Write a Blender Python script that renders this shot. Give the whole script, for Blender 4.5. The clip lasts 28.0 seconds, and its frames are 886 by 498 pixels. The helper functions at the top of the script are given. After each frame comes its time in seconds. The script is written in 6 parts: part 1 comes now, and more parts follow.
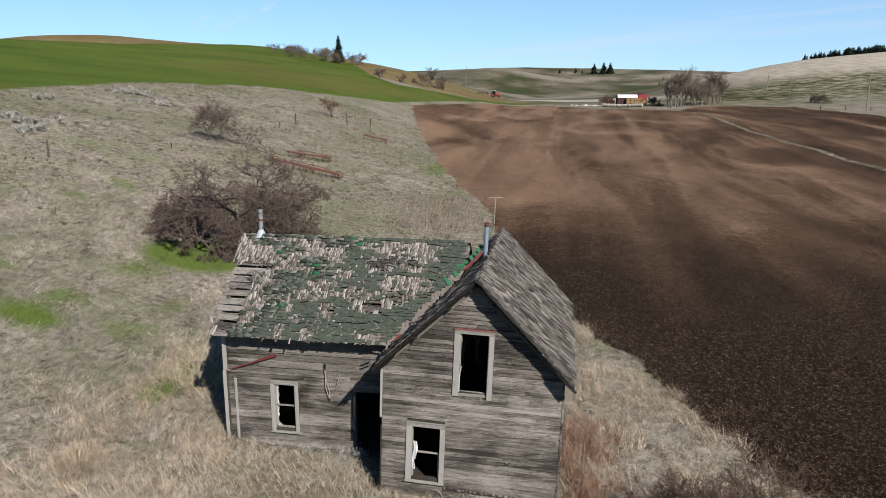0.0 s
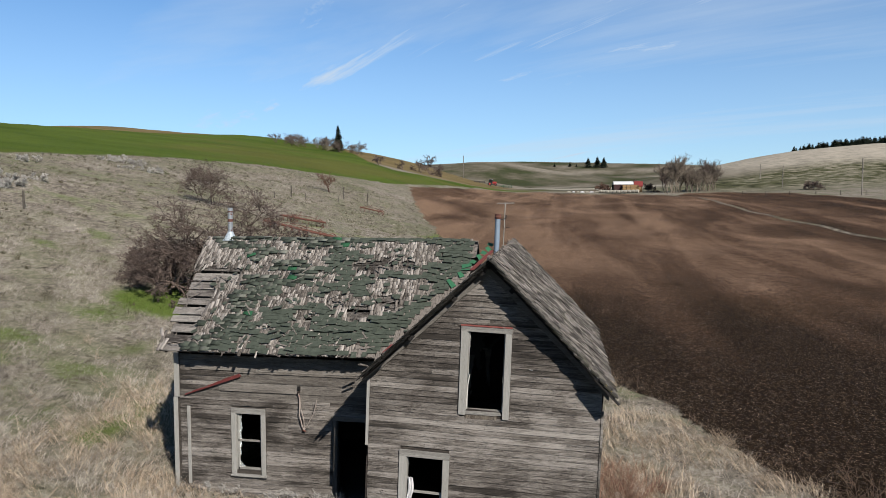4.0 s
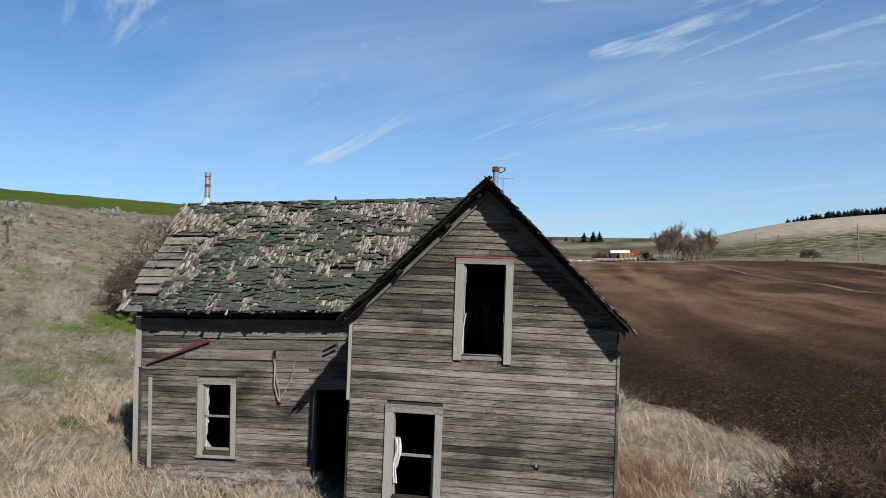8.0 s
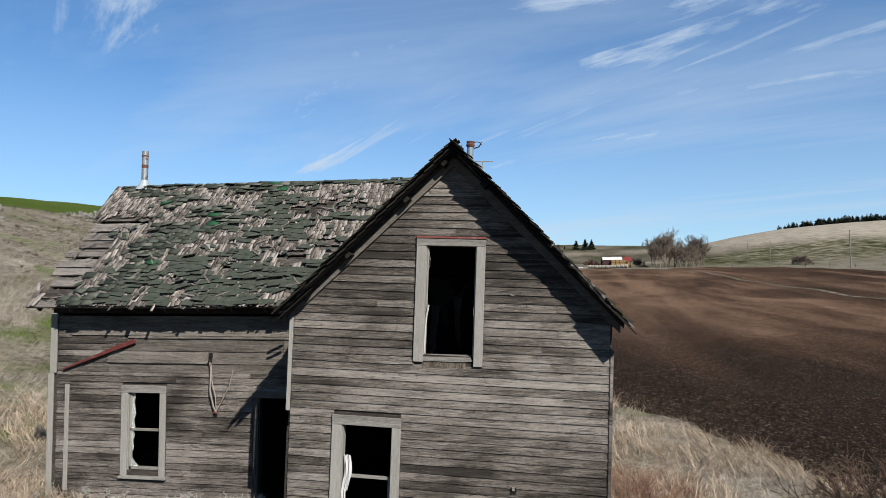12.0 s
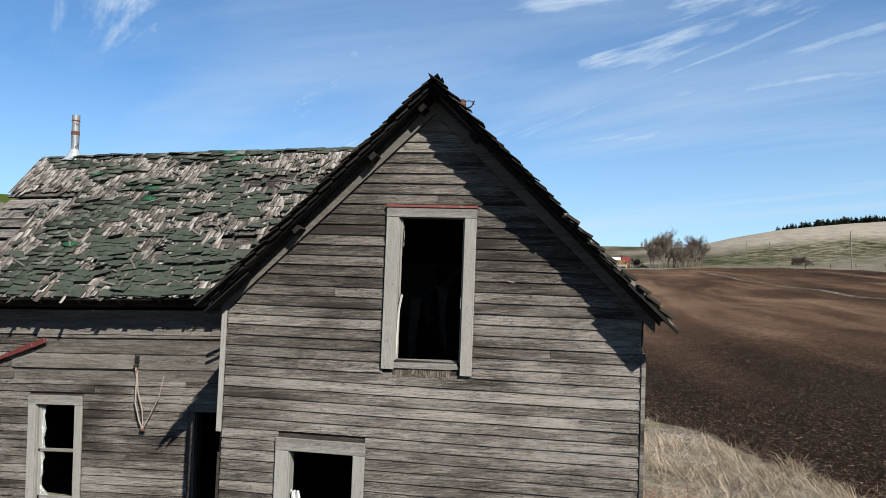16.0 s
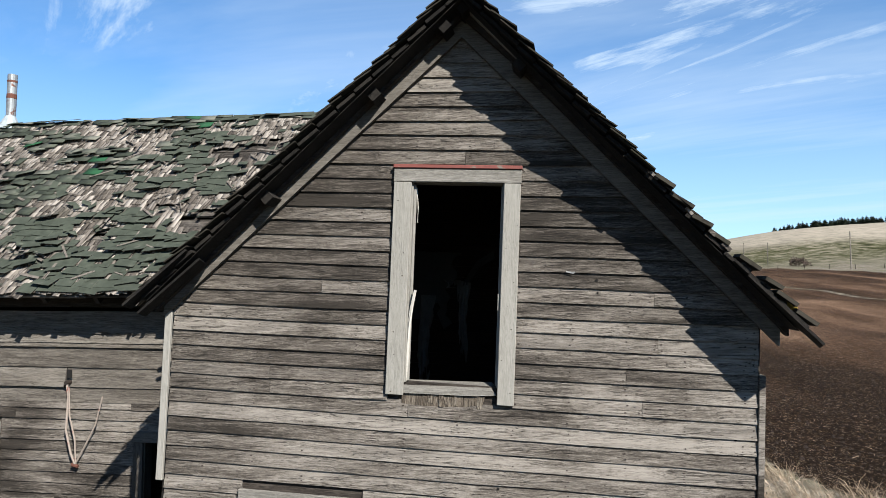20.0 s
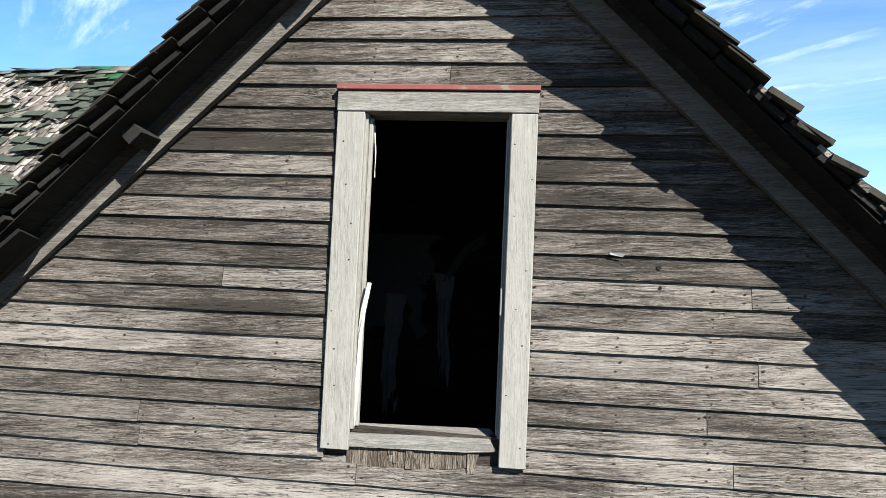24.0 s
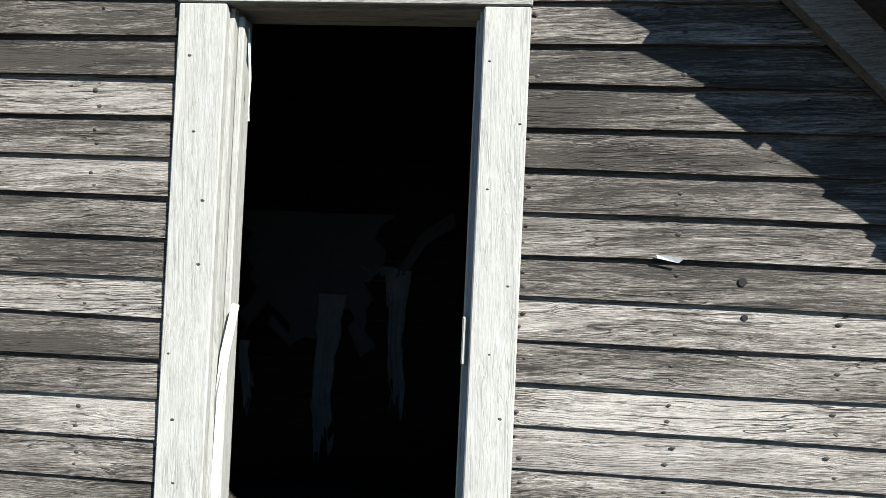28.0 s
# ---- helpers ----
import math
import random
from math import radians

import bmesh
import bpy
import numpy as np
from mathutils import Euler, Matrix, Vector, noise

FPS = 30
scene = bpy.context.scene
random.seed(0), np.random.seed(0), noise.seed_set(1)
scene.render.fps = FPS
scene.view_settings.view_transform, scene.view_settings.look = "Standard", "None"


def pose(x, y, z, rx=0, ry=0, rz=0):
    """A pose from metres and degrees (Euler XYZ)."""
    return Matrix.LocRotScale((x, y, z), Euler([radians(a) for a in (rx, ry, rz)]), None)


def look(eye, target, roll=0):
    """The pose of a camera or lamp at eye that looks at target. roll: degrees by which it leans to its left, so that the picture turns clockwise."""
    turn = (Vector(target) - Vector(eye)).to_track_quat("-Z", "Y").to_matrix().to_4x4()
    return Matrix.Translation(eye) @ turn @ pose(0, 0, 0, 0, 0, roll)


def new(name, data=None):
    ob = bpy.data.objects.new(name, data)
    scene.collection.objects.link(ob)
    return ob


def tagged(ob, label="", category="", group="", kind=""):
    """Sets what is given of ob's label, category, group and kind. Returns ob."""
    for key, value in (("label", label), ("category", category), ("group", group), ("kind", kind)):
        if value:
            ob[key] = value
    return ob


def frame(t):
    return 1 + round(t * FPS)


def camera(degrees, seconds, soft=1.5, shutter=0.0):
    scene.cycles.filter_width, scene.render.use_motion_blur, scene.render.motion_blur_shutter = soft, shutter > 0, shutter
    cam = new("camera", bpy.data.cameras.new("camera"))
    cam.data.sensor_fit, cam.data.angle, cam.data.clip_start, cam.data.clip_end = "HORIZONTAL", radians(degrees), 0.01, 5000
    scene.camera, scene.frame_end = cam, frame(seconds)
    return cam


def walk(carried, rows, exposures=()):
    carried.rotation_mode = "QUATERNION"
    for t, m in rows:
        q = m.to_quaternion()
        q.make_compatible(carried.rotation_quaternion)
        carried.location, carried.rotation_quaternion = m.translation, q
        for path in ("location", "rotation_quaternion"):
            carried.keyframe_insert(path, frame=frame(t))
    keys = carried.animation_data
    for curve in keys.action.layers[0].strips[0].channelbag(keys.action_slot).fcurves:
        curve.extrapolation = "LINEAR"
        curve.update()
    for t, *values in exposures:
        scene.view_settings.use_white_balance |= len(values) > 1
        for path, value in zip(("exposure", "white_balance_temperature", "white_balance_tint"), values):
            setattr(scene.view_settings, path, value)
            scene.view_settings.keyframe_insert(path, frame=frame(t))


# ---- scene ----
cam = camera(66.5, 28.0, soft=0.5)
METRES, EYE, TILT, LEAN, TURN = 17.0, 9.8, 0.0, 0.0, 9.6
SETTLE = pose(2.3, 0, 0, 0, 2.1, 0) @ pose(-2.3, 0, 0)
ROWS = [
    (0.0, 0.0, 0.0, 0.0, 0.45, -12.16, -2.1),
    (0.5, -0.001, 0.0309, -0.0227, 0.43, -11.9, -2.09),
    (1.0, -0.0018, 0.0586, -0.0433, 0.39, -9.48, -2.13),
    (1.5, -0.0024, 0.0814, -0.0623, 0.35, -6.58, -2.16),
    (2.0, -0.0025, 0.1014, -0.0841, 0.34, -6.06, -2.16),
    (2.5, -0.0035, 0.1189, -0.1082, 0.31, -6.09, -2.14),
    (3.0, -0.0027, 0.1352, -0.1304, 0.29, -6.13, -2.11),
    (3.5, -0.0021, 0.1504, -0.151, 0.26, -6.15, -2.1),
    (4.0, -0.0019, 0.1649, -0.1701, 0.23, -4.34, -2.13),
    (4.5, -0.0013, 0.1776, -0.1878, 0.21, -1.68, -2.19),
    (6.5, 0.0027, 0.2178, -0.2762, 0.12, 1.88, -2.13),
    (7.0, 0.0038, 0.226, -0.2961, 0.09, 1.9, -2.11),
    (7.5, 0.0051, 0.2345, -0.3129, 0.07, 1.89, -2.09),
    (8.0, 0.0084, 0.2422, -0.3291, -0.01, 2.11, -2.05),
    (8.5, 0.0125, 0.2494, -0.3455, -0.31, 2.52, -2.0),
    (9.0, 0.0157, 0.2553, -0.3525, -0.47, 2.66, -1.99),
    (9.5, 0.019, 0.2601, -0.3502, -0.51, 2.69, -1.97),
    (10.0, 0.022, 0.2714, -0.3486, -0.53, 2.72, -1.95),
    (10.5, 0.0258, 0.2903, -0.3472, -0.57, 2.74, -1.95),
    (11.0, 0.0307, 0.3123, -0.347, -0.59, 2.79, -1.91),
    (11.5, 0.0347, 0.3332, -0.3478, -0.62, 2.82, -1.9),
    (12.0, 0.0374, 0.3549, -0.3482, -0.65, 2.83, -1.91),
    (12.5, 0.0408, 0.3764, -0.3483, -0.7, 2.84, -1.91),
    (13.0, 0.0448, 0.3951, -0.348, -0.73, 2.84, -1.91),
    (13.5, 0.0473, 0.4141, -0.3499, -0.77, 2.84, -1.92),
    (15.5, 0.0515, 0.4755, -0.3576, -0.8, 2.85, -2.08),
    (16.0, 0.0518, 0.487, -0.3587, -0.85, 2.86, -2.12),
    (16.5, 0.0512, 0.5013, -0.3601, -0.86, 2.84, -2.15),
    (17.0, 0.0489, 0.5147, -0.3619, -0.88, 2.83, -2.19),
    (17.5, 0.0451, 0.5269, -0.3648, -0.9, 2.85, -2.21),
    (18.0, 0.0414, 0.5384, -0.3658, -0.92, 2.85, -2.23),
    (18.5, 0.0393, 0.5494, -0.3653, -0.95, 2.87, -2.24),
    (19.0, 0.0379, 0.5649, -0.3647, -0.99, 2.88, -2.24),
    (19.5, 0.0379, 0.5857, -0.3637, -1.03, 2.88, -2.24),
    (20.0, 0.0385, 0.6088, -0.3635, -1.22, 2.91, -2.23),
    (20.5, 0.0386, 0.6324, -0.3643, -1.27, 2.92, -2.25),
    (21.0, 0.039, 0.6525, -0.3647, -1.34, 2.92, -2.26),
    (21.5, 0.0384, 0.6658, -0.3657, -1.48, 2.95, -2.3),
    (23.5, 0.0425, 0.7084, -0.3671, -2.97, 3.28, -2.5),
    (24.0, 0.0433, 0.7204, -0.3675, -3.04, 3.26, -2.51),
    (24.5, 0.0436, 0.732, -0.3673, -3.15, 3.18, -2.51),
    (25.0, 0.0472, 0.7391, -0.3669, -3.65, 2.91, -2.60),
    (25.5, 0.0508, 0.7435, -0.3673, -3.80, 2.85, -2.64),
    (26.0, 0.0548, 0.7629, -0.3657, -4.69, 2.62, -2.66),
    (26.5, 0.0603, 0.7823, -0.3615, -4.78, 1.48, -2.68),
    (27.0, 0.0594, 0.7856, -0.3612, -4.58, 1.45, -2.66),
    (27.5, 0.0582, 0.7935, -0.36, -4.41, 1.39, -2.68),
    (28.0, 0.0573, 0.8006, -0.3585, -4.47, 1.02, -2.63),
]
walk(cam, [(t, SETTLE @ pose(4.1, -15.4, EYE, TILT, LEAN, TURN) @ pose(METRES * x, METRES * y, METRES * z, 90 + pitch, roll, yaw)) for t, x, y, z, yaw, pitch, roll in ROWS],
     [(0.0, 1.36, 6500, 10), (2.0, 1.25, 6500, 10), (4.0, 1.22, 6500, 10), (8.0, 1.14, 6500, 10), (13.0, 1.24, 6500, 9), (17.0, 1.42, 6500, 8), (20.0, 1.68, 6500, 8), (23.5, 2.10, 6430, 7), (25.0, 2.18, 6280, 6), (26.0, 2.24, 6220, 6), (27.0, 2.44, 6120, 5), (28.0, 2.48, 6080, 5)])

# ---------------------------------------------------------------- light
SUN_WAY = Vector((-0.80, 1.0, -0.98)).normalized()
sun_el = math.asin(-SUN_WAY.z)
sun_az = math.atan2(-SUN_WAY.x, -SUN_WAY.y)
lamp = bpy.data.lights.new("sun", "SUN")
lamp.energy, lamp.angle, lamp.color = 5.0, radians(0.5), (1.0, 0.94, 0.87)
sun = new("sun", lamp)
sun.matrix_world = look((60, -60, 70), Vector((60, -60, 70)) + SUN_WAY)

world = bpy.data.worlds.new("sky")
scene.world = world
world.use_nodes = True
wt = world.node_tree
wt.nodes.clear()


def wn(kind, **kw):
    n = wt.nodes.new(kind)
    for k, v in kw.items():
        n.inputs[k].default_value = v
    return n


w_out, w_bg = wn("ShaderNodeOutputWorld"), wn("ShaderNodeBackground", Strength=0.050)
w_sky = wn("ShaderNodeTexSky")
w_sky.sky_type, w_sky.sun_disc = "NISHITA", False
w_sky.sun_elevation, w_sky.sun_rotation = sun_el, sun_az
w_sky.altitude, w_sky.air_density, w_sky.dust_density, w_sky.ozone_density = 700, 1.0, 0.0, 4.0
# thin cirrus: the sky's direction flattened on a high plane, streaked by stretched noise
w_tc, w_sep = wn("ShaderNodeTexCoord"), wn("ShaderNodeSeparateXYZ")
wt.links.new(w_tc.outputs["Generated"], w_sep.inputs[0])


def wmath(op, a, b=0.0):
    n = wt.nodes.new("ShaderNodeMath")
    n.operation = op
    for i, v in enumerate((a, b)):
        if isinstance(v, (int, float)):
            n.inputs[i].default_value = v
        else:
            wt.links.new(v, n.inputs[i])
    return n.outputs[0]


w_turn = wn("ShaderNodeMapping")
w_turn.inputs["Rotation"].default_value = (0, 0, radians(10))
wt.links.new(w_tc.outputs["Generated"], w_turn.inputs[0])
w_flat = wn("ShaderNodeSeparateXYZ")
wt.links.new(w_turn.outputs[0], w_flat.inputs[0])
w_up = wmath("MAXIMUM", wmath("ADD", w_sep.outputs["Z"], 0.15), 0.03)
w_comb = wn("ShaderNodeCombineXYZ")
wt.links.new(wmath("DIVIDE", w_flat.outputs["X"], w_up), w_comb.inputs["X"])
wt.links.new(wmath("DIVIDE", w_flat.outputs["Y"], w_up), w_comb.inputs["Y"])


def cirrus(turn, stretch, scale, lo, hi, seed, rough=0.6, east=0.0):
    """Noise drawn out along one heading on the cloud plane."""
    m = wn("ShaderNodeMapping")
    m.vector_type = "TEXTURE"
    m.inputs["Rotation"].default_value = (0, 0, radians(turn))
    m.inputs["Scale"].default_value = (stretch, 1.0, 1.0)
    m.inputs["Location"].default_value = (seed + east, seed * 0.7, 0)
    wt.links.new(w_comb.outputs[0], m.inputs[0])
    n = wn("ShaderNodeTexNoise", Scale=scale, Detail=8.0, Roughness=rough, Distortion=0.7)
    wt.links.new(m.outputs[0], n.inputs["Vector"])
    r = wn("ShaderNodeMapRange")
    r.inputs["From Min"].default_value, r.inputs["From Max"].default_value = lo, hi
    r.interpolation_type = "SMOOTHSTEP"
    wt.links.new(n.outputs["Fac"], r.inputs["Value"])
    return r.outputs["Result"]


veil = wmath("MULTIPLY", cirrus(-25, 2.5, 0.42, 0.40, 0.72, 3.1), 0.75)
thread = wmath("MULTIPLY", cirrus(-31, 4.5, 2.6, 0.47, 0.70, 14.9, 0.66, 1.66), cirrus(-20, 1.6, 1.1, 0.46, 0.62, 7.3, 0.6, 1.66))
wisps = wmath("MULTIPLY", thread, 1.0)
haze = wn("ShaderNodeMapRange")
haze.inputs["From Min"].default_value, haze.inputs["From Max"].default_value = -0.02, 0.33
haze.inputs["To Min"].default_value, haze.inputs["To Max"].default_value = 0.60, 0.0
wt.links.new(w_sep.outputs["Z"], haze.inputs["Value"])
w_all = wmath("MINIMUM", wmath("MAXIMUM", wmath("MAXIMUM", veil, wisps), haze.outputs["Result"]), 0.9)
w_tint = wn("ShaderNodeMixRGB", Color2=(0.64, 0.965, 1.15, 1), Fac=1.0)
w_tint.blend_type = "MULTIPLY"
wt.links.new(w_sky.outputs[0], w_tint.inputs["Color1"])
w_mix = wn("ShaderNodeMixRGB", Color2=(4.95, 5.97, 7.2, 1))
wt.links.new(w_all, w_mix.inputs["Fac"])
wt.links.new(w_tint.outputs[0], w_mix.inputs["Color1"])
wt.links.new(w_mix.outputs[0], w_bg.inputs["Color"])
wt.links.new(w_bg.outputs[0], w_out.inputs["Surface"])


# ---------------------------------------------------------------- materials
class Nodes:
    """A material's node tree, written as expressions."""

    def __init__(self, name, rough=0.85, metal=0.0, spec=0.3):
        self.mat = bpy.data.materials.new(name)
        self.mat.use_nodes = True
        self.t = self.mat.node_tree
        self.b = self.t.nodes["Principled BSDF"]
        self.b.inputs["Roughness"].default_value = rough
        self.b.inputs["Metallic"].default_value = metal
        self.b.inputs["Specular IOR Level"].default_value = spec

    def put(self, socket, v):
        if isinstance(v, (int, float)):
            socket.default_value = v
        elif isinstance(v, tuple):
            socket.default_value = v if len(v) != 3 or socket.type == "VECTOR" else (*v, 1)
        else:
            self.t.links.new(v, socket)

    def node(self, kind, **kw):
        n = self.t.nodes.new(kind)
        for k, v in kw.items():
            self.put(n.inputs[k.replace("_", " ")], v)
        return n

    def where(self, what="Object"):
        return self.node("ShaderNodeTexCoord").outputs[what]

    def place(self):
        return self.node("ShaderNodeNewGeometry").outputs["Position"]

    def island(self):
        return self.node("ShaderNodeNewGeometry").outputs["Random Per Island"]

    def chance(self):
        return self.node("ShaderNodeObjectInfo").outputs["Random"]

    def shift(self, v, scale=(1, 1, 1), turn=(0, 0, 0), by=(0, 0, 0)):
        n = self.node("ShaderNodeMapping", Vector=v)
        n.inputs["Scale"].default_value, n.inputs["Rotation"].default_value = scale, turn
        self.put(n.inputs["Location"], by)
        return n.outputs[0]

    def offset(self, v, amount):
        c = self.node("ShaderNodeCombineXYZ", X=self.op("MULTIPLY", amount, 37.0), Y=self.op("MULTIPLY", amount, 91.0), Z=self.op("MULTIPLY", amount, 53.0))
        n = self.t.nodes.new("ShaderNodeVectorMath")
        self.t.links.new(v, n.inputs[0])
        self.t.links.new(c.outputs[0], n.inputs[1])
        return n.outputs[0]

    def noise(self, v, scale, detail=4.0, rough=0.55, warp=0.0):
        return self.node("ShaderNodeTexNoise", Vector=v, Scale=scale, Detail=detail, Roughness=rough, Distortion=warp).outputs["Fac"]

    def cells(self, v, scale):
        return self.node("ShaderNodeTexVoronoi", Vector=v, Scale=scale).outputs["Distance"]

    def step(self, v, lo, hi, a=0.0, b=1.0):
        n = self.node("ShaderNodeMapRange", Value=v)
        for k, x in (("From Min", lo), ("From Max", hi), ("To Min", a), ("To Max", b)):
            n.inputs[k].default_value = x
        return n.outputs["Result"]

    def op(self, kind, a, b=0.0):
        n = self.t.nodes.new("ShaderNodeMath")
        n.operation = kind
        self.put(n.inputs[0], a)
        self.put(n.inputs[1], b)
        return n.outputs[0]

    def mix(self, f, a, b, kind="MIX"):
        n = self.t.nodes.new("ShaderNodeMixRGB")
        n.blend_type = kind
        self.put(n.inputs[0], f)
        self.put(n.inputs[1], a)
        self.put(n.inputs[2], b)
        return n.outputs[0]

    def ramp(self, f, *stops):
        n = self.node("ShaderNodeValToRGB", Fac=f)
        e = n.color_ramp.elements
        while len(e) < len(stops):
            e.new(0.5)
        for el, (p, c) in zip(e, stops):
            el.position, el.color = p, (*c, 1)
        return n.outputs["Color"]

    def attr(self, name):
        n = self.t.nodes.new("ShaderNodeAttribute")
        n.attribute_name = name
        return n.outputs["Fac"]

    def bump(self, height, strength=0.5, distance=0.01):
        n = self.node("ShaderNodeBump", Height=height, Strength=strength, Distance=distance)
        self.put(self.b.inputs["Normal"], n.outputs[0])

    def done(self, colour, rough=None):
        if not isinstance(colour, tuple):
            colour = self.mix(1.0, colour, (0.465, 0.447, 0.430), "MULTIPLY")
        self.put(self.b.inputs["Base Color"], colour)
        if rough is not None:
            self.put(self.b.inputs["Roughness"], rough)
        return self.mat


def wood(name, dark, mid, light, along="x", spread=1.0, rough=0.88, bump=0.8, stain=None, stain_at=0.60, cracks=0.9, pores=0.7, blotch=0.34, lines=0.8, knots=0.0, wall_tone=0.0):
    """Weathered wood: wavy fine raised grain, drying cracks, knots, patches of darker weathering stain; each piece its
    own tone.
    """
    n = Nodes(name, rough, spec=0.2)
    chance = n.chance()
    v = n.offset(n.where(), chance)

    def stretched(a, b):
        return n.shift(v, {"x": (a, b, b), "y": (b, a, b), "z": (b, b, a)}[along])

    # the grain wanders across the board
    wander = n.op("MULTIPLY", n.op("SUBTRACT", n.noise(stretched(1.9, 6.0), 1.0, 3, 0.5), 0.5), 0.06)
    push = n.node("ShaderNodeCombineXYZ", **{k: wander for k in "XYZ" if k.lower() != along})
    moved = n.t.nodes.new("ShaderNodeVectorMath")
    n.put(moved.inputs[0], v)
    n.put(moved.inputs[1], push.outputs[0])
    v = moved.outputs[0]
    warp = n.noise(stretched(1.6, 7), 1.0, 3, 0.5)
    grain = n.noise(stretched(12.0, 230), 1.0, 4, 0.62, 0.4)
    fine = n.noise(stretched(50, 600), 1.0, 3, 0.65, 0.3)
    figure = n.noise(stretched(3.0, 70), 1.0, 4, 0.66, 0.5)
    broad = n.noise(stretched(0.9, 9), 1.0, 6, 0.62, 0.4)
    f = n.op("ADD", n.op("ADD", n.op("MULTIPLY", grain, 0.44), n.op("MULTIPLY", fine, 0.40)), n.op("MULTIPLY", figure, 0.31))
    tone = n.op("ADD", n.op("MULTIPLY", n.op("SUBTRACT", chance, 0.5), 0.17 * spread), n.op("MULTIPLY", n.op("SUBTRACT", broad, 0.5), blotch))
    if wall_tone:
        tone = n.op("ADD", tone, n.op("MULTIPLY", n.op("SUBTRACT", n.noise(n.shift(n.place(), (0.55, 0.55, 1.1)), 1.0, 3, 0.55, 0.5), 0.5), wall_tone))
        # fixed spots: paler at lower right, darker at left and below the peak
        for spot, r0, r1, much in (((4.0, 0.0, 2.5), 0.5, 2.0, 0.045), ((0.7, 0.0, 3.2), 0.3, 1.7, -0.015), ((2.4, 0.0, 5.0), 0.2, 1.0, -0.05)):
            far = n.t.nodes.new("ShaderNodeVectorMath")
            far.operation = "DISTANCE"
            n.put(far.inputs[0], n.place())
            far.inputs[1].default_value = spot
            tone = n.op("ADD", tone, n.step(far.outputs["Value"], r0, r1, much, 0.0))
    f = n.op("SUBTRACT", n.op("ADD", f, tone), 0.075)
    c = n.ramp(f, (0.38, dark), (0.50, mid), (0.64, light))
    c = n.mix(n.step(broad, stain_at, stain_at + 0.2, 0, 0.7), c, stain or tuple(x * 0.75 for x in dark))
    line = n.op("ABSOLUTE", n.op("SUBTRACT", n.noise(stretched(0.8, 38), 1.0, 3, 0.55, 0.3), 0.5))
    crack = n.op("MULTIPLY", n.step(line, 0.003, 0.014, 1, 0), n.step(warp, 0.44, 0.52))
    check = n.op("ABSOLUTE", n.op("SUBTRACT", n.noise(stretched(3.2, 95), 1.0, 2, 0.5, 0.3), 0.5))
    crack = n.op("MAXIMUM", crack, n.op("MULTIPLY", n.step(check, 0.006, 0.022, 0.8, 0), n.step(n.noise(stretched(3.5, 22), 1.0, 2), 0.50, 0.58)))
    pore = n.op("MULTIPLY", n.step(grain, 0.37, 0.41, 1, 0), n.step(broad, 0.34, 0.52))
    dot = n.t.nodes.new("ShaderNodeVectorMath")
    dot.operation = "DOT_PRODUCT"
    n.put(dot.inputs[0], v)
    dot.inputs[1].default_value = {"x": (0, 1, 1), "y": (1, 0, 1), "z": (1, 1, 0)}[along]
    bend = n.op("ADD", n.op("MULTIPLY", n.noise(stretched(1.5, 8), 1.0, 2, 0.5, 0.6), 40.0), n.op("MULTIPLY", n.noise(stretched(12, 70), 1.0, 2, 0.5), 9.0))
    ring = n.op("SINE", n.op("ADD", n.op("MULTIPLY", dot.outputs["Value"], 950.0), bend))
    veins = n.op("MULTIPLY", n.step(ring, 0.1, 0.9), n.step(n.noise(stretched(5, 34), 1.0, 3, 0.6), 0.42, 0.60))
    c = n.mix(n.op("MULTIPLY", veins, 0.6 * lines), c, tuple(x * 0.55 for x in dark))
    if knots:
        cell = n.node("ShaderNodeTexVoronoi", Vector=stretched(2.1, 6.0), Scale=1.0)
        some = n.step(n.node("ShaderNodeSeparateColor", Color=cell.outputs["Color"]).outputs[0], 1.0 - knots, 1.02 - knots)
        c = n.mix(n.op("MULTIPLY", some, n.step(cell.outputs["Distance"], 0.07, 0.17, 0.55, 0)), c, mid)
        c = n.mix(n.op("MULTIPLY", some, n.step(cell.outputs["Distance"], 0.030, 0.055, 0.9, 0)), c, tuple(x * 0.6 for x in dark))
    c = n.mix(n.op("MULTIPLY", n.op("MAXIMUM", crack, n.op("MULTIPLY", pore, pores)), cracks), c, tuple(x * 0.3 for x in dark))
    relief = n.op("SUBTRACT", n.op("ADD", n.op("MULTIPLY", grain, 0.7), n.op("MULTIPLY", fine, 0.5)), n.op("ADD", n.op("MULTIPLY", crack, 1.4), n.op("MULTIPLY", veins, 0.5 * lines)))
    n.bump(relief, bump, 0.004)
    return n.done(c)


SIDING = wood("weathered_siding", (0.030, 0.026, 0.0215), (0.141, 0.1285, 0.1145), (0.335, 0.318, 0.295), spread=0.9, wall_tone=0.62, stain=(0.022, 0.017, 0.0128), stain_at=0.53, blotch=0.58, lines=0.6, pores=0.22, knots=0.14)
WIDE_BOARD = wood("weathered_wide_board", (0.07, 0.064, 0.056), (0.175, 0.163, 0.146), (0.28, 0.268, 0.245), spread=0.8, pores=0.2, cracks=0.5, blotch=0.36)
TRIM_V = wood("weathered_trim_upright", (0.26, 0.261, 0.243), (0.335, 0.339, 0.320), (0.405, 0.41, 0.392), along="z", spread=0.3, stain_at=0.78, cracks=0.35, bump=0.25, pores=0.1, blotch=0.22, lines=0.12)
TRIM_H = wood("weathered_trim_level", (0.15, 0.148, 0.138), (0.27, 0.268, 0.252), (0.41, 0.412, 0.395), spread=0.5, stain_at=0.72, cracks=0.5, bump=0.4, pores=0.2, lines=0.45)
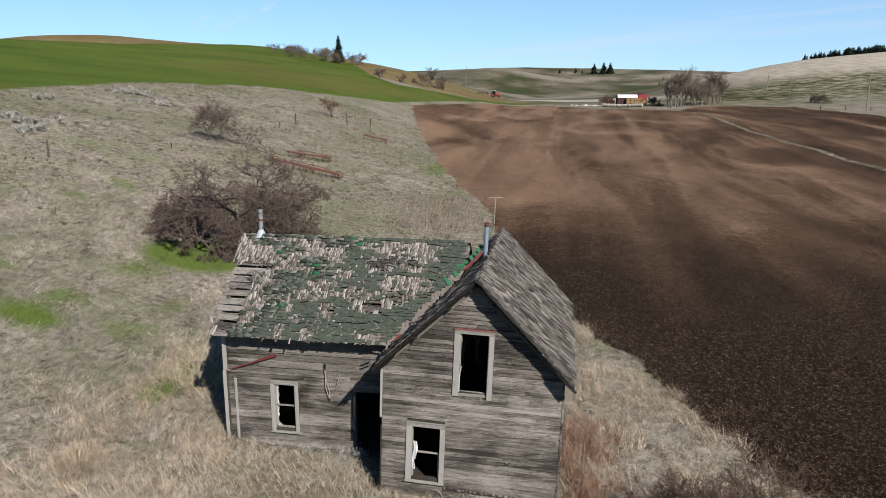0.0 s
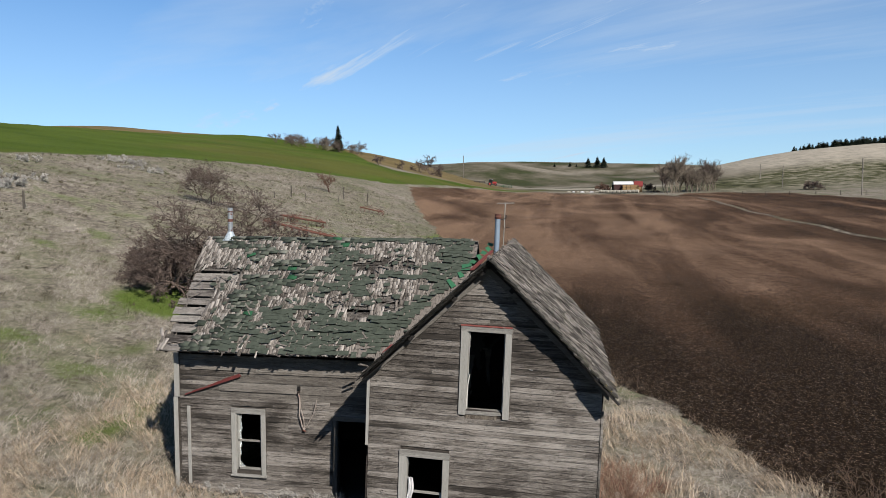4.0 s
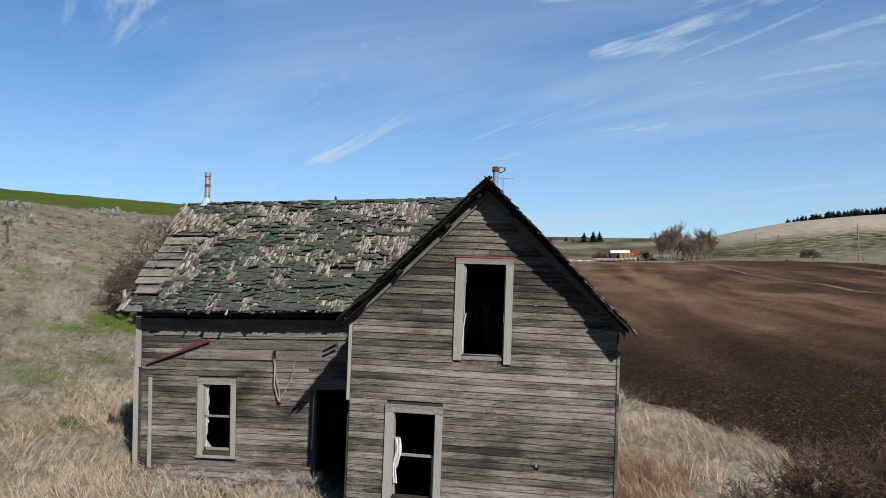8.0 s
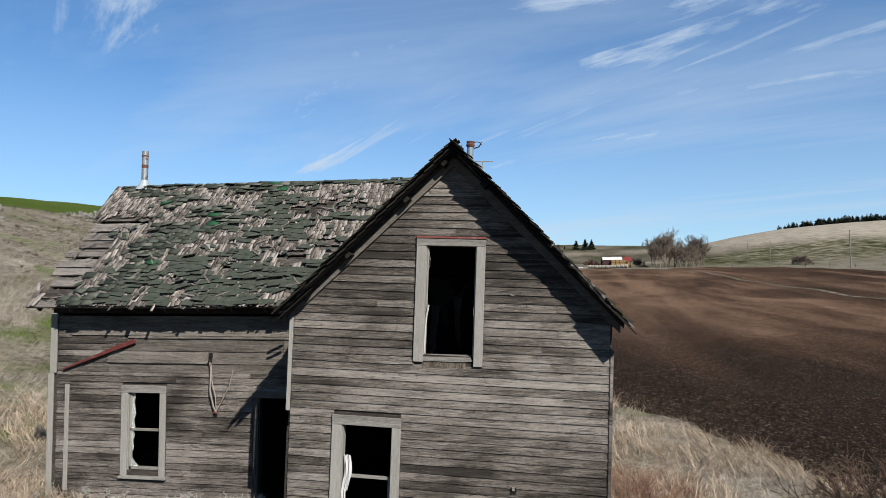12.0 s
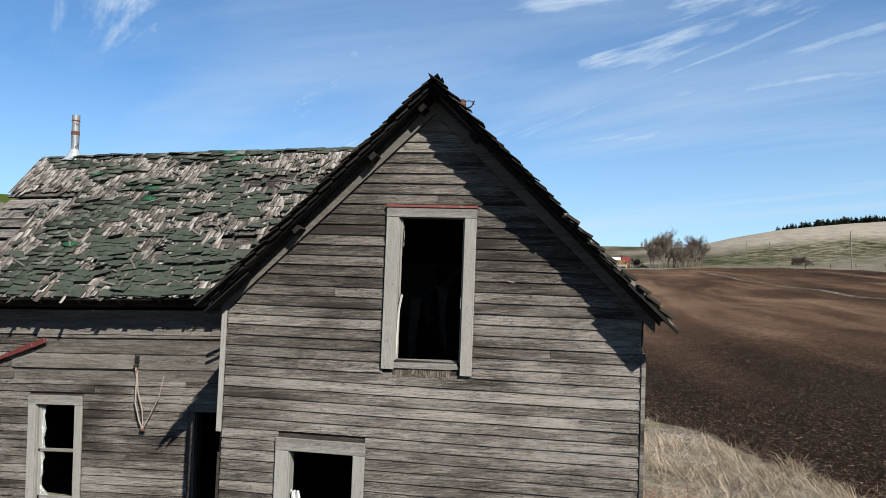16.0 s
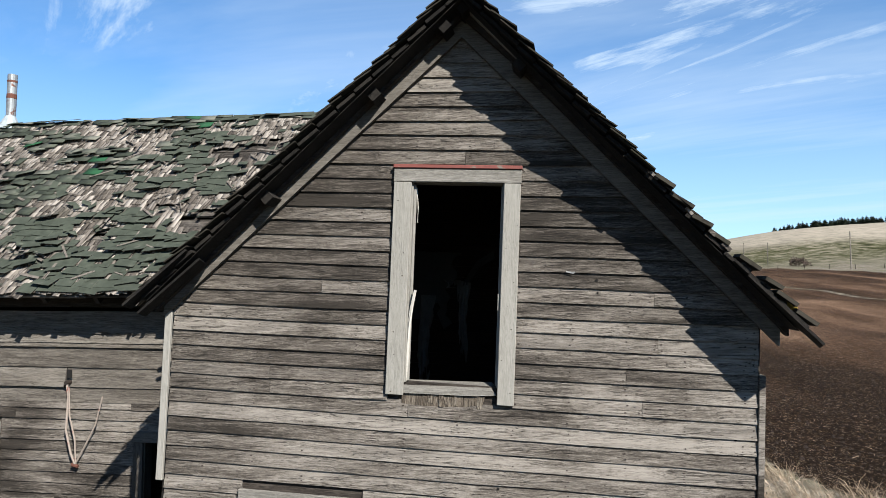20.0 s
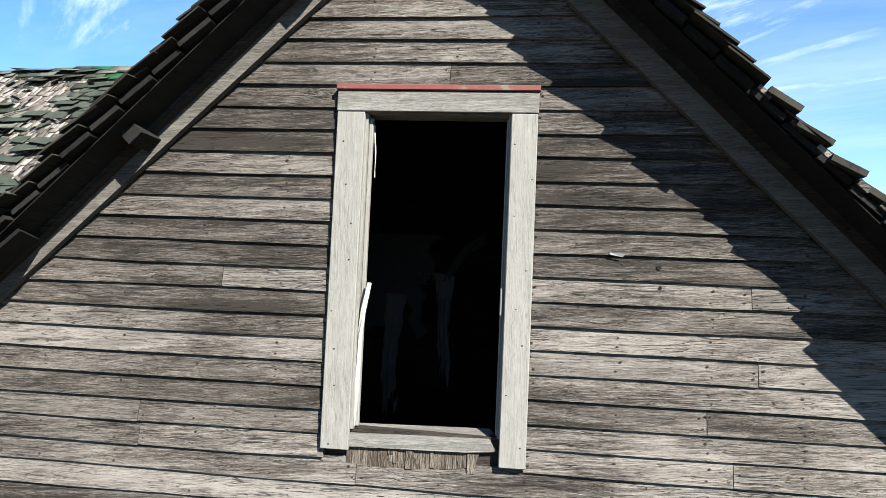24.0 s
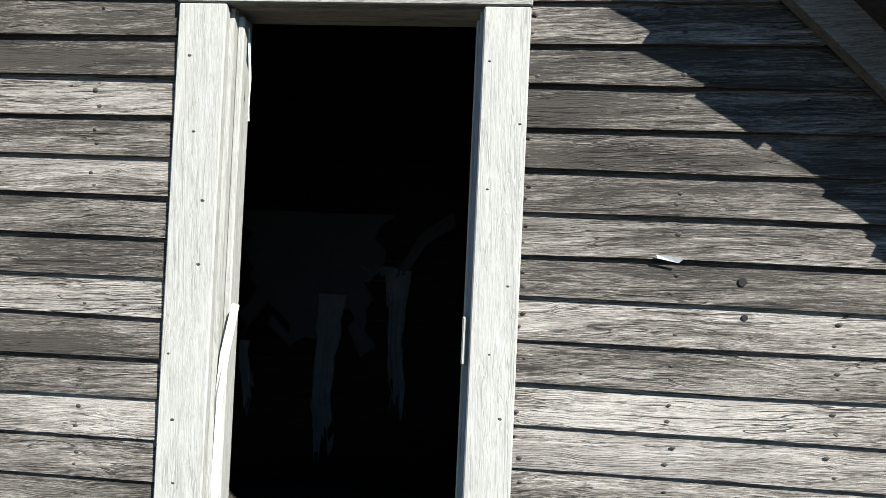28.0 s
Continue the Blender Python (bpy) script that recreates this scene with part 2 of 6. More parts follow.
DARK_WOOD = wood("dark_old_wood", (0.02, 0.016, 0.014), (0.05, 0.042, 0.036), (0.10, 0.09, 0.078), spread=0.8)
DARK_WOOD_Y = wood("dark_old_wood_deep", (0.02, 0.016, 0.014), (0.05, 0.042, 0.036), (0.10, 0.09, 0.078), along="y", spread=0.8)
RAKE = wood("rake_wood", (0.085, 0.079, 0.07), (0.15, 0.143, 0.13), (0.24, 0.232, 0.215), spread=0.4, bump=0.4, cracks=0.4)
# darker copy of the trim: deep shade by the doorway put into colour
SHADED_CASING = wood("shaded_grey_casing", (0.05, 0.045, 0.04), (0.095, 0.088, 0.078), (0.15, 0.142, 0.128), along="z", spread=0.4)
SHEATH = wood("sheathing_board", (0.035, 0.030, 0.026), (0.175, 0.163, 0.15), (0.36, 0.345, 0.322), spread=1.4, blotch=0.7, stain_at=0.52)
# near-black sheathing: the shade under the verge is put into its colour
SHADED_SHEATH_Y = wood("shaded_sheathing_deep", (0.006, 0.0055, 0.005), (0.013, 0.0118, 0.010), (0.032, 0.029, 0.026), along="y", spread=1.0)
# red boards taken near black: the unlit room's darkness is in the colour
INNER = wood("shaded_red_boards", (0.008, 0.0035, 0.0024), (0.020, 0.008, 0.0055), (0.034, 0.014, 0.010))


def flat(name, colour, rough=0.7, metal=0.0, amount=0.25, scale=14.0, second=None, at=0.6):
    """A plain surface with blotches and grain."""
    n = Nodes(name, rough, metal)
    v = n.where()
    a, b = n.noise(v, scale, 5, 0.6), n.noise(v, scale * 8, 3, 0.6)
    f = n.op("ADD", n.op("MULTIPLY", a, 0.6), n.op("MULTIPLY", b, 0.4))
    lo = tuple(c * (1 - amount) for c in colour)
    hi = tuple(min(1, c * (1 + amount)) for c in colour)
    c = n.ramp(f, (0.3, lo), (0.7, hi))
    if second:
        c = n.mix(n.step(a, at, at + 0.08), c, second)
    n.bump(f, 0.25, 0.004)
    return n.done(c)


def shingle_wood(name, dark, mid, light, moss, across=(60, 6, 6)):
    """Split cedar shingles: grain down the slope, each its own grey, lichen on some."""
    n = Nodes(name, 0.92, spec=0.15)
    rnd = n.island()
    v = n.offset(n.where(), rnd)
    grain = n.noise(n.shift(v, across), 1.0, 5, 0.6, 0.5)
    c = n.ramp(n.op("ADD", n.op("MULTIPLY", rnd, 0.55), n.op("MULTIPLY", grain, 0.45)), (0.18, dark), (0.5, mid), (0.85, light))
    c = n.mix(n.step(grain, 0.36, 0.44, 0.8, 0), c, (0.022, 0.019, 0.016))
    c = n.mix(n.op("MULTIPLY", n.step(n.noise(n.where(), 2.2, 4), 0.58, 0.70), 0.55), c, moss)
    n.bump(grain, 0.6, 0.006)
    return n.done(c)


def asphalt():
    n = Nodes("green_asphalt_shingle", 0.95, spec=0.15)
    rnd = n.island()
    v = n.where()
    grit = n.noise(v, 220, 3, 0.8)
    worn = n.noise(n.offset(v, rnd), 9.0, 5, 0.65)
    c = n.ramp(n.op("ADD", n.op("MULTIPLY", rnd, 0.5), n.op("MULTIPLY", worn, 0.5)), (0.24, (0.022, 0.030, 0.023)), (0.5, (0.075, 0.092, 0.074)), (0.78, (0.20, 0.21, 0.185)))
    c = n.mix(n.step(rnd, 0.975, 0.98), c, (0.022, 0.10, 0.048))
    c = n.mix(n.step(worn, 0.62, 0.74, 0, 0.7), c, (0.125, 0.125, 0.112))
    c = n.mix(n.op("MULTIPLY", n.step(grit, 0.55, 0.7), 0.35), c, (0.03, 0.04, 0.033))
    n.bump(grit, 0.5, 0.003)
    return n.done(c)


ASPHALT = asphalt()
CEDAR_BARE = shingle_wood("bare_cedar_shingle", (0.055, 0.048, 0.042), (0.225, 0.207, 0.190), (0.50, 0.475, 0.445), (0.10, 0.098, 0.08))
CEDAR_GREY = shingle_wood("grey_cedar_shingle", (0.020, 0.018, 0.016), (0.145, 0.135, 0.124), (0.46, 0.435, 0.405), (0.065, 0.068, 0.042), (7, 70, 7))
# near-black copy of the grey cedar for the verge, moss in patches
CEDAR_EDGE = shingle_wood("dark_mossy_shingle", (0.008, 0.007, 0.0055), (0.024, 0.0225, 0.018), (0.062, 0.059, 0.048), (0.028, 0.030, 0.016), (7, 70, 7))
RED_PAINT = flat("red_paint", (0.13, 0.028, 0.025), 0.6, second=(0.20, 0.17, 0.15), at=0.60)
RED_CAP = flat("faded_red_flashing", (0.21, 0.06, 0.05), 0.7, second=(0.20, 0.17, 0.15), at=0.62)
GALV = flat("galvanised_pipe", (0.36, 0.41, 0.45), 0.5, 0.5, 0.25, 9, second=(0.17, 0.06, 0.03), at=0.58)
BLUE_PIPE = flat("blue_grey_pipe", (0.27, 0.36, 0.46), 0.5, 0.3, 0.2, 9, second=(0.22, 0.12, 0.08), at=0.66)
LEAD = flat("pale_flashing", (0.42, 0.50, 0.56), 0.6, 0.2)
RUST = flat("rust", (0.13, 0.052, 0.036), 0.9, 0.0, 0.4, 6)
IRON = flat("dark_iron", (0.045, 0.035, 0.03), 0.7, 0.4)
CLOTH = flat("dirty_white_cloth", (0.66, 0.68, 0.70), 0.9, 0, 0.15, 18)
# white wallpaper dimmed in colour for the dark room, the sheet most
PALE_PAPER = flat("hanging_pale_paper", (0.14, 0.138, 0.132), 0.95, 0, 0.3, 9)
PAPER = flat("shaded_torn_paper", (0.05, 0.05, 0.049), 0.95, 0, 0.25, 6)
PALE_STICK = flat("bleached_stick", (0.60, 0.60, 0.57), 0.8)
WIRE = flat("old_cable", (0.34, 0.30, 0.27), 0.7, second=(0.25, 0.10, 0.08), at=0.58)
LICHEN = flat("yellow_lichen", (0.24, 0.175, 0.02), 0.95, 0, 0.4, 40)
BLACK = flat("hole_dark", (0.004, 0.0035, 0.003), 0.95)
ROTTEN = wood("rotten_sill", (0.06, 0.048, 0.037), (0.18, 0.155, 0.125), (0.33, 0.31, 0.27), along="z", spread=1.0, bump=1.0)


# ---------------------------------------------------------------- mesh helpers
def mesh_of(name, bm, mat=None):
    me = bpy.data.meshes.new(name)
    bm.to_mesh(me)
    bm.free()
    if mat:
        me.materials.append(mat)
    return me


def part(name, bm, mat, parent=None, label=""):
    ob = new(name, mesh_of(name, bm, mat))
    if parent:
        ob.parent = parent
    if label:
        ob["label"] = label
    return ob


def thing(name, at, label, category, group="", kind=""):
    ob = new(name)
    ob.location = at
    ob.empty_display_size = 0.2
    return tagged(ob, label, category, group, kind)


def box(bm, lo, hi, m=None):
    """A box from corner lo to corner hi, turned by m."""
    c = [Vector((x, y, z)) for x in (lo[0], hi[0]) for y in (lo[1], hi[1]) for z in (lo[2], hi[2])]
    v = [bm.verts.new(m @ p if m else p) for p in c]
    for f in ((0, 1, 3, 2), (4, 6, 7, 5), (0, 4, 5, 1), (2, 3, 7, 6), (0, 2, 6, 4), (1, 5, 7, 3)):
        bm.faces.new([v[i] for i in f])


def slab(bm, pts, off):
    """A flat polygon pushed by off into a solid."""
    off = Vector(off)
    a = [bm.verts.new(Vector(p)) for p in pts]
    b = [bm.verts.new(Vector(p) + off) for p in pts]
    bm.faces.new(a)
    bm.faces.new(b[::-1])
    for i in range(len(a)):
        j = (i + 1) % len(a)
        bm.faces.new((a[j], a[i], b[i], b[j]))


def tube(bm, pts, radii, sides=8, cap=True):
    """A round rod along pts."""
    rings = []
    for i, p in enumerate(pts):
        p = Vector(p)
        d = Vector(pts[min(i + 1, len(pts) - 1)]) - Vector(pts[max(i - 1, 0)])
        q = d.to_track_quat("Z", "Y")
        r = radii[i] if isinstance(radii, (list, tuple)) else radii
        rings.append([bm.verts.new(p + q @ Vector((r * math.cos(k * math.tau / sides), r * math.sin(k * math.tau / sides), 0))) for k in range(sides)])
    for a, b in zip(rings, rings[1:]):
        for k in range(sides):
            bm.faces.new((a[k], a[(k + 1) % sides], b[(k + 1) % sides], b[k]))
    if cap:
        bm.faces.new(rings[0][::-1])
        bm.faces.new(rings[-1])


def fixed(bm):
    bmesh.ops.recalc_face_normals(bm, faces=bm.faces)
    return bm


def array_mesh(name, verts, faces_per, mat):
    """A mesh from an array of vertices, n to a face."""
    k = len(verts)
    me = bpy.data.meshes.new(name)
    nf = k // faces_per
    me.vertices.add(k)
    me.vertices.foreach_set("co", np.asarray(verts, dtype=np.float32).ravel())
    me.loops.add(k)
    me.loops.foreach_set("vertex_index", np.arange(k, dtype=np.int32))
    me.polygons.add(nf)
    me.polygons.foreach_set("loop_start", np.arange(nf, dtype=np.int32) * faces_per)
    me.polygons.foreach_set("loop_total", np.full(nf, faces_per, dtype=np.int32))
    me.update(calc_edges=True)
    me.materials.append(mat)
    return me


# ---------------------------------------------------------------- the lie of the land
def smooth(t):
    t = np.clip(t, 0, 1)
    return t * t * (3 - 2 * t)


def profile(u, knots, w):
    """A gentle curve through a few (place, height) knots, rounded over w metres."""
    x, z = zip(*knots)
    u = np.asarray(u, dtype=float)
    return sum(np.interp(u + k * w, x, z) for k in (-2, -1, 0, 1, 2)) / 5


def bell(x, y, cx, cy, rx, ry, turn=0.0):
    c, s = math.cos(turn), math.sin(turn)
    dx, dy = x - cx, y - cy
    return np.exp(-(((c * dx + s * dy) / rx) ** 2 + ((-s * dx + c * dy) / ry) ** 2))


def ripple(x, y, size, seed):
    """Slow sums of sines: undulation without a grid."""
    r = np.random.RandomState(seed)
    z = 0
    for k in range(5):
        a, f, p = r.uniform(0, math.tau), math.tau / size * r.uniform(0.5, 1.8), r.uniform(0, math.tau)
        z = z + np.sin((x * math.cos(a) + y * math.sin(a)) * f + p)
    return z / 5


def land(x, y):
    """Height of the ground: a valley floor that climbs away, a hill on its west side, hills beyond."""
    x, y = np.asarray(x, dtype=float), np.asarray(y, dtype=float)
    floor = profile(y, ((-120, 0.0), (-20, -0.1), (20, -0.15), (60, 1.0), (109, 3.4), (177, 7.6), (230, 9.7), (300, 12.3), (420, 14.5), (900, 22), (3000, 40)), 7.0)
    u = 10 + 0.17 * y - x - 0.25 * np.clip(y - 40, 0, 400)
    west = profile(u, ((-60, 0), (13, 0), (22, 0.9), (31, 2.7), (45, 6.3), (63, 10.7), (76, 12.6), (100, 15.9), (139, 21.2), (175, 22.2), (260, 22), (600, 14)), 1.8)
    west = west * (1 - smooth((y - 420) / 300)) * (0.55 + 0.45 * smooth((y + 60) / 70))
    east = 3.0 * smooth((x - 75) / 90) * smooth((y - 60) / 200)
    hill = 25.5 * bell(x, y, 225, 445, 120, 95, 0.35) + 7 * bell(x, y, 110, 400, 60, 60)
    far = 25 * bell(x, y, -95, 830, 110, 110) + 24 * bell(x, y, 210, 1150, 420, 200) + 30 * bell(x, y, -60, 1250, 300, 200) + 9 * bell(x, y, 150, 820, 200, 90) + 5.5 * bell(x, y, -118, 330, 62, 90) + 10.5 * bell(x, y, -238, 304, 66, 60) + 40 * bell(x, y, 700, 1000, 350, 300) + 55 * bell(x, y, -700, 1100, 500, 350)
    back = 6 * bell(x, y, 60, -260, 240, 120)
    d = np.hypot(x, y)
    rough = 0.07 * ripple(x, y, 7, 3) * (d < 200) + 0.30 * ripple(x, y, 31, 4) * smooth((d - 15) / 40) + 1.2 * ripple(x, y, 170, 5) * smooth((d - 220) / 300)
    return floor + west + east + hill + far + back + rough


def ground_z(x, y):
    return float(land(x, y))


def side_of(x, y, line):
    """Signed distance to an open polyline, positive on its right-hand side as one goes along it."""
    best, sign = np.full(np.shape(x), 1e9), np.ones(np.shape(x))
    for (ax, ay), (bx, by) in zip(line, line[1:]):
        ex, ey = bx - ax, by - ay
        t = np.clip(((x - ax) * ex + (y - ay) * ey) / (ex * ex + ey * ey), 0, 1)
        d = np.hypot(x - ax - t * ex, y - ay - t * ey)
        s = np.where((x - ax) * ey - (y - ay) * ex > 0, 1.0, -1.0)
        near = d < best
        best, sign = np.where(near, d, best), np.where(near, s, sign)
    return best * sign


FIELD_WEST = ((34, -60), (17, -8), (10.8, 1.8), (7.4, 10.5), (4.8, 17), (-3.0, 45), (-10, 66), (-18.7, 95), (-25, 118), (-31, 143), (-27, 177), (-23, 227), (-4, 251), (16, 225), (31, 216), (39, 211), (43, 190))
STRIP = ((34, 228), (43.5, 190), (42.1, 148), (44.1, 114), (45.4, 80), (48, 40), (55, -60))
FIELD_NORTH = ((39, 205), (47, 236), (65, 250), (79, 240), (83, 204), (86, 174), (94, 140), (112, 100), (150, 20))
GREEN_SOUTH = ((-400, -40), (-120, 18), (-60, 30), (-48, 41.6), (-51, 53), (-54, 71), (-51, 92), (-48, 108), (-41, 120), (-33.7, 138), (-31, 166), (-25.5, 230), (-5, 270))
# far end of the wheat: its y at some x
GREEN_NORTH = ((-420, -250, -190, -150, -125, -102, -80, -61, -49, -36, -5), (120, 215, 240, 285, 312, 300, 262, 217, 201, 231, 285))
TRAIL = ((-15.2, 27), (-14.6, 32), (-13.8, 39), (-13.6, 48), (-13.5, 59), (-16, 70))
LUSH = ((2.2, (-14.8, 16.6, 2.4, 1.7)), (1.8, (-12.6, 19.5, 2.6, 1.6)), (0.5, (-12.5, 11.5, 1.2, 2.2)), (0.75, (-24.2, 25.3, 2.4, 1.6)), (0.75, (-16.2, 7.3, 1.8, 1.2)), (0.6, (-32, 32, 5, 3)), (0.6, (-13.5, 53, 1.2, 9, -0.5)),
        (0.75, (-5.5, 48, 3, 4)), (0.6, (-20, 50, 5, 3)), (0.5, (-42, 43, 9, 6)), (0.6, (-10.5, 3.2, 1.0, 1.5)), (0.55, (-8.6, 5.5, 1.2, 2.0)), (0.6, (-21, 10, 3, 1.5)), (0.5, (-9, 66, 3, 6)), (0.5, (6.6, 12.5, 0.8, 2)), (0.5, (-30, 46, 4, 3)), (0.9, (-15.6, 6.4, 1.6, 0.8)), (0.8, (-15.9, 9.2, 1.3, 0.9)), (0.8, (-12.1, 7.4, 1.0, 1.1)), (0.8, (-15.6, 13.4, 1.5, 1.2)), (0.7, (-25, 21, 1.5, 1.0)), (0.9, (-8.5, 3.5, 0.7, 0.9)), (0.6, (-8.9, -1.6, 0.6, 0.5)), (0.8, (-10.2, 62, 1.6, 5)), (1.1, (-12.9, 24.0, 1.6, 1.4)))


def polar_sheet():
    """One sheet of ground, fine near the house and ahead, coarse behind and far off."""
    ahead = np.radians(np.concatenate([np.arange(-52, 40, 0.35), np.arange(40, 308, 3.0)]))
    rings = [0.0]
    step = 0.35
    while rings[-1] < 3600:
        rings.append(rings[-1] + step)
        step = max(0.35, rings[-1] * 0.022)
    rr = np.array(rings[1:])
    cx, cy = 3.0, -12.0
    R, A = np.meshgrid(rr, ahead, indexing="ij")
    X, Y = cx + R * np.sin(A), cy + R * np.cos(A)
    nr, na = R.shape
    idx = np.arange(nr * na).reshape(nr, na)
    a, b = idx[:-1], idx[1:]
    quads = np.stack([a, np.roll(a, -1, 1), np.roll(b, -1, 1), b], -1).reshape(-1, 4)
    V = np.stack([X.ravel(), Y.ravel(), land(X, Y).ravel()], -1)
    V = np.vstack([V, [cx, cy, ground_z(cx, cy)]])
    hub = np.stack([np.full(na, nr * na), np.roll(idx[0], -1), idx[0]], -1)
    me = bpy.data.meshes.new("ground")
    me.from_pydata(V.tolist(), [], quads[:, ::-1].tolist() + hub[:, ::-1].tolist())
    x, y = V[:, 0], V[:, 1]
    for key, val in (("field", side_of(x, y, FIELD_WEST)), ("strip", np.abs(side_of(x, y, STRIP))), ("east", -side_of(x, y, STRIP)),
                     ("north", side_of(x, y, FIELD_NORTH)), ("crop", -side_of(x, y, GREEN_SOUTH)), ("pale", bell(x, y, 18, 318, 42, 26) + 1.5 * bell(x, y, 215, 435, 130, 80, 0.35)), ("lush", sum(k * (1.0 if p[1] < 25 else 0.8) * bell(x, y, *p) for k, p in LUSH)), ("cropend", np.interp(x, GREEN_NORTH[0], GREEN_NORTH[1]) - y), ("tan", bell(x, y, -125, 380, 95, 110) + bell(x, y, -240, 320, 110, 95) + bell(x, y, -72, 275, 48, 55)), ("moist", bell(x, y, 120, 290, 95, 62, 0.35)), ("trail", np.abs(side_of(x, y, TRAIL)))):
        at = me.attributes.new(key, "FLOAT", "POINT")
        at.data.foreach_set("value", np.asarray(val, dtype=np.float32))
    for p in me.polygons:
        p.use_smooth = True
    return me


def ground_material():
    n = Nodes("ground", 0.95, spec=0.02)
    p = n.place()
    wob = n.op("MULTIPLY", n.op("SUBTRACT", n.noise(p, 0.35, 3), 0.5), 3.0)
    wob2 = n.op("MULTIPLY", n.op("SUBTRACT", n.noise(p, 2.5, 3), 0.5), 0.9)
    edge = n.op("ADD", wob, wob2)
    # dry grass with green shoots
    big, mid, fine = n.noise(p, 0.09, 4), n.noise(p, 0.6, 6, 0.65), n.noise(n.shift(p, (1, 1, 1)), 11.0, 6, 0.75, 1.2)
    tuft = n.noise(p, 3.0, 5, 0.7, 0.8)
    straw = n.ramp(n.op("ADD", n.op("MULTIPLY", mid, 0.25), n.op("ADD", n.op("MULTIPLY", tuft, 0.38), n.op("MULTIPLY", fine, 0.37))), (0.41, (0.058, 0.050, 0.040)), (0.5, (0.226, 0.206, 0.172)), (0.60, (0.485, 0.455, 0.40)))
    shoots = n.ramp(n.op("ADD", n.op("MULTIPLY", mid, 0.4), n.op("MULTIPLY", fine, 0.6)), (0.3, (0.035, 0.050, 0.012)), (0.7, (0.115, 0.15, 0.04)))
    lush = n.attr("lush")
    g0 = n.step(n.op("ADD", n.op("MULTIPLY", big, 0.55), n.op("MULTIPLY", mid, 0.45)), 0.455, 0.60, 0, 0.55)
    g1 = n.step(n.op("ADD", lush, n.op("MULTIPLY", n.op("SUBTRACT", mid, 0.5), 1.6)), 0.32, 1.0, 0, 0.95)
    grass = n.mix(g0, straw, shoots)
    grass = n.mix(g1, grass, n.ramp(fine, (0.35, (0.045, 0.078, 0.014)), (0.65, (0.15, 0.21, 0.045))))
    # ploughed soil with chopped straw
    rows = n.shift(p, (1.0, 0.09, 1.0), (0, 0, radians(-8)))
    tracks = n.noise(rows, 0.16, 3, 0.5, 0.9)
    clod = n.noise(p, 7.0, 6, 0.75)
    damp = n.noise(n.shift(p, (1.0, 0.4, 1.0), (0, 0, radians(-10))), 0.060, 4, 0.55, 1.0)
    sep = n.node("ShaderNodeSeparateXYZ", Vector=p)
    # soil tone set by place: dark near the house, paler beyond, darker eastward
    paler = n.op("SUBTRACT", n.step(sep.outputs["Y"], 10, 50, -0.28, 0.04), n.step(sep.outputs["Y"], 70, 130, 0.0, 0.02))
    paler = n.op("ADD", paler, n.step(sep.outputs["X"], 8, 42, 0.025, -0.045))
    tone = n.op("ADD", n.op("SUBTRACT", paler, 0.10), n.op("ADD", n.op("MULTIPLY", clod, 0.22), n.op("ADD", n.op("MULTIPLY", tracks, 0.38), n.op("ADD", n.op("MULTIPLY", damp, 0.50), n.op("MULTIPLY", n.op("SUBTRACT", n.noise(p, 1.7, 6, 0.85), 0.34), 0.38)))))
    soil = n.ramp(tone, (0.34, (0.020, 0.0122, 0.0074)), (0.48, (0.102, 0.062, 0.040)), (0.62, (0.30, 0.20, 0.135)))
    chaff = n.step(n.noise(n.shift(p, (22, 9, 9)), 1.0, 2, 0.6), 0.575, 0.62)
    soil = n.mix(n.op("MULTIPLY", chaff, 0.35), soil, (0.34, 0.255, 0.175))
    stub = n.noise(p, 21.0, 4, 0.8)
    crumb = n.noise(n.shift(p, (1.0, 0.55, 1.0), (0, 0, 0.4)), 8.0, 5, 0.8)
    soil = n.mix(n.step(n.op("ADD", n.op("MULTIPLY", stub, 0.5), n.op("MULTIPLY", crumb, 0.5)), 0.565, 0.605, 0, 0.62), soil, (0.36, 0.26, 0.175))
    crumbs = n.step(n.op("ADD", n.op("MULTIPLY", stub, 0.5), n.op("MULTIPLY", crumb, 0.5)), 0.46, 0.55, 1.0, 0)
    # black crumbs, weaker with distance
    soil = n.mix(n.op("MULTIPLY", crumbs, n.step(sep.outputs["Y"], 14, 50, 0.98, 0.62)), soil, (0.0095, 0.0058, 0.0036))
    # young wheat
    wheat = n.ramp(n.noise(p, 0.05, 4, 0.6), (0.3, (0.050, 0.085, 0.013)), (0.7, (0.095, 0.135, 0.025)))
    brown_top = n.step(n.noise(p, 0.018, 2), 0.50, 0.62)
    wheat = n.mix(n.op("MULTIPLY", brown_top, 0.35), wheat, (0.15, 0.115, 0.045))
    # far pasture
    px = n.noise(p, 0.012, 4, 0.55)
    pasture = n.ramp(px, (0.38, (0.052, 0.062, 0.03)), (0.48, (0.12, 0.113, 0.082)), (0.62, (0.23, 0.212, 0.175)))
    away = n.step(n.op("ADD", sep.outputs["Y"], n.op("MULTIPLY", wob, 6.0)), 235, 290)
    pasture = n.mix(n.step(n.op("ADD", n.attr("pale"), n.op("MULTIPLY", wob2, 0.15)), 0.35, 0.55, 0, 0.85), pasture, (0.40, 0.375, 0.32))
    tan_hill = n.step(n.op("ADD", n.attr("tan"), n.op("MULTIPLY", wob, 0.03)), 0.30, 0.5)
    tan_col = n.ramp(n.noise(p, 0.03, 3), (0.3, (0.13, 0.105, 0.045)), (0.7, (0.20, 0.16, 0.085)))
    pasture = n.mix(tan_hill, pasture, tan_col)
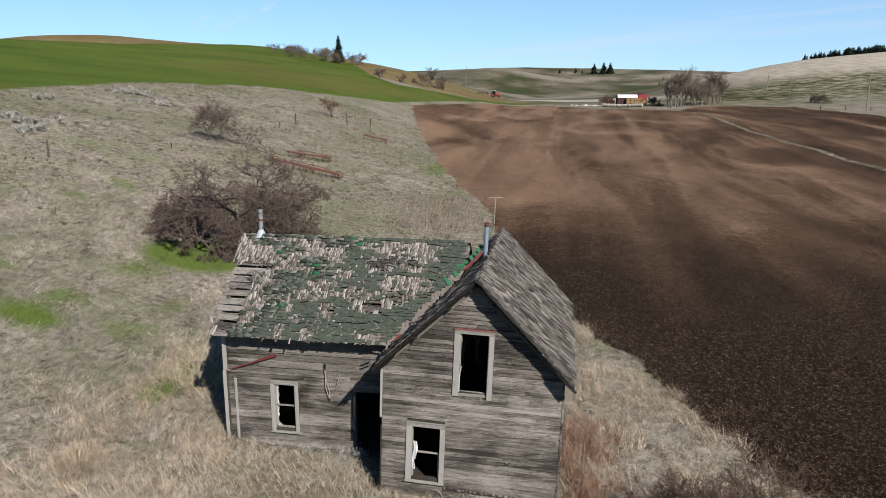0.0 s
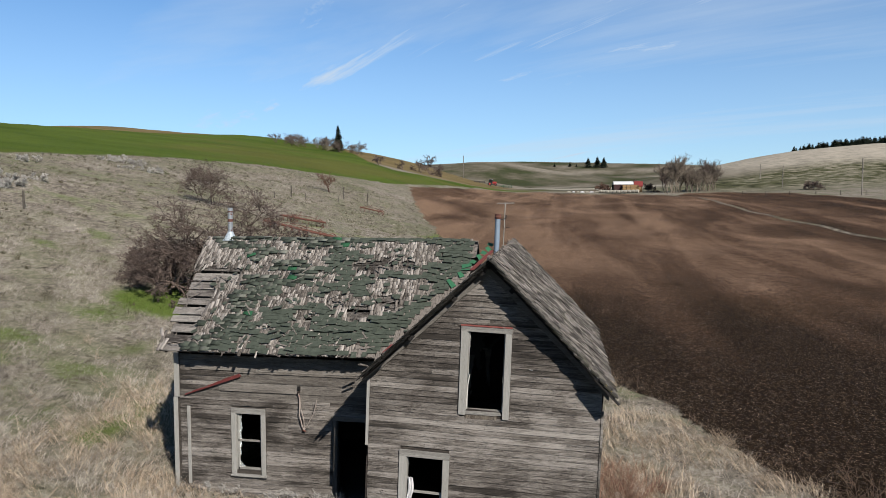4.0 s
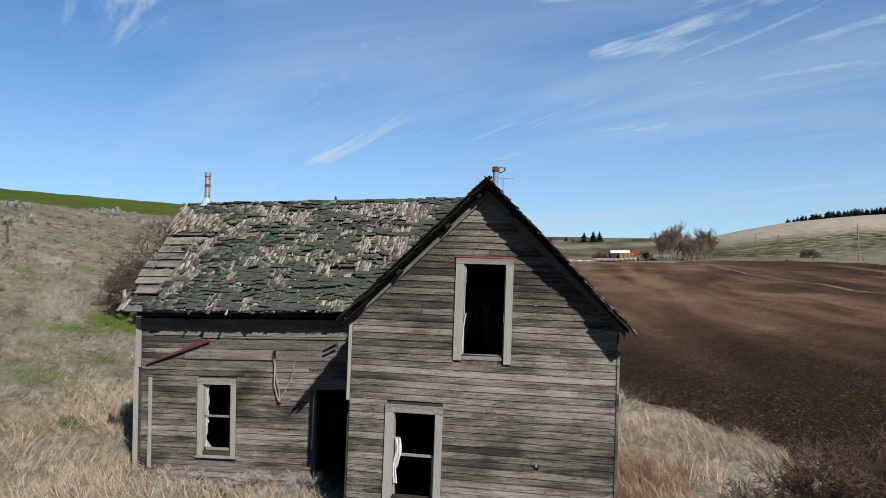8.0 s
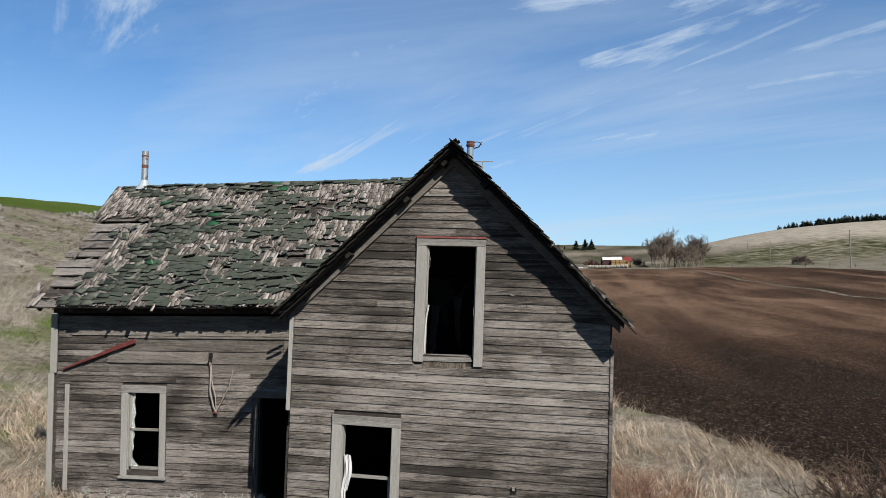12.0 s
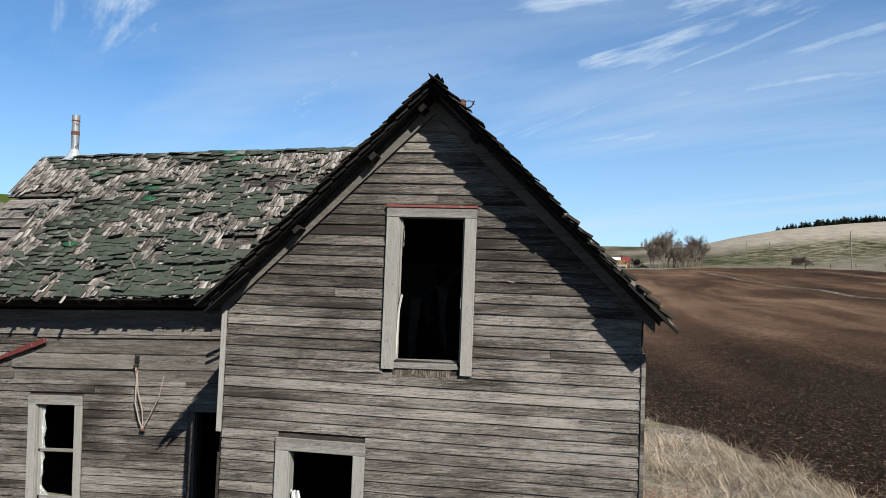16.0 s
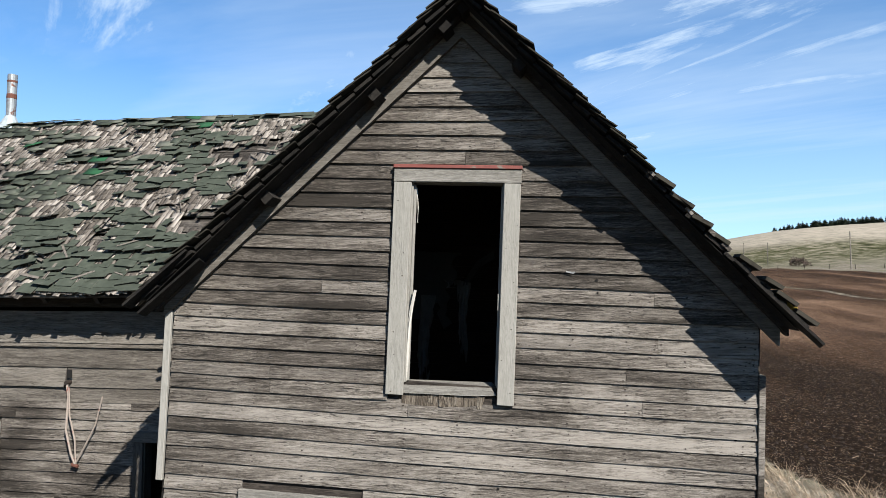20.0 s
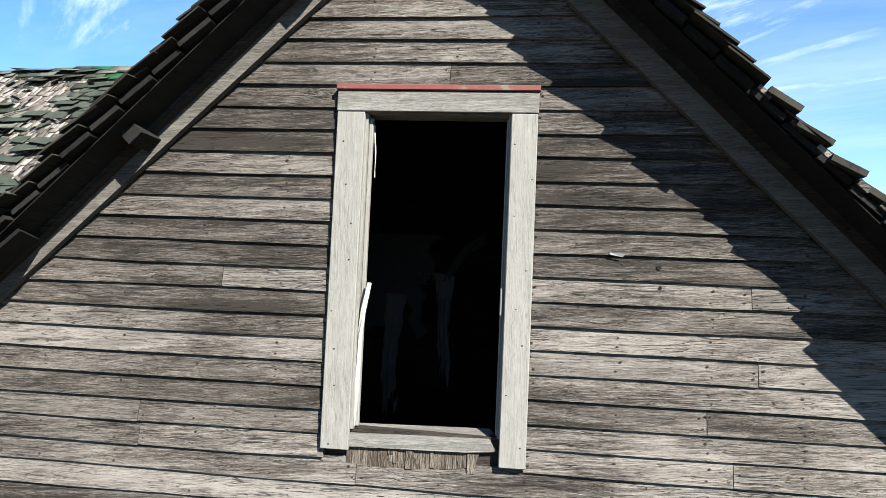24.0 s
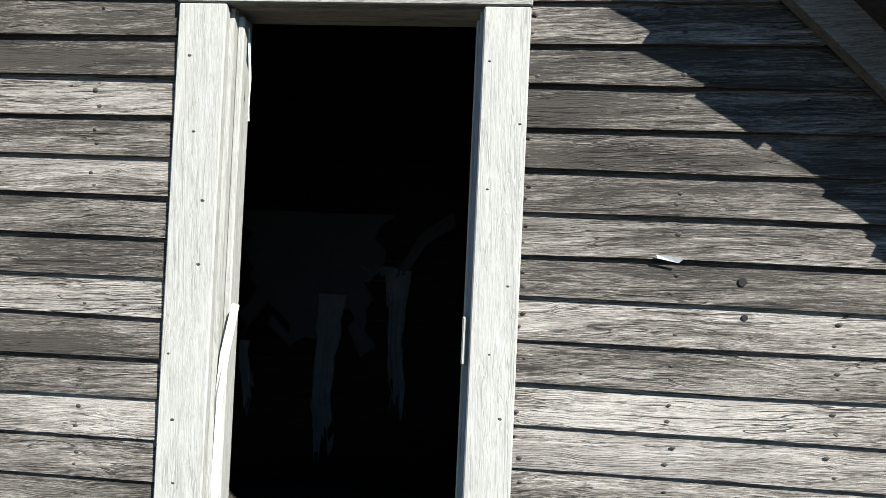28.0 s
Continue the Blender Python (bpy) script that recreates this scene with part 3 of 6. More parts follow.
    brush = n.noise(n.shift(p, (0.17, 0.30, 0.30)), 1.0, 6, 0.72)
    damp_grass = n.ramp(n.op("ADD", n.op("MULTIPLY", brush, 0.7), n.op("MULTIPLY", px, 0.3)), (0.40, (0.030, 0.030, 0.018)), (0.49, (0.085, 0.092, 0.045)), (0.60, (0.24, 0.225, 0.18)))
    pasture = n.mix(n.step(n.attr("moist"), 0.25, 0.5), pasture, damp_grass)
    pasture = n.mix(0.4, pasture, n.mix(1.0, pasture, n.ramp(brush, (0.36, (0.35, 0.36, 0.34)), (0.5, (1, 1, 1)), (0.62, (1.35, 1.33, 1.3))), "MULTIPLY"))
    grass = n.mix(n.op("MULTIPLY", n.step(n.op("ADD", n.attr("trail"), n.op("MULTIPLY", wob2, 0.3)), 0.12, 0.32, 1, 0), 0.6), grass, (0.075, 0.085, 0.03))
    c = n.mix(n.op("MAXIMUM", away, tan_hill), grass, pasture)
    infield = n.step(n.op("ADD", n.attr("field"), edge), -0.15, 0.15)
    innorth = n.step(n.op("ADD", n.attr("north"), edge), -0.3, 0.3)
    ineast = n.step(n.attr("east"), -0.2, 0.2)
    f_main = n.op("MULTIPLY", infield, n.op("SUBTRACT", 1.0, ineast))
    f_east = n.op("MULTIPLY", ineast, innorth)
    onstrip = n.step(n.op("ADD", n.attr("strip"), n.op("ADD", n.op("MULTIPLY", wob2, 1.6), n.op("MULTIPLY", wob, 0.35))), 0.45, 0.75)
    ploughed = n.op("MULTIPLY", n.op("MAXIMUM", f_main, f_east), onstrip)
    incrop = n.op("MULTIPLY", n.step(n.op("ADD", n.attr("crop"), wob), -0.5, 0.5), n.step(n.attr("cropend"), -1.5, 1.5))
    c = n.mix(incrop, c, wheat)
    ragged = n.noise(p, 0.8, 4, 0.7)
    c = n.mix(n.op("MULTIPLY", n.op("SUBTRACT", 1.0, onstrip), n.step(ragged, 0.46, 0.54, 0.85, 0)), c, (0.05, 0.042, 0.028))
    c = n.mix(ploughed, c, soil)
    n.bump(n.op("ADD", clod, n.op("MULTIPLY", mid, 2.0)), 0.7, 0.06)
    return n.done(c)


GROUND = ground_material()
sheet = polar_sheet()
sheet.materials.append(GROUND)
tagged(new("ground", sheet), "dry grass hillside, brown ploughed field and green wheat under rolling hills", "ground", kind="structure")


# ---------------------------------------------------------------- the house: plan
# Main block in its own upright frame (front wall y = 0); it has settled sideways, see SETTLE.
MX0, MX1, MY1 = 0.08, 4.58, 6.3
RIDGE_X, RIDGE_Z, MAIN_PITCH = 2.37, 5.80, 0.99
ROOF_Y0, ROOF_Y1 = -0.34, 6.9
# Wing: level; front wall y = 1.65, ridge along x.
WX0, WX1, WY0, WY1 = -5.0, 0.10, 1.65, 5.65
W_RIDGE_Y, W_RIDGE_Z, W_EAVE_Y, W_EAVE_Z = 3.65, 5.95, 1.2, 3.50
W_PITCH = (W_RIDGE_Z - W_EAVE_Z) / (W_RIDGE_Y - W_EAVE_Y)
LAP = 0.1135

house = thing("farmhouse", (2.3, 2.0, 0.0), "abandoned grey weathered timber farmhouse with empty window openings", "house")
SET = Matrix.Translation(-house.location)


def hpart(name, bm, mat, parent=None, label="", main=True):
    """A part of the house from house coordinates: the main block leans, the wing does not."""
    bm.transform(SET @ SETTLE if main else SET)
    fixed(bm)
    return part(name, bm, mat, parent or house, label)


def roof_z(x):
    return RIDGE_Z - MAIN_PITCH * abs(x - RIDGE_X)


def wing_z(y):
    return W_RIDGE_Z - W_PITCH * abs(y - W_RIDGE_Y)


def wall_holes(bm, x0, x1, z0, top, holes, y0, y1):
    """An upright wall slab along x between y0 and y1 with rectangular holes; top(x) is its upper line."""
    xs = sorted({x0, x1, RIDGE_X if x0 < RIDGE_X < x1 else x0, *[v for h in holes for v in h[:2]]})
    for a, b in zip(xs, xs[1:]):
        cuts = sorted((h[2], h[3]) for h in holes if h[0] < b and h[1] > a)
        z = z0
        for lo, hi in cuts:
            slab(bm, ((a, y0, z), (b, y0, z), (b, y0, lo), (a, y0, lo)), (0, y1 - y0, 0))
            z = hi
        slab(bm, ((a, y0, z), (b, y0, z), (b, y0, top(b)), (a, y0, top(a))), (0, y1 - y0, 0))
    bmesh.ops.remove_doubles(bm, verts=bm.verts[:], dist=0.0005)


UP_WIN = (2.0, 2.71, 2.86, 4.39)
LOW_WIN = (0.88, 1.60, 0.42, 1.83)
WING_WIN = (-3.47, -2.86, 0.64, 1.98)
WING_DOOR = (-1.04, -0.06, 0.05, 1.94)

bm = bmesh.new()
wall_holes(bm, MX0 + 0.02, MX1 - 0.02, -0.3, lambda x: roof_z(x) - 0.16, (UP_WIN, LOW_WIN), 0.025, 0.125)
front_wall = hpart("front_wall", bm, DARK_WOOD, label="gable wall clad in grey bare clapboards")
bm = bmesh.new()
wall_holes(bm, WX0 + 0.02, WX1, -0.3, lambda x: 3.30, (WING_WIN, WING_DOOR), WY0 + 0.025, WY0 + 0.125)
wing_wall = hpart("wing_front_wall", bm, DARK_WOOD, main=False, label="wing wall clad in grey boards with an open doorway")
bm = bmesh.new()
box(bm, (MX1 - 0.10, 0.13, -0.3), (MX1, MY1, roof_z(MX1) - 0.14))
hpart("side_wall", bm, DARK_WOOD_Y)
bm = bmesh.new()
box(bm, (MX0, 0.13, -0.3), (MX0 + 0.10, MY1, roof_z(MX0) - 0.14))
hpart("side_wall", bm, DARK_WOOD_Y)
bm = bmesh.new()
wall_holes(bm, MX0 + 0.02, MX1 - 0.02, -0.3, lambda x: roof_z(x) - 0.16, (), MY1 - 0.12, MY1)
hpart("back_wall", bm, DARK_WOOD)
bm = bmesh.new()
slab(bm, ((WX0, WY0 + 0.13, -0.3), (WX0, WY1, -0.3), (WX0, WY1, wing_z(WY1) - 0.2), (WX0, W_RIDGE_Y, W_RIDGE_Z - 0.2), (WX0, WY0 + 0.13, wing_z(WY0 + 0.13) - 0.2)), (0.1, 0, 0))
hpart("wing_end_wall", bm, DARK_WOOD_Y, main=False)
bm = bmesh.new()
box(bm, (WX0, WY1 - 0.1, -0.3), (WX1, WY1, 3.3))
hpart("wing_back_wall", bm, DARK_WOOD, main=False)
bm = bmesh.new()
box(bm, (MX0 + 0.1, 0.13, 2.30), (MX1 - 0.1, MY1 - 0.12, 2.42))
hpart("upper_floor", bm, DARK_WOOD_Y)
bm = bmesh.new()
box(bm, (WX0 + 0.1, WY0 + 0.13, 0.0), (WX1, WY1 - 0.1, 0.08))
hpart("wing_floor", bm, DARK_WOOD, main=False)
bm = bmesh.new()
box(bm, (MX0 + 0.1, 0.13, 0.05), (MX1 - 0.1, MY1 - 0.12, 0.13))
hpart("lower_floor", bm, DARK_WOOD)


# ---------------------------------------------------------------- cladding
rnd = random.Random(7)


def lapboard(x0, x1, z, height, y, proud=0.025, wave=0.004):
    """One clapboard: thick at its lower edge, thin above, with a slightly worn lower edge."""
    bm = bmesh.new()
    k = max(1, min(10, int((x1 - x0) / 0.45)))
    lower, upper = [], []
    tilt = rnd.uniform(-0.004, 0.004)
    for i in range(k + 1):
        x = x0 + (x1 - x0) * i / k
        dz = rnd.uniform(-wave, wave) + tilt * (i / k - 0.5)
        p = proud + rnd.uniform(-0.003, 0.004)
        lower.append((bm.verts.new((x, y - p, z + dz)), bm.verts.new((x, y + 0.004, z + dz + 0.002))))
        upper.append((bm.verts.new((x, y - 0.007, z + height + 0.012)), bm.verts.new((x, y + 0.004, z + height + 0.012))))
    for i in range(k):
        (a, b), (c, d) = lower[i], lower[i + 1]
        (e, f), (g, h) = upper[i], upper[i + 1]
        for q in ((a, c, g, e), (a, b, d, c), (e, g, h, f), (b, f, h, d)):
            bm.faces.new(q)
    for (a, b), (e, f) in ((lower[0], upper[0]), (lower[-1], upper[-1])):
        bm.faces.new((a, e, f, b))
    return bm


NAILS = []


def board_run(x0, x1, z, height, y, parent, main, mat, joints=0.5, proud=0.025):
    """A course of one to three boards between x0 and x1."""
    cuts = [x0]
    while x1 - cuts[-1] > 4.7 or (x1 - cuts[-1] > 1.5 and rnd.random() < joints):
        span = x1 - cuts[-1]
        c = cuts[-1] + rnd.uniform(0.35, 0.65) * span if span < 4.7 else cuts[-1] + rnd.uniform(1.2, 2.6)
        cuts.append(c)
    cuts.append(x1)
    for a, b in zip(cuts, cuts[1:]):
        if b - a < 0.03:
            continue
        bm = lapboard(a + 0.0015, b - 0.0015, z, height, y, proud)
        hpart("clapboard", bm, mat, parent, main=main)
        for x in [a + 0.025, *[g for g in np.arange(math.ceil(a / 0.405) * 0.405, b, 0.405)], b - 0.025]:
            if rnd.random() < 0.8:
                NAILS.append((x + rnd.uniform(-0.012, 0.012), y - 0.0185, z + rnd.uniform(0.022, 0.034), main))
                if rnd.random() < 0.7:
                    NAILS.append((x + rnd.uniform(-0.012, 0.012), y - 0.0150, z + rnd.uniform(0.06, 0.085), main))


def frieze_z(x):
    """Lower edge of the board under the gable's eaves."""
    return 5.51 - 0.965 * abs(x - 2.35)


GABLE_TRIMS = ((1.875, 2.823, 2.76, 4.475), (0.745, 1.715, 0.32, 1.95))
z, row = -0.009 - LAP, 0
while z < 5.44:
    h = LAP
    mid = z + h * 0.5
    half = (5.56 - mid) / 0.965
    a, b = max(MX0 + 0.012, 2.35 - half), min(MX1 - 0.035, 2.35 + half)
    holes = [(g[0], g[1]) for g in GABLE_TRIMS if g[2] < z + h * 0.9 and g[3] > z + h * 0.1]
    if row == 2:
        holes.append((1.70, 4.45))
    runs, left = [], a
    for p, q in sorted(holes):
        runs.append((left, p))
        left = q
    runs.append((left, b))
    for p, q in runs:
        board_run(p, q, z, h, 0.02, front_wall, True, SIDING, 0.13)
    z += h
    row += 1
# rotted course near the sill: short stubs where the board has gone
for k in range(18):
    x = 1.76 + k * 0.152 + rnd.uniform(-0.03, 0.03)
    bm = bmesh.new()
    box(bm, (x, 0.006, 0.165), (x + rnd.uniform(0.03, 0.09), 0.02, 0.165 + rnd.uniform(0.07, 0.115)))
    hpart("board_stub", bm, SIDING, front_wall)

WING_TRIMS = ((-3.59, -2.745, 0.53, 2.10), (-1.14, 0.10, 0.0, 2.04))
z = 0.0
while z < 2.30:
    holes = sorted((g[0], g[1]) for g in WING_TRIMS if g[2] < z + LAP * 0.9 and g[3] > z + LAP * 0.1)
    left = WX0 + 0.13
    for p, q in holes + [(0.06, 9)]:
        if p - left > 0.05:
            board_run(left, p, z, LAP, WY0 + 0.02, wing_wall, False, SIDING, 0.3)
        left = q
    z += LAP
for z0, hh, a, b, pr in ((2.335, 0.165, -4.87, -3.86, 0.026), (2.335, 0.165, -3.86, -0.02, 0.020), (2.50, 0.21, -3.88, -1.98, 0.046), (2.50, 0.21, -1.97, -0.02, 0.026), (2.71, 0.22, -3.52, -0.62, 0.024), (2.71, 0.22, -0.61, -0.02, 0.022), (2.93, 0.045, -3.5, -0.02, 0.036), (2.975, 0.10, -4.6, -0.02, 0.030), (3.075, 0.11, -4.87, -0.02, 0.024), (3.185, 0.12, -4.87, -0.02, 0.02)):
    bm = lapboard(a, b, z0, hh, WY0 + 0.02, pr, 0.003)
    hpart("wide_board", bm, WIDE_BOARD, wing_wall, main=False)
for z0 in (2.50, 2.61, 2.72, 2.83, 2.94):
    board_run(WX0 + 0.13, -3.88 if z0 < 2.7 else (-3.52 if z0 < 2.9 else -4.6), z0, 0.11, WY0 + 0.02, wing_wall, False, SIDING, 0.2)
# side clapboards take the shade-darkened sheathing colour, not the siding's
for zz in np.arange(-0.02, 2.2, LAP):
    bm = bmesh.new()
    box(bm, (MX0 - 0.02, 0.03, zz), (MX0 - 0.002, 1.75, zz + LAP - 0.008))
    hpart("clapboard", bm, SHADED_SHEATH_Y, front_wall)


# ---------------------------------------------------------------- trims, openings
def bar(name, lo, hi, mat, parent=None, label="", main=True, soft=0.004, m=None):
    bm = bmesh.new()
    box(bm, lo, hi, m)
    if soft:
        bmesh.ops.bevel(bm, geom=bm.edges[:], offset=soft, segments=1, affect="EDGES")
    return hpart(name, bm, mat, parent, label, main)


CASING = (TRIM_V, TRIM_H)


def opening(name, hole, outer, y, main, label, header=0.13, sides=(True, True), low=None, mats=None):
    """Casing round an opening: head, two legs, jambs inside the wall."""
    TRIM_V, TRIM_H = mats or CASING
    w = hpart(name, bmesh.new(), TRIM_V, None, label, main)
    x0, x1, z0, z1 = hole
    a, b, lo, hi = outer
    bar("head_casing", (a, y - 0.034, z1), (b, y - 0.0015, hi), TRIM_H, w, main=main)
    lows = low or (lo, lo)
    for zz in np.arange(lo + 0.08, hi - 0.05, 0.21):
        for xx in (rnd.uniform(a + 0.02, x0 - 0.02), rnd.uniform(x1 + 0.02, b - 0.02)):
            NAILS.append((xx, y - 0.0275, zz + rnd.uniform(-0.06, 0.06), main))
    if sides[0]:
        bar("side_casing", (a + 0.003, y - 0.032, lows[0]), (x0, y - 0.0015, z1 - 0.002), TRIM_V, w, main=main)
    if sides[1]:
        bar("side_casing", (x1, y - 0.032, lows[1]), (b - 0.003, y - 0.0015, z1 - 0.002), TRIM_V, w, main=main)
    bar("jamb", (x0 - 0.02, y + 0.001, z0), (x0 + 0.012, y + 0.13, z1), TRIM_V, w, main=main, soft=0)
    bar("jamb", (x1 - 0.012, y + 0.001, z0), (x1 + 0.02, y + 0.13, z1), TRIM_V, w, main=main, soft=0)
    bar("jamb", (x0, y + 0.001, z1 - 0.002), (x1, y + 0.13, z1 + 0.02), TRIM_H, w, main=main, soft=0)
    return w


up = opening("upper_window", UP_WIN, (1.86, 2.838, 2.74, 4.492), 0.0, True, "empty upper window opening in bleached casing", low=(2.765, 2.735))
bar("drip_cap", (1.855, -0.046, 4.494), (2.843, -0.002, 4.522), RED_CAP, up, "faded red drip cap")
bar("stop_bead", (2.012, 0.02, 2.87), (2.032, 0.05, 4.37), TRIM_V, up)
bar("jamb_scrap", (2.688, -0.010, 3.43), (2.702, 0.004, 3.56), TRIM_V, up, "loose pale scrap on the jamb")
bar("stop_bead", (2.688, 0.02, 2.87), (2.70, 0.05, 4.37), TRIM_V, up)
bm = bmesh.new()
slab(bm, ((1.99, -0.005, 2.83), (2.66, -0.005, 2.845), (2.70, 0.0, 2.80), (2.55, -0.012, 2.79), (2.0, -0.012, 2.78)), (0, 0.13, 0.035))
hpart("window_sill", bm, TRIM_H, up, "rotten broken window sill")
bm = bmesh.new()
slab(bm, ((1.985, 0.008, 2.70), (2.2, 0.008, 2.685), (2.45, 0.008, 2.70), (2.60, 0.008, 2.72), (2.62, 0.008, 2.785), (1.985, 0.008, 2.785)), (0, 0.012, 0))
hpart("rotten_apron", bm, ROTTEN, up, "rotten pale board under the sill")
for k in range(13):
    x = 1.99 + rnd.uniform(0, 0.60)
    bm = bmesh.new()
    box(bm, (x, 0.004 + rnd.uniform(-0.008, 0.006), 2.69 + 0.09 * rnd.random() ** 2), (x + rnd.uniform(0.008, 0.050), 0.02, 2.782 + rnd.uniform(-0.012, 0.006)))
    hpart("splinter", bm, ROTTEN, up)
bm = bmesh.new()
tube(bm, ((2.008, 0.03, 2.87), (2.016, 0.015, 3.05), (2.024, 0.0, 3.30), (2.034, -0.005, 3.42), (2.060, -0.01, 3.56)), (0.011, 0.013, 0.013, 0.013, 0.011), 5)
hpart("loose_stick", bm, PALE_STICK, up, "bleached stick leaning against the jamb")
bm = bmesh.new()
tube(bm, ((2.03, 0.06, 4.35), (2.045, 0.05, 4.2), (2.045, 0.05, 4.08)), 0.004, 4)
hpart("dangling_strip", bm, PALE_STICK, up)
low = opening("lower_window", LOW_WIN, (0.73, 1.73, 0.30, 1.965), 0.0, True, "empty lower window with a broken sash", low=(0.33, 0.31))
bar("window_sill", (0.72, -0.06, 0.29), (1.74, 0.03, 0.33), TRIM_H, low)
bar("meeting_rail", (0.91, 0.05, 1.085), (1.575, 0.09, 1.13), TRIM_H, low)
bar("sash_stile", (1.55, 0.045, 0.43), (1.588, 0.085, 1.09), TRIM_V, low)
bar("sash_stile", (0.892, 0.045, 0.43), (0.925, 0.085, 1.09), TRIM_V, low)
ww = opening("wing_window", WING_WIN, (-3.59, -2.745, 0.52, 2.11), WY0, False, "broken sash window in pale casing")
bar("window_sill", (-3.61, WY0 - 0.06, 0.50), (-2.72, WY0 + 0.03, 0.545), TRIM_H, ww, main=False)
bar("sash_bottom", (-3.455, WY0 + 0.03, 0.645), (-2.875, WY0 + 0.07, 0.70), TRIM_H, ww, main=False)
bar("meeting_rail", (-3.455, WY0 + 0.03, 1.31), (-2.875, WY0 + 0.07, 1.355), TRIM_H, ww, main=False)
bar("sash_stile", (-3.455, WY0 + 0.03, 0.645), (-3.415, WY0 + 0.07, 1.965), TRIM_V, ww, main=False)
bar("sash_stile", (-2.90, WY0 + 0.03, 0.645), (-2.872, WY0 + 0.07, 1.965), TRIM_V, ww, main=False)
gl = Nodes("old_glass", 0.08, spec=0.5)
gl.b.inputs["Transmission Weight"].default_value = 0.9
GLASS = gl.done((0.85, 0.90, 0.90))
for pts in (((-3.415, 0.95), (-3.38, 0.99), (-3.395, 1.15), (-3.36, 1.22), (-3.39, 1.31), (-3.415, 1.31)), ((-3.415, 1.36), (-3.36, 1.36), (-3.385, 1.5), (-3.35, 1.62), (-3.38, 1.8), (-3.36, 1.96), (-3.415, 1.96)), ((-3.415, 0.70), (-3.28, 0.70), (-3.35, 0.77), (-3.415, 0.86))):
    bm = bmesh.new()
    slab(bm, [(x, WY0 + 0.048, z) for x, z in pts], (0, 0.004, 0))
    pane = hpart("broken_pane", bm, GLASS, ww, main=False)
    pane.visible_shadow = False
# this casing is coloured dark for the shade beside the main block
door = opening("doorway", WING_DOOR, (-1.15, 0.06, 0.0, 2.05), WY0, False, "open doorway without a door", sides=(True, False), low=(0.02, 0.02), mats=(SHADED_CASING, RAKE))
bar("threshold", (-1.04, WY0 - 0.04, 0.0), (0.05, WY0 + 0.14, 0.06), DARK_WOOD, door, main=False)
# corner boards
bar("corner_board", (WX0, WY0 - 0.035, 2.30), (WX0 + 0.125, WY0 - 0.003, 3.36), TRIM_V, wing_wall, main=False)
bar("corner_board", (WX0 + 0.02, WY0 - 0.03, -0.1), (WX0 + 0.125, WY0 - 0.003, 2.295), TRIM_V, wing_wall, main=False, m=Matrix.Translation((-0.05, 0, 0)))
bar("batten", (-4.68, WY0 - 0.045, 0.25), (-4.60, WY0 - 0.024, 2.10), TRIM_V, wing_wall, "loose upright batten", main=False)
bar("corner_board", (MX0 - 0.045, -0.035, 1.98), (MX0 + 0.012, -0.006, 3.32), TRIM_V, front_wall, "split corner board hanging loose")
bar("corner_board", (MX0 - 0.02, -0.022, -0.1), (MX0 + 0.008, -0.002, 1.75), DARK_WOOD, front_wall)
bar("corner_board", (MX1 - 0.032, -0.016, -0.12), (MX1 + 0.012, 0.10, 3.06), SIDING, front_wall)
# red broken gutter board
d = Vector((1.36, 0, 0.50))
m = Matrix.Translation((-4.72, WY0 - 0.075, 2.375)) @ Matrix.Rotation(-math.atan2(d.z, d.x), 4, "Y")
red = hpart("gutter_board", bmesh.new(), RED_PAINT, wing_wall, "broken dark red gutter board hanging aslant", main=False)
for k in range(7):
    a = k * d.length / 7
    bar("gutter_piece", (a, rnd.uniform(-0.012, 0.012), -0.018 - 0.003 * k), (a + d.length / 7 + 0.03, 0.045, 0.018 + 0.005 * k - rnd.uniform(0, 0.022)), RED_PAINT, red, main=False, m=m)
# service cable in a V under an insulator
bm = bmesh.new()
tube(bm, ((-1.93, WY0 - 0.05, 2.56), (-1.90, WY0 - 0.06, 2.40), (-1.90, WY0 - 0.08, 2.05), (-1.84, WY0 - 0.07, 1.80), (-1.80, WY0 - 0.06, 1.70)), 0.012, 6)
cable = hpart("service_cable", bm, WIRE, wing_wall, "frayed service cable hanging in a V", main=False)
bm = bmesh.new()
tube(bm, ((-1.895, WY0 - 0.06, 2.50), (-1.87, WY0 - 0.07, 2.2), (-1.80, WY0 - 0.07, 1.95), (-1.79, WY0 - 0.06, 1.70)), 0.009, 5)
hpart("strand", bm, WIRE, cable, main=False)
bm = bmesh.new()
tube(bm, ((-1.80, WY0 - 0.06, 1.68), (-1.68, WY0 - 0.08, 1.88), (-1.55, WY0 - 0.09, 2.12), (-1.47, WY0 - 0.10, 2.42)), 0.008, 5)
hpart("strand", bm, WIRE, cable, main=False)
bm = bmesh.new()
tube(bm, ((-1.93, WY0 + 0.01, 2.55), (-1.93, WY0 - 0.07, 2.55)), (0.03, 0.022), 8)
hpart("insulator", bm, IRON, cable, main=False)
bm = bmesh.new()
tube(bm, ((-1.83, WY0 - 0.06, 1.69), (-1.76, WY0 - 0.06, 1.67)), (0.022, 0.018), 7)
hpart("clamp", bm, RUST, cable, main=False)
# black patch on the boards: the hole's dark inside is only colour
bm = bmesh.new()
box(bm, (-1.95, WY0 - 0.030, 2.60), (-1.885, WY0 - 0.027, 2.69))
hpart("wall_hole", bm, BLACK, wing_wall, main=False)
def face_y(z):
    """Depth of the clapboards' face at a height."""
    return 0.02 - 0.025 + 0.018 * (((z + 0.009 + LAP) / LAP) % 1.0)


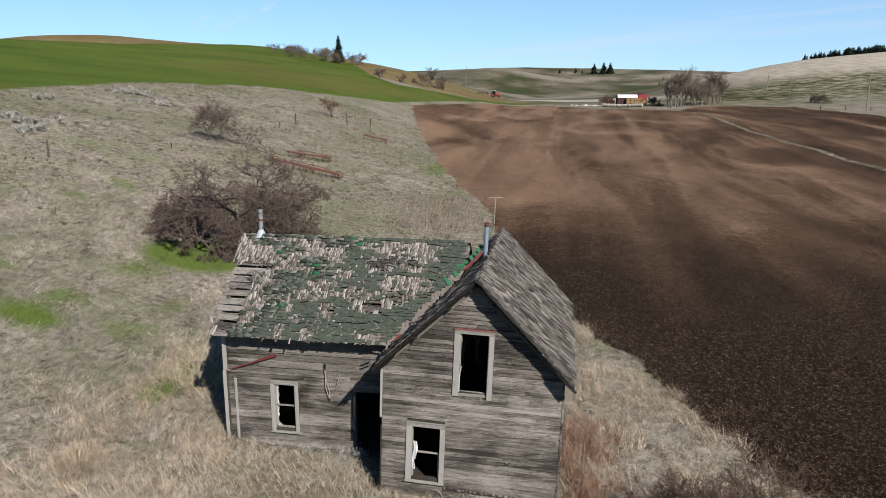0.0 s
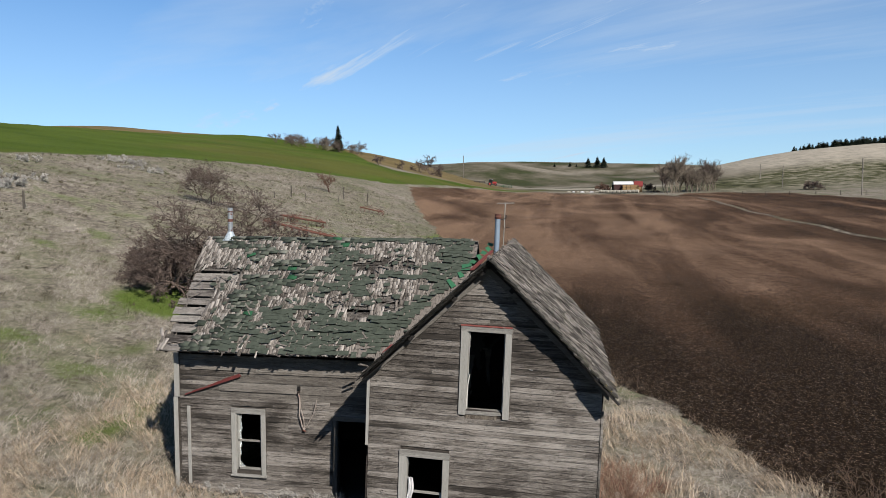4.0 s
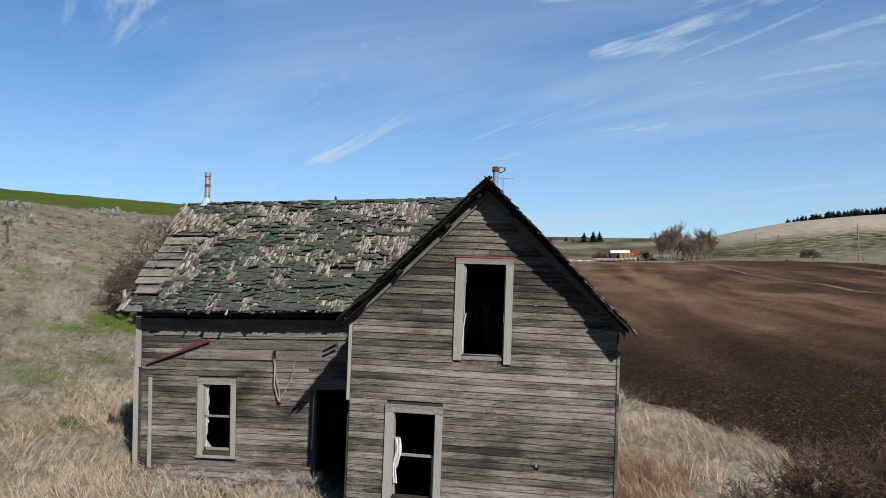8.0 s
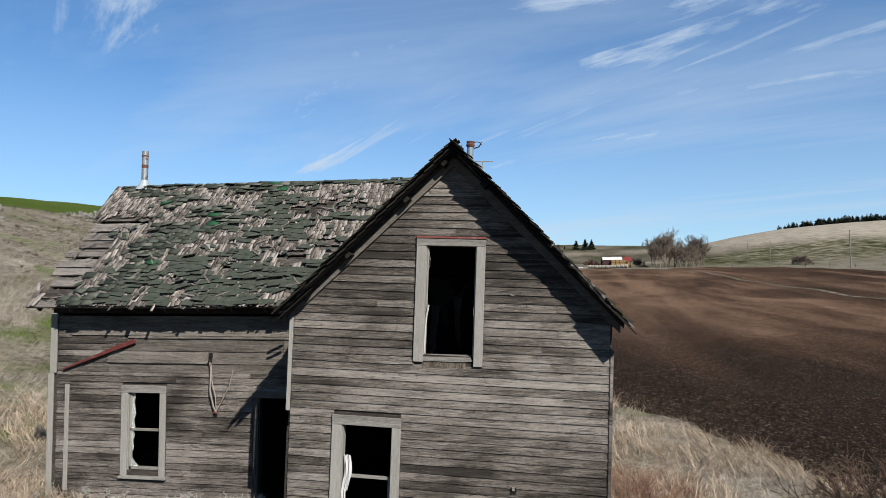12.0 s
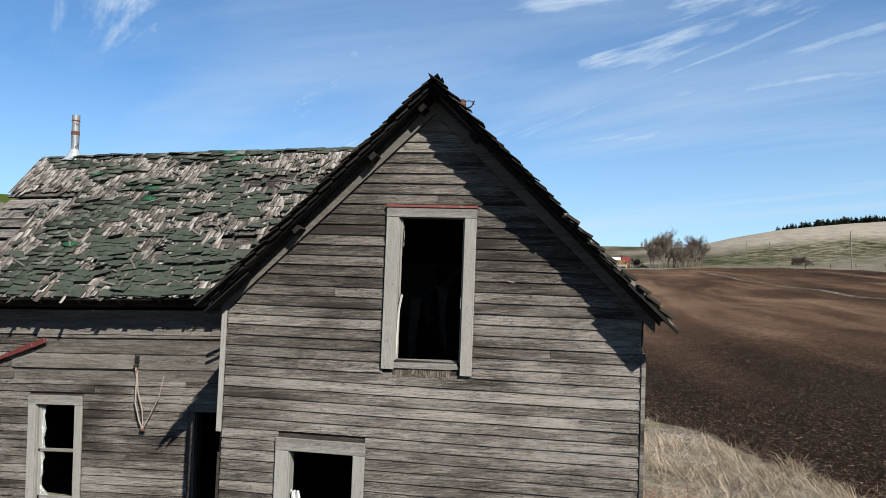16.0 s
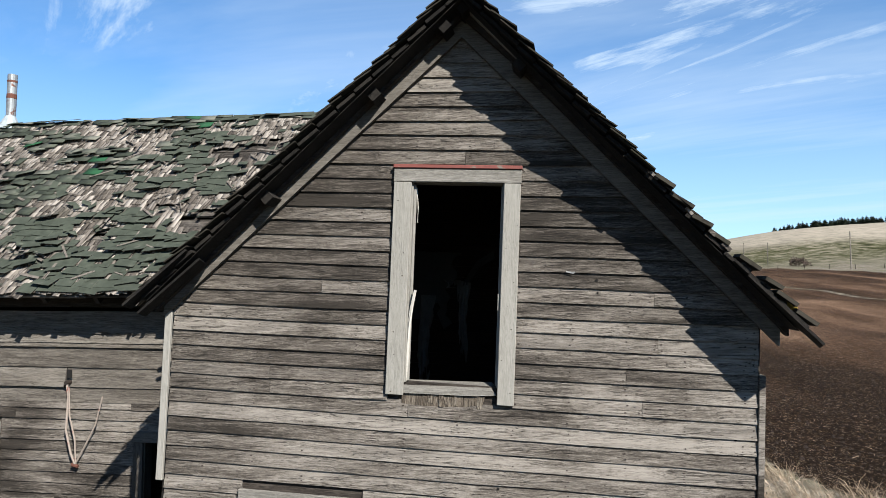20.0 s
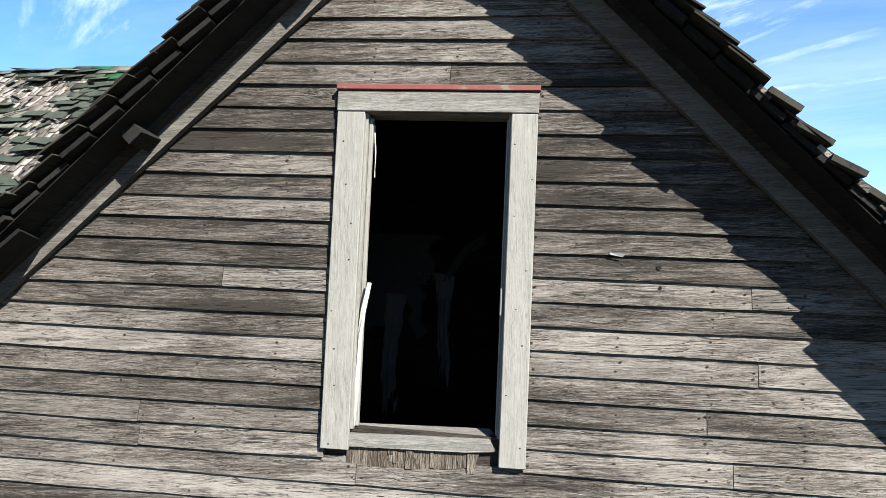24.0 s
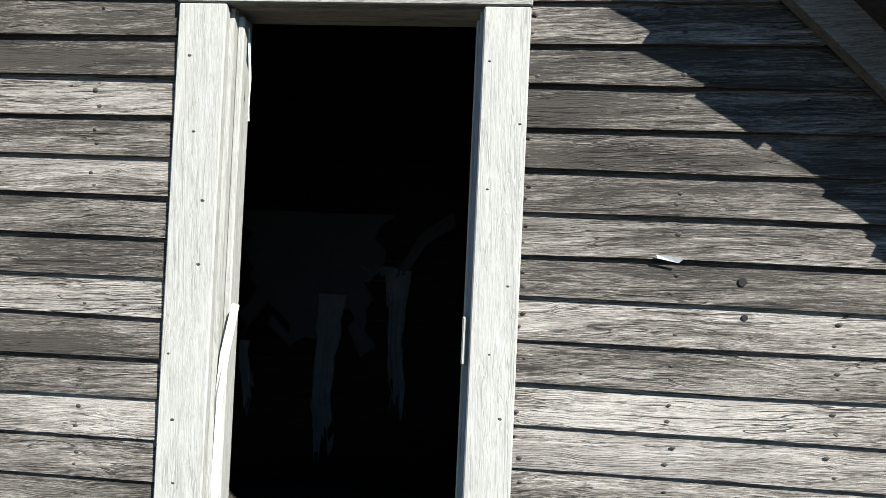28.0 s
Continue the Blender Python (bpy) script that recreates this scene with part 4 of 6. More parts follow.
# small marks of the gable: vent hole and knot holes, their dark depth only black colour; a chip of paint
bm = bmesh.new()
box(bm, (3.275, -0.018, 1.06), (3.35, -0.012, 1.14))
vent = hpart("vent", bm, BLACK, front_wall, "small vent hole drawn as a black patch")
bar("vent_flap", (3.29, -0.03, 1.10), (3.325, -0.019, 1.15), TRIM_H, vent, soft=0)
for x, z, r in ((3.41, 3.686, 0.011), (3.42, 3.594, 0.008), (4.40, 2.60, 0.014), (2.74, 2.12, 0.010)):
    bm = bmesh.new()
    yf = face_y(z)
    tube(bm, ((x, yf + 0.012, z), (x, yf - 0.007, z)), r, 10)
    hpart("knot_hole", bm, BLACK, front_wall)
bm = bmesh.new()
slab(bm, ((3.19, -0.010, 3.738), (3.245, -0.010, 3.728), (3.255, -0.020, 3.742), (3.185, -0.013, 3.748)), (0, -0.003, 0))
hpart("paint_chip", bm, CLOTH, front_wall, "curled chip of white paint")
bm = bmesh.new()
for x, y, z, main in NAILS:
    c = Vector((x, y, z))
    if main:
        c = SETTLE @ c
    # wider than a real head, to take in the dark streak beside it
    r = rnd.uniform(0.0030, 0.0048)
    v = [bm.verts.new(c + Vector((1.9 * r * math.cos(k * 1.2566), -0.004, r * 1.3 * math.sin(k * 1.2566)))) for k in range(5)]
    t = bm.verts.new(c + Vector((0, -0.006, 0)))
    for k in range(5):
        bm.faces.new((v[k], v[(k + 1) % 5], t))
tagged(hpart("nail_head", bm, IRON, None, main=False), kind="stuff")


# ---------------------------------------------------------------- eaves of the gable
def rake_slab(name, side, y0, y1, top, height, x_end, mat, label=""):
    """A board along the gable's slope; top(x) its upper line."""
    bm = bmesh.new()
    xs = [RIDGE_X - 0.02 + side * (x_end * k / 6) for k in range(7)]
    for a, b in zip(xs, xs[1:]):
        slab(bm, ((a, y0, top(a) - height), (b, y0, top(b) - height), (b, y0, top(b)), (a, y0, top(a))), (0, y1 - y0, 0))
    bmesh.ops.remove_doubles(bm, verts=bm.verts[:], dist=0.0005)
    return hpart(name, bm, mat, front_wall, label)


for side in (-1, 1):
    rake_slab("frieze_board", side, -0.045, -0.005, lambda x: frieze_z(x) + 0.205, 0.205, 2.32, RAKE, "board under the eaves")
    rake_slab("barge_strip", side, -0.155, -0.046, lambda x: frieze_z(x) + 0.235, 0.030, 2.40, TRIM_H)
    rake_slab("soffit_filler", side, -0.10, -0.002, lambda x: roof_z(x) - 0.065, 0.07, 2.36, DARK_WOOD)


# ---------------------------------------------------------------- roofs
def slope_main(side):
    """Matrix from slope coordinates (u back from the gable, v up from the eave, w out of the roof) to the house."""
    ang = math.atan(MAIN_PITCH)
    xe = RIDGE_X + side * 2.40
    up = Vector((-side * math.cos(ang), 0, math.sin(ang)))
    out = Vector((side * math.sin(ang), 0, math.cos(ang)))
    m = Matrix.Identity(4)
    for i, a in enumerate((Vector((0, 1, 0)), up, out)):
        m[0][i], m[1][i], m[2][i] = a
    m.translation = (xe, 0, roof_z(xe))
    return m


SLOPE_LEN = 2.40 / math.cos(math.atan(MAIN_PITCH))
W_ANG = math.atan(W_PITCH)
W_LEN = (W_RIDGE_Y - W_EAVE_Y) / math.cos(W_ANG)
WING_M = Matrix.Identity(4)
for i, a in enumerate((Vector((1, 0, 0)), Vector((0, math.cos(W_ANG), math.sin(W_ANG))), Vector((0, -math.sin(W_ANG), math.cos(W_ANG))))):
    WING_M[0][i], WING_M[1][i], WING_M[2][i] = a
WING_M.translation = (0, W_EAVE_Y, W_EAVE_Z)


def plate(u, v, w, width, length, thick, turn=0.0, lift=0.0, skew=0.0, ragged=0.0):
    """Corner points of a thin plate on a slope: lower edge at v, running up; lift raises the lower edge."""
    c, s = math.cos(turn), math.sin(turn)
    pts = []
    for a, b in ((-0.5, 0), (0.5, 0), (0.5, 1), (-0.5, 1)):
        du, dv = a * width + skew * b, b * length
        if b == 0 and ragged:
            dv += rnd.uniform(-ragged, ragged)
        pts.append((u + c * du - s * dv, v + s * du + c * dv, w + (lift if b == 0 else 0.0)))
    return pts, thick


def plates_mesh(name, plates, m, mat):
    """All plates as one mesh of closed boxes."""
    faces = ((3, 2, 1, 0), (4, 5, 6, 7), (0, 1, 5, 4), (1, 2, 6, 5), (2, 3, 7, 6), (3, 0, 4, 7))
    out = []
    m3 = np.array(m)
    for pts, t in plates:
        p = [(*q, 1) for q in pts] + [(q[0], q[1], q[2] + t, 1) for q in pts]
        p = (m3 @ np.array(p).T).T[:, :3]
        for f in faces:
            out.append(p[list(f)])
    return array_mesh(name, np.concatenate(out), 4, mat)


def weld(me):
    bm = bmesh.new()
    bm.from_mesh(me)
    bmesh.ops.remove_doubles(bm, verts=bm.verts[:], dist=0.00005)
    bm.to_mesh(me)
    bm.free()
    return me


def lay(name, plates, m, mat, parent, near, limit=250):
    """The plates nearest the walk as parts, the rest joined."""
    plates = sorted(plates, key=lambda p: near(p[0][0]))
    for pl in plates[:limit]:
        ob = new(name, plates_mesh(name, [pl], m, mat))
        ob.parent = parent
    if plates[limit:]:
        ob = new(name + "_cover", weld(plates_mesh(name + "_cover", plates[limit:], m, mat)))
        ob.parent = parent
        tagged(ob, kind="stuff")


wing_roof = hpart("wing_roof", bmesh.new(), SHEATH, None, "wing roof with torn green asphalt over bare cedar shingles", main=False)
main_roof = hpart("main_roof", bmesh.new(), SHADED_SHEATH_Y, None, "steep roof of loose grey cedar shingles with gaps")

# wing: spaced sheathing boards
v = 0.02
while v < W_LEN - 0.1:
    wdt = rnd.uniform(0.17, 0.24)
    bm = bmesh.new()
    x0 = -5.12 + rnd.uniform(-0.10, 0.10)
    cut = rnd.uniform(-2.2, -0.4)
    meet = RIDGE_X - (RIDGE_Z - wing_z(W_EAVE_Y + v * math.cos(W_ANG))) / MAIN_PITCH - 0.06
    for a, b in ((x0, cut), (cut + 0.006, min(1.9, meet))):
        wob = rnd.uniform(-0.02, 0.02)
        bb = bmesh.new()
        box(bb, (a, v + wob, -0.055), (b, v + wdt + wob, -0.030))
        bb.transform(WING_M)
        hpart("sheathing_board", bb, SHEATH, wing_roof, main=False)
    v += wdt + (rnd.uniform(0.035, 0.09) if 0.8 < v < 2.4 else rnd.uniform(0.03, 0.06))
for x in (-5.0, -4.4, -3.8, -3.2, -2.6, -2.0, -1.4, -0.8, -0.2, 0.4, 1.0):
    bb = bmesh.new()
    foot = max(0.03, (W_RIDGE_Y - (W_RIDGE_Z - roof_z(x)) / W_PITCH - W_EAVE_Y) / math.cos(W_ANG) + 0.1)
    box(bb, (x - 0.025, foot, -0.16), (x + 0.025, W_LEN, -0.058))
    bb.transform(WING_M)
    hpart("rafter", bb, DARK_WOOD_Y, wing_roof, main=False)
bm = bmesh.new()
ye = 2 * W_RIDGE_Y - W_EAVE_Y
slab(bm, ((-5.12, ye, wing_z(ye) - 0.03), (1.9, ye, wing_z(ye) - 0.03), (1.9, W_RIDGE_Y, W_RIDGE_Z - 0.03), (-5.12, W_RIDGE_Y, W_RIDGE_Z - 0.03)), (0, 0, -0.03))
hpart("rear_slope", bm, SHEATH, wing_roof, main=False)
bm = bmesh.new()
slab(bm, ((-5.0, WY0 + 0.02, 3.36), (0.05, WY0 + 0.02, 3.36), (0.05, WY0 + 0.12, 3.42), (-5.0, WY0 + 0.12, 3.42)), (0, 0, 0.25))
hpart("wall_plate", bm, DARK_WOOD, wing_roof, main=False)


def inside(x, v, spots):
    """How deep a place on the slope lies in the nearest of some oval patches."""
    best = -9.0
    for cx, cv, rx, rv in spots:
        best = max(best, 1 - ((x - cx) / rx) ** 2 - ((v - cv) / rv) ** 2)
    return best


def grainy(x, v, size, seed):
    return noise.noise(Vector((x / size + seed, v / size * 1.6, seed * 3.1)))


BARE = ((0.35, 2.1, 0.45, 0.7), (-0.35, 3.0, 0.6, 0.25), (-4.35, 1.2, 0.55, 0.70), (-3.95, 1.95, 0.35, 0.60), (-2.9, 2.95, 0.65, 0.26), (-2.4, 1.55, 0.65, 0.30), (-1.85, 0.92, 0.26, 0.30), (-3.15, 0.25, 0.22, 0.30), (-0.55, 2.5, 0.65, 0.48), (-0.85, 1.2, 0.42, 0.40), (-0.15, 1.65, 0.5, 0.55), (-2.0, 2.75, 0.26, 0.40), (-1.6, 2.15, 0.32, 0.22), (-3.6, 3.2, 0.5, 0.16), (0.35, 2.95, 0.45, 0.36), (-4.5, 2.75, 0.85, 0.40), (-2.35, 0.2, 0.18, 0.16), (-0.65, 0.18, 0.4, 0.10), (-3.05, 1.0, 0.14, 0.28), (-1.35, 1.5, 0.18, 0.26), (-4.3, 0.35, 0.32, 0.2), (0.75, 2.9, 0.3, 0.45), (-1.0, 3.1, 0.35, 0.18), (-3.3, 2.35, 0.2, 0.3), (-2.75, 2.2, 0.3, 0.12))
GONE = ((-0.35, 2.62, 0.34, 0.12), (-0.1, 1.55, 0.3, 0.12), (-0.72, 2.50, 0.36, 0.13), (-0.62, 1.12, 0.36, 0.16), (-4.55, 2.22, 0.95, 0.18), (-1.75, 0.85, 0.16, 0.10), (-4.85, 1.2, 0.55, 1.2), (-2.7, 0.62, 0.28, 0.05), (-1.2, 1.35, 0.3, 0.05), (0.05, 1.3, 0.2, 0.1), (0.25, 2.6, 0.3, 0.06))

WIDE_GONE = [(a, b, c, d + 0.13) for a, b, c, d in GONE]
cedar, tabs = [], []
v = 0.0
while v < W_LEN - 0.02:
    x = -5.16
    while x < 1.75:
        wd = rnd.uniform(0.035, 0.09)
        y_here = W_EAVE_Y + v * math.cos(W_ANG)
        valley = RIDGE_X - (RIDGE_Z - wing_z(y_here)) / MAIN_PITCH + 0.1
        hole = inside(x, v + 0.11, WIDE_GONE) + grainy(x, v, 0.3, 2.0) * 0.5
        if x < valley and hole < 0.1 and rnd.random() < 0.965 and not (v > 0.1 and x < -4.75 and rnd.random() < 0.55 and v < 2.0):
            slip = rnd.gauss(0, 0.012) - (rnd.uniform(0.05, 0.14) if rnd.random() < 0.06 else 0)
            cedar.append(plate(x + wd / 2, v + slip, -0.012 + rnd.uniform(0, 0.004), wd * rnd.uniform(0.9, 1.0), min(0.33, W_LEN + 0.01 - v), 0.008, rnd.gauss(0, 0.09) + (rnd.uniform(-0.6, 0.6) if rnd.random() < 0.08 else 0), 0.012 + rnd.random() * 0.014, ragged=0.02))
        x += wd
    v += 0.105
v, course = 0.0, 0
while v < W_LEN - 0.05:
    x = -4.9 + (course % 2) * 0.115 + rnd.uniform(-0.03, 0.03)
    while x < 1.75:
        y_here = W_EAVE_Y + v * math.cos(W_ANG)
        valley = RIDGE_X - (RIDGE_Z - wing_z(y_here)) / MAIN_PITCH + 0.06
        bare = inside(x, v, BARE) * 0.8 + grainy(x * 0.34, v * 1.6, 0.26, 5.0) * 1.35 + grainy(x * 0.22, v * 1.5, 0.10, 9.0) * 0.70 - 0.02
        edge_left = -4.75 + 0.25 * math.sin(v * 5) + (0.4 if 0.4 < v < 2.2 else 0.0)
        if edge_left < x < valley - 0.15 and bare < 0.02 and inside(x, v + 0.04, WIDE_GONE) < 0.1:
            loose = v < W_LEN - 0.3 and rnd.random() < 0.06 + 0.22 * (bare > -0.2)
            wd = 0.228 * rnd.uniform(0.4, 1.0) if rnd.random() < 0.22 else 0.231
            tabs.append(plate(x, v + rnd.gauss(0, 0.013), 0.020 + rnd.uniform(0, 0.004), wd, min(0.14, W_LEN - v), 0.004, rnd.gauss(0, 0.045) + (rnd.uniform(-0.35, 0.35) if loose else 0), 0.010 + 0.09 * max(0.0, grainy(x * 0.45, v * 1.8, 0.26, 21.0)) + (rnd.uniform(0.01, 0.05) if loose else rnd.uniform(0, 0.004)), ragged=0.032))
        x += 0.232
    v += 0.099
    course += 1


def on_house(m, main):
    return (SET @ SETTLE if main else SET) @ m


lay("cedar_shingle", cedar, on_house(WING_M, False), CEDAR_BARE, wing_roof, lambda p: -p[0] + p[1] * 0.8, 280)
lay("asphalt_shingle", tabs, on_house(WING_M, False), ASPHALT, wing_roof, lambda p: -p[0] + p[1] * 0.8, 290)
# torn scraps of asphalt and split cedar lying loose
scraps = [plate(rnd.uniform(-4.5, 0.6), rnd.uniform(0.1, W_LEN - 0.3), 0.030, rnd.uniform(0.05, 0.16), rnd.uniform(0.04, 0.11), 0.004, rnd.uniform(-1.5, 1.5), rnd.uniform(0.0, 0.04), skew=rnd.uniform(-0.04, 0.04), ragged=0.03) for _ in range(170)]
lay("asphalt_scrap", scraps, on_house(WING_M, False), ASPHALT, wing_roof, lambda p: -p[0], 170)
splits = [plate(rnd.uniform(-4.9, 0.4), rnd.uniform(0.1, W_LEN - 0.3), 0.034, rnd.uniform(0.012, 0.035), rnd.uniform(0.12, 0.32), 0.006, rnd.uniform(-1.3, 1.3), rnd.uniform(0.0, 0.03)) for _ in range(80)]
lay("cedar_split", splits, on_house(WING_M, False), CEDAR_BARE, wing_roof, lambda p: -p[0], 80)
# bright green remnants and a red board along the valley
GREEN_TAB = flat("bright_green_shingle", (0.022, 0.125, 0.06), 0.9, 0, 0.3, 12)
strip = []
for k in range(11):
    v = 1.9 + 0.13 * k
    x = RIDGE_X - (RIDGE_Z - wing_z(W_EAVE_Y + v * math.cos(W_ANG))) / MAIN_PITCH - 0.10
    if v < W_LEN - 0.1 and (k > 3 or k % 2):
        strip.append(plate(x + rnd.uniform(-0.05, 0.03), v, 0.034, rnd.uniform(0.10, 0.27), rnd.uniform(0.08, 0.16), 0.005, rnd.uniform(-1.0, 0.3), rnd.uniform(0.0, 0.03), ragged=0.04))
lay("green_shingle", strip, on_house(WING_M, False), GREEN_TAB, wing_roof, lambda p: p[0], 40)
for va, vb in ((2.45, 3.05), (0.12, 0.32)):
    ends = [WING_M @ Vector((RIDGE_X - (RIDGE_Z - wing_z(W_EAVE_Y + q * math.cos(W_ANG))) / MAIN_PITCH + 0.0, q, 0.05)) for q in (va, vb)]
    bm = bmesh.new()
    slab(bm, (ends[0], ends[1], ends[1] + Vector((0.10, 0, 0.01)), ends[0] + Vector((0.10, 0, 0.01))), (0, 0, 0.02))
    hpart("valley_board", bm, RED_PAINT, wing_roof, "dark red board along the roof valley", main=False)
# ridge caps
caps = [plate(x + rnd.uniform(-0.02, 0.02), W_LEN - 0.12, 0.010, 0.30, 0.12, 0.006, rnd.gauss(0, 0.05), 0.0) for x in np.arange(-4.7, 1.5, 0.29) if rnd.random() < 0.7]
lay("ridge_shingle", caps, on_house(WING_M, False), ASPHALT, wing_roof, lambda p: 0, 60)

# unseen dark sheet, added under the wing roof to keep light out
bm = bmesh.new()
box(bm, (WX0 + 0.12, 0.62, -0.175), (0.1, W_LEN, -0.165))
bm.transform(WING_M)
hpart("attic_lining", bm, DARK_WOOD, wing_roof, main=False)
# the same added light stop below each main slope
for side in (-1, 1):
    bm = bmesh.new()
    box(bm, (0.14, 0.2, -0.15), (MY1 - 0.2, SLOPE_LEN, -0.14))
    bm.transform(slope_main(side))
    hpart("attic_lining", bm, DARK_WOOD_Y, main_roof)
# main block: spaced sheathing boards that jut past the gable, cedar above; thick mossy shingle ends over each board's end
for side in (-1, 1):
    M = slope_main(side)
    cover, verge = [], []
    v = 0.02
    while v < SLOPE_LEN - 0.06:
        wdt = min(rnd.uniform(0.15, 0.19), SLOPE_LEN - 0.01 - v)
        tip = ROOF_Y0 + rnd.uniform(-0.025, 0.03)
        bb = bmesh.new()
        bare_end = side > 0 and v < 1.35
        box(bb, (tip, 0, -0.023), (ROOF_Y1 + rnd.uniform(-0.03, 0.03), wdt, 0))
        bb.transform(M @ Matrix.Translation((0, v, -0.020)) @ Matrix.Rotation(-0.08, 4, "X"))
        hpart("sheathing_board", bb, SHADED_SHEATH_Y, main_roof)
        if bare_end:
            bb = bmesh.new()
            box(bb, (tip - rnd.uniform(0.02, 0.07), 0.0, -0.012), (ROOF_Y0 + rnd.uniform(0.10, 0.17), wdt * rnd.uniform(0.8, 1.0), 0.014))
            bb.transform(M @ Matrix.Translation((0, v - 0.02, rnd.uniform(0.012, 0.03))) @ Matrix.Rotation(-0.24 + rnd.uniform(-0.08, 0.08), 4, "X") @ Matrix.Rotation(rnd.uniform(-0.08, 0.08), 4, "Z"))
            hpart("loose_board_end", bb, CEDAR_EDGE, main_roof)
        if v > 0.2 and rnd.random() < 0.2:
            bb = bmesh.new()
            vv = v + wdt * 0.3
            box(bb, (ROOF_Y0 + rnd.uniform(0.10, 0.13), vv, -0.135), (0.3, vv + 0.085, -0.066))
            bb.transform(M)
            hpart("lookout", bb, SHADED_SHEATH_Y, main_roof)
        for layer in range(2):
            u = tip - (rnd.uniform(-0.04, 0.02) if bare_end and layer else rnd.uniform(0.045, 0.07))
            while u < ROOF_Y0 + 0.16:
                wd = rnd.uniform(0.09, 0.19)
                if rnd.random() < (1.0 if not bare_end else 0.15):
                    verge.append(plate(u + wd / 2, v - 0.030 + 0.10 * layer + rnd.gauss(0, 0.012), -0.016 + 0.004 * layer, wd * rnd.uniform(0.9, 0.98), min(0.22, SLOPE_LEN + 0.01 - v), rnd.uniform(0.006, 0.010), rnd.gauss(0, 0.05), 0.020 + rnd.random() * 0.026, ragged=0.018))
                u += wd
        v += wdt + rnd.uniform(0.010, 0.022)
    # added sheet, no real layer: stops sun leaking between the boards
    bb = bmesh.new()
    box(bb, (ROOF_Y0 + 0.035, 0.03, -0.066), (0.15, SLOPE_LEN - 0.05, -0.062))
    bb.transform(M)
    hpart("tar_paper", bb, SHADED_SHEATH_Y, main_roof)
    v = -0.05
    while v < SLOPE_LEN - 0.03:
        u = ROOF_Y0 + 0.12
        while u < ROOF_Y1:
            wd = rnd.uniform(0.035, 0.085)
            bared = side > 0 and v < 1.5 and u < ROOF_Y0 + 0.20 + 0.1 * grainy(v, 0.3, 0.2, 3.0)
            slot = u > 0.3 and v < 2.3 and grainy(u * 2.4, v * 0.30, 0.22, 31.0 + side) > 0.20
            if not bared and not slot and rnd.random() > (0.04 if u < 0.3 else 0.10):
                cover.append(plate(u + wd / 2, v + rnd.gauss(0, 0.03), -0.020 + rnd.uniform(0, 0.006), wd * rnd.uniform(0.60, 0.92), min(rnd.uniform(0.30, 0.44), SLOPE_LEN + 0.01 - v), 0.016, rnd.gauss(0, 0.035) + (rnd.uniform(-0.3, 0.3) if rnd.random() < 0.05 else 0), 0.014 + 0.035 * rnd.random() ** 2, ragged=0.04))
            u += wd
        v += 0.175
    lay("cedar_shingle", cover, on_house(M, True), CEDAR_GREY, main_roof, lambda p: p[0], 115)
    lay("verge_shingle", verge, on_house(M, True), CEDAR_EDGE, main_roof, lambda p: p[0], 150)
    # weathered board ends bared along the rake, in the paler unshaded board colour
    for k in range(9 if side > 0 else 0):
        vv = 0.05 + 0.165 * k + rnd.uniform(-0.03, 0.03)
        bb = bmesh.new()
        box(bb, (ROOF_Y0 + rnd.uniform(0.0, 0.03), vv, -0.024), (ROOF_Y0 + 0.24, vv + rnd.uniform(0.05, 0.09), -0.008 + rnd.uniform(0, 0.012)))
        bb.transform(M)
        hpart("sheathing_end", bb, SHEATH, main_roof)
    # boards of the ridge
    bb = bmesh.new()
    box(bb, (ROOF_Y0 + 0.02, SLOPE_LEN - 0.07, -0.012), (ROOF_Y1 - 0.1, SLOPE_LEN + 0.005, 0.002))
    bb.transform(M)
    hpart("ridge_board", bb, SHADED_SHEATH_Y, main_roof)
# eave corner pieces: splintered ends
for x, z, y in ((4.70, 3.42, -0.40), (4.62, 3.52, -0.36), (0.04, 3.46, -0.40), (0.1, 3.40, -0.30)):
    bb = bmesh.new()
    s = 1 if x > 2 else -1
    slab(bb, ((x - s * 0.35, y, z + 0.33), (x + s * 0.10, y - 0.05, z - 0.10), (x + s * 0.14, y + 0.12, z - 0.13), (x - s * 0.3, y + 0.2, z + 0.30)), (s * 0.012, 0, 0.012))
    hpart("splintered_board", bb, SHADED_SHEATH_Y, main_roof)
for x, y, z, k in ((-0.25, 1.0, 3.40, 0.3), (-0.15, 0.85, 3.44, 0.35)):
    bb = bmesh.new()
    box(bb, (-0.12, -0.02, -0.01), (0.12, 0.02, 0.01), Matrix.Translation((x, y, z)) @ Euler((0.3, k, 0.8 + k)).to_matrix().to_4x4())
    hpart("splintered_board", bb, SHEATH, wing_roof, main=False)

# lichen and loosened bits on the eave's end
for k in range(5):
    bb = bmesh.new()
    x = 4.60 + rnd.uniform(-0.05, 0.08)
    box(bb, (-0.02, -0.018, -0.005), (0.02, 0.018, 0.005), Matrix.Translation((x, -0.36 + rnd.uniform(-0.03, 0.04), roof_z(x) + 0.012)) @ Euler((rnd.uniform(-0.4, 0.4), 0.78 + rnd.uniform(-0.3, 0.3), rnd.uniform(0, 3))).to_matrix().to_4x4())
    hpart("lichen_tuft", bb, LICHEN, main_roof, "yellow lichen on the eave's end")

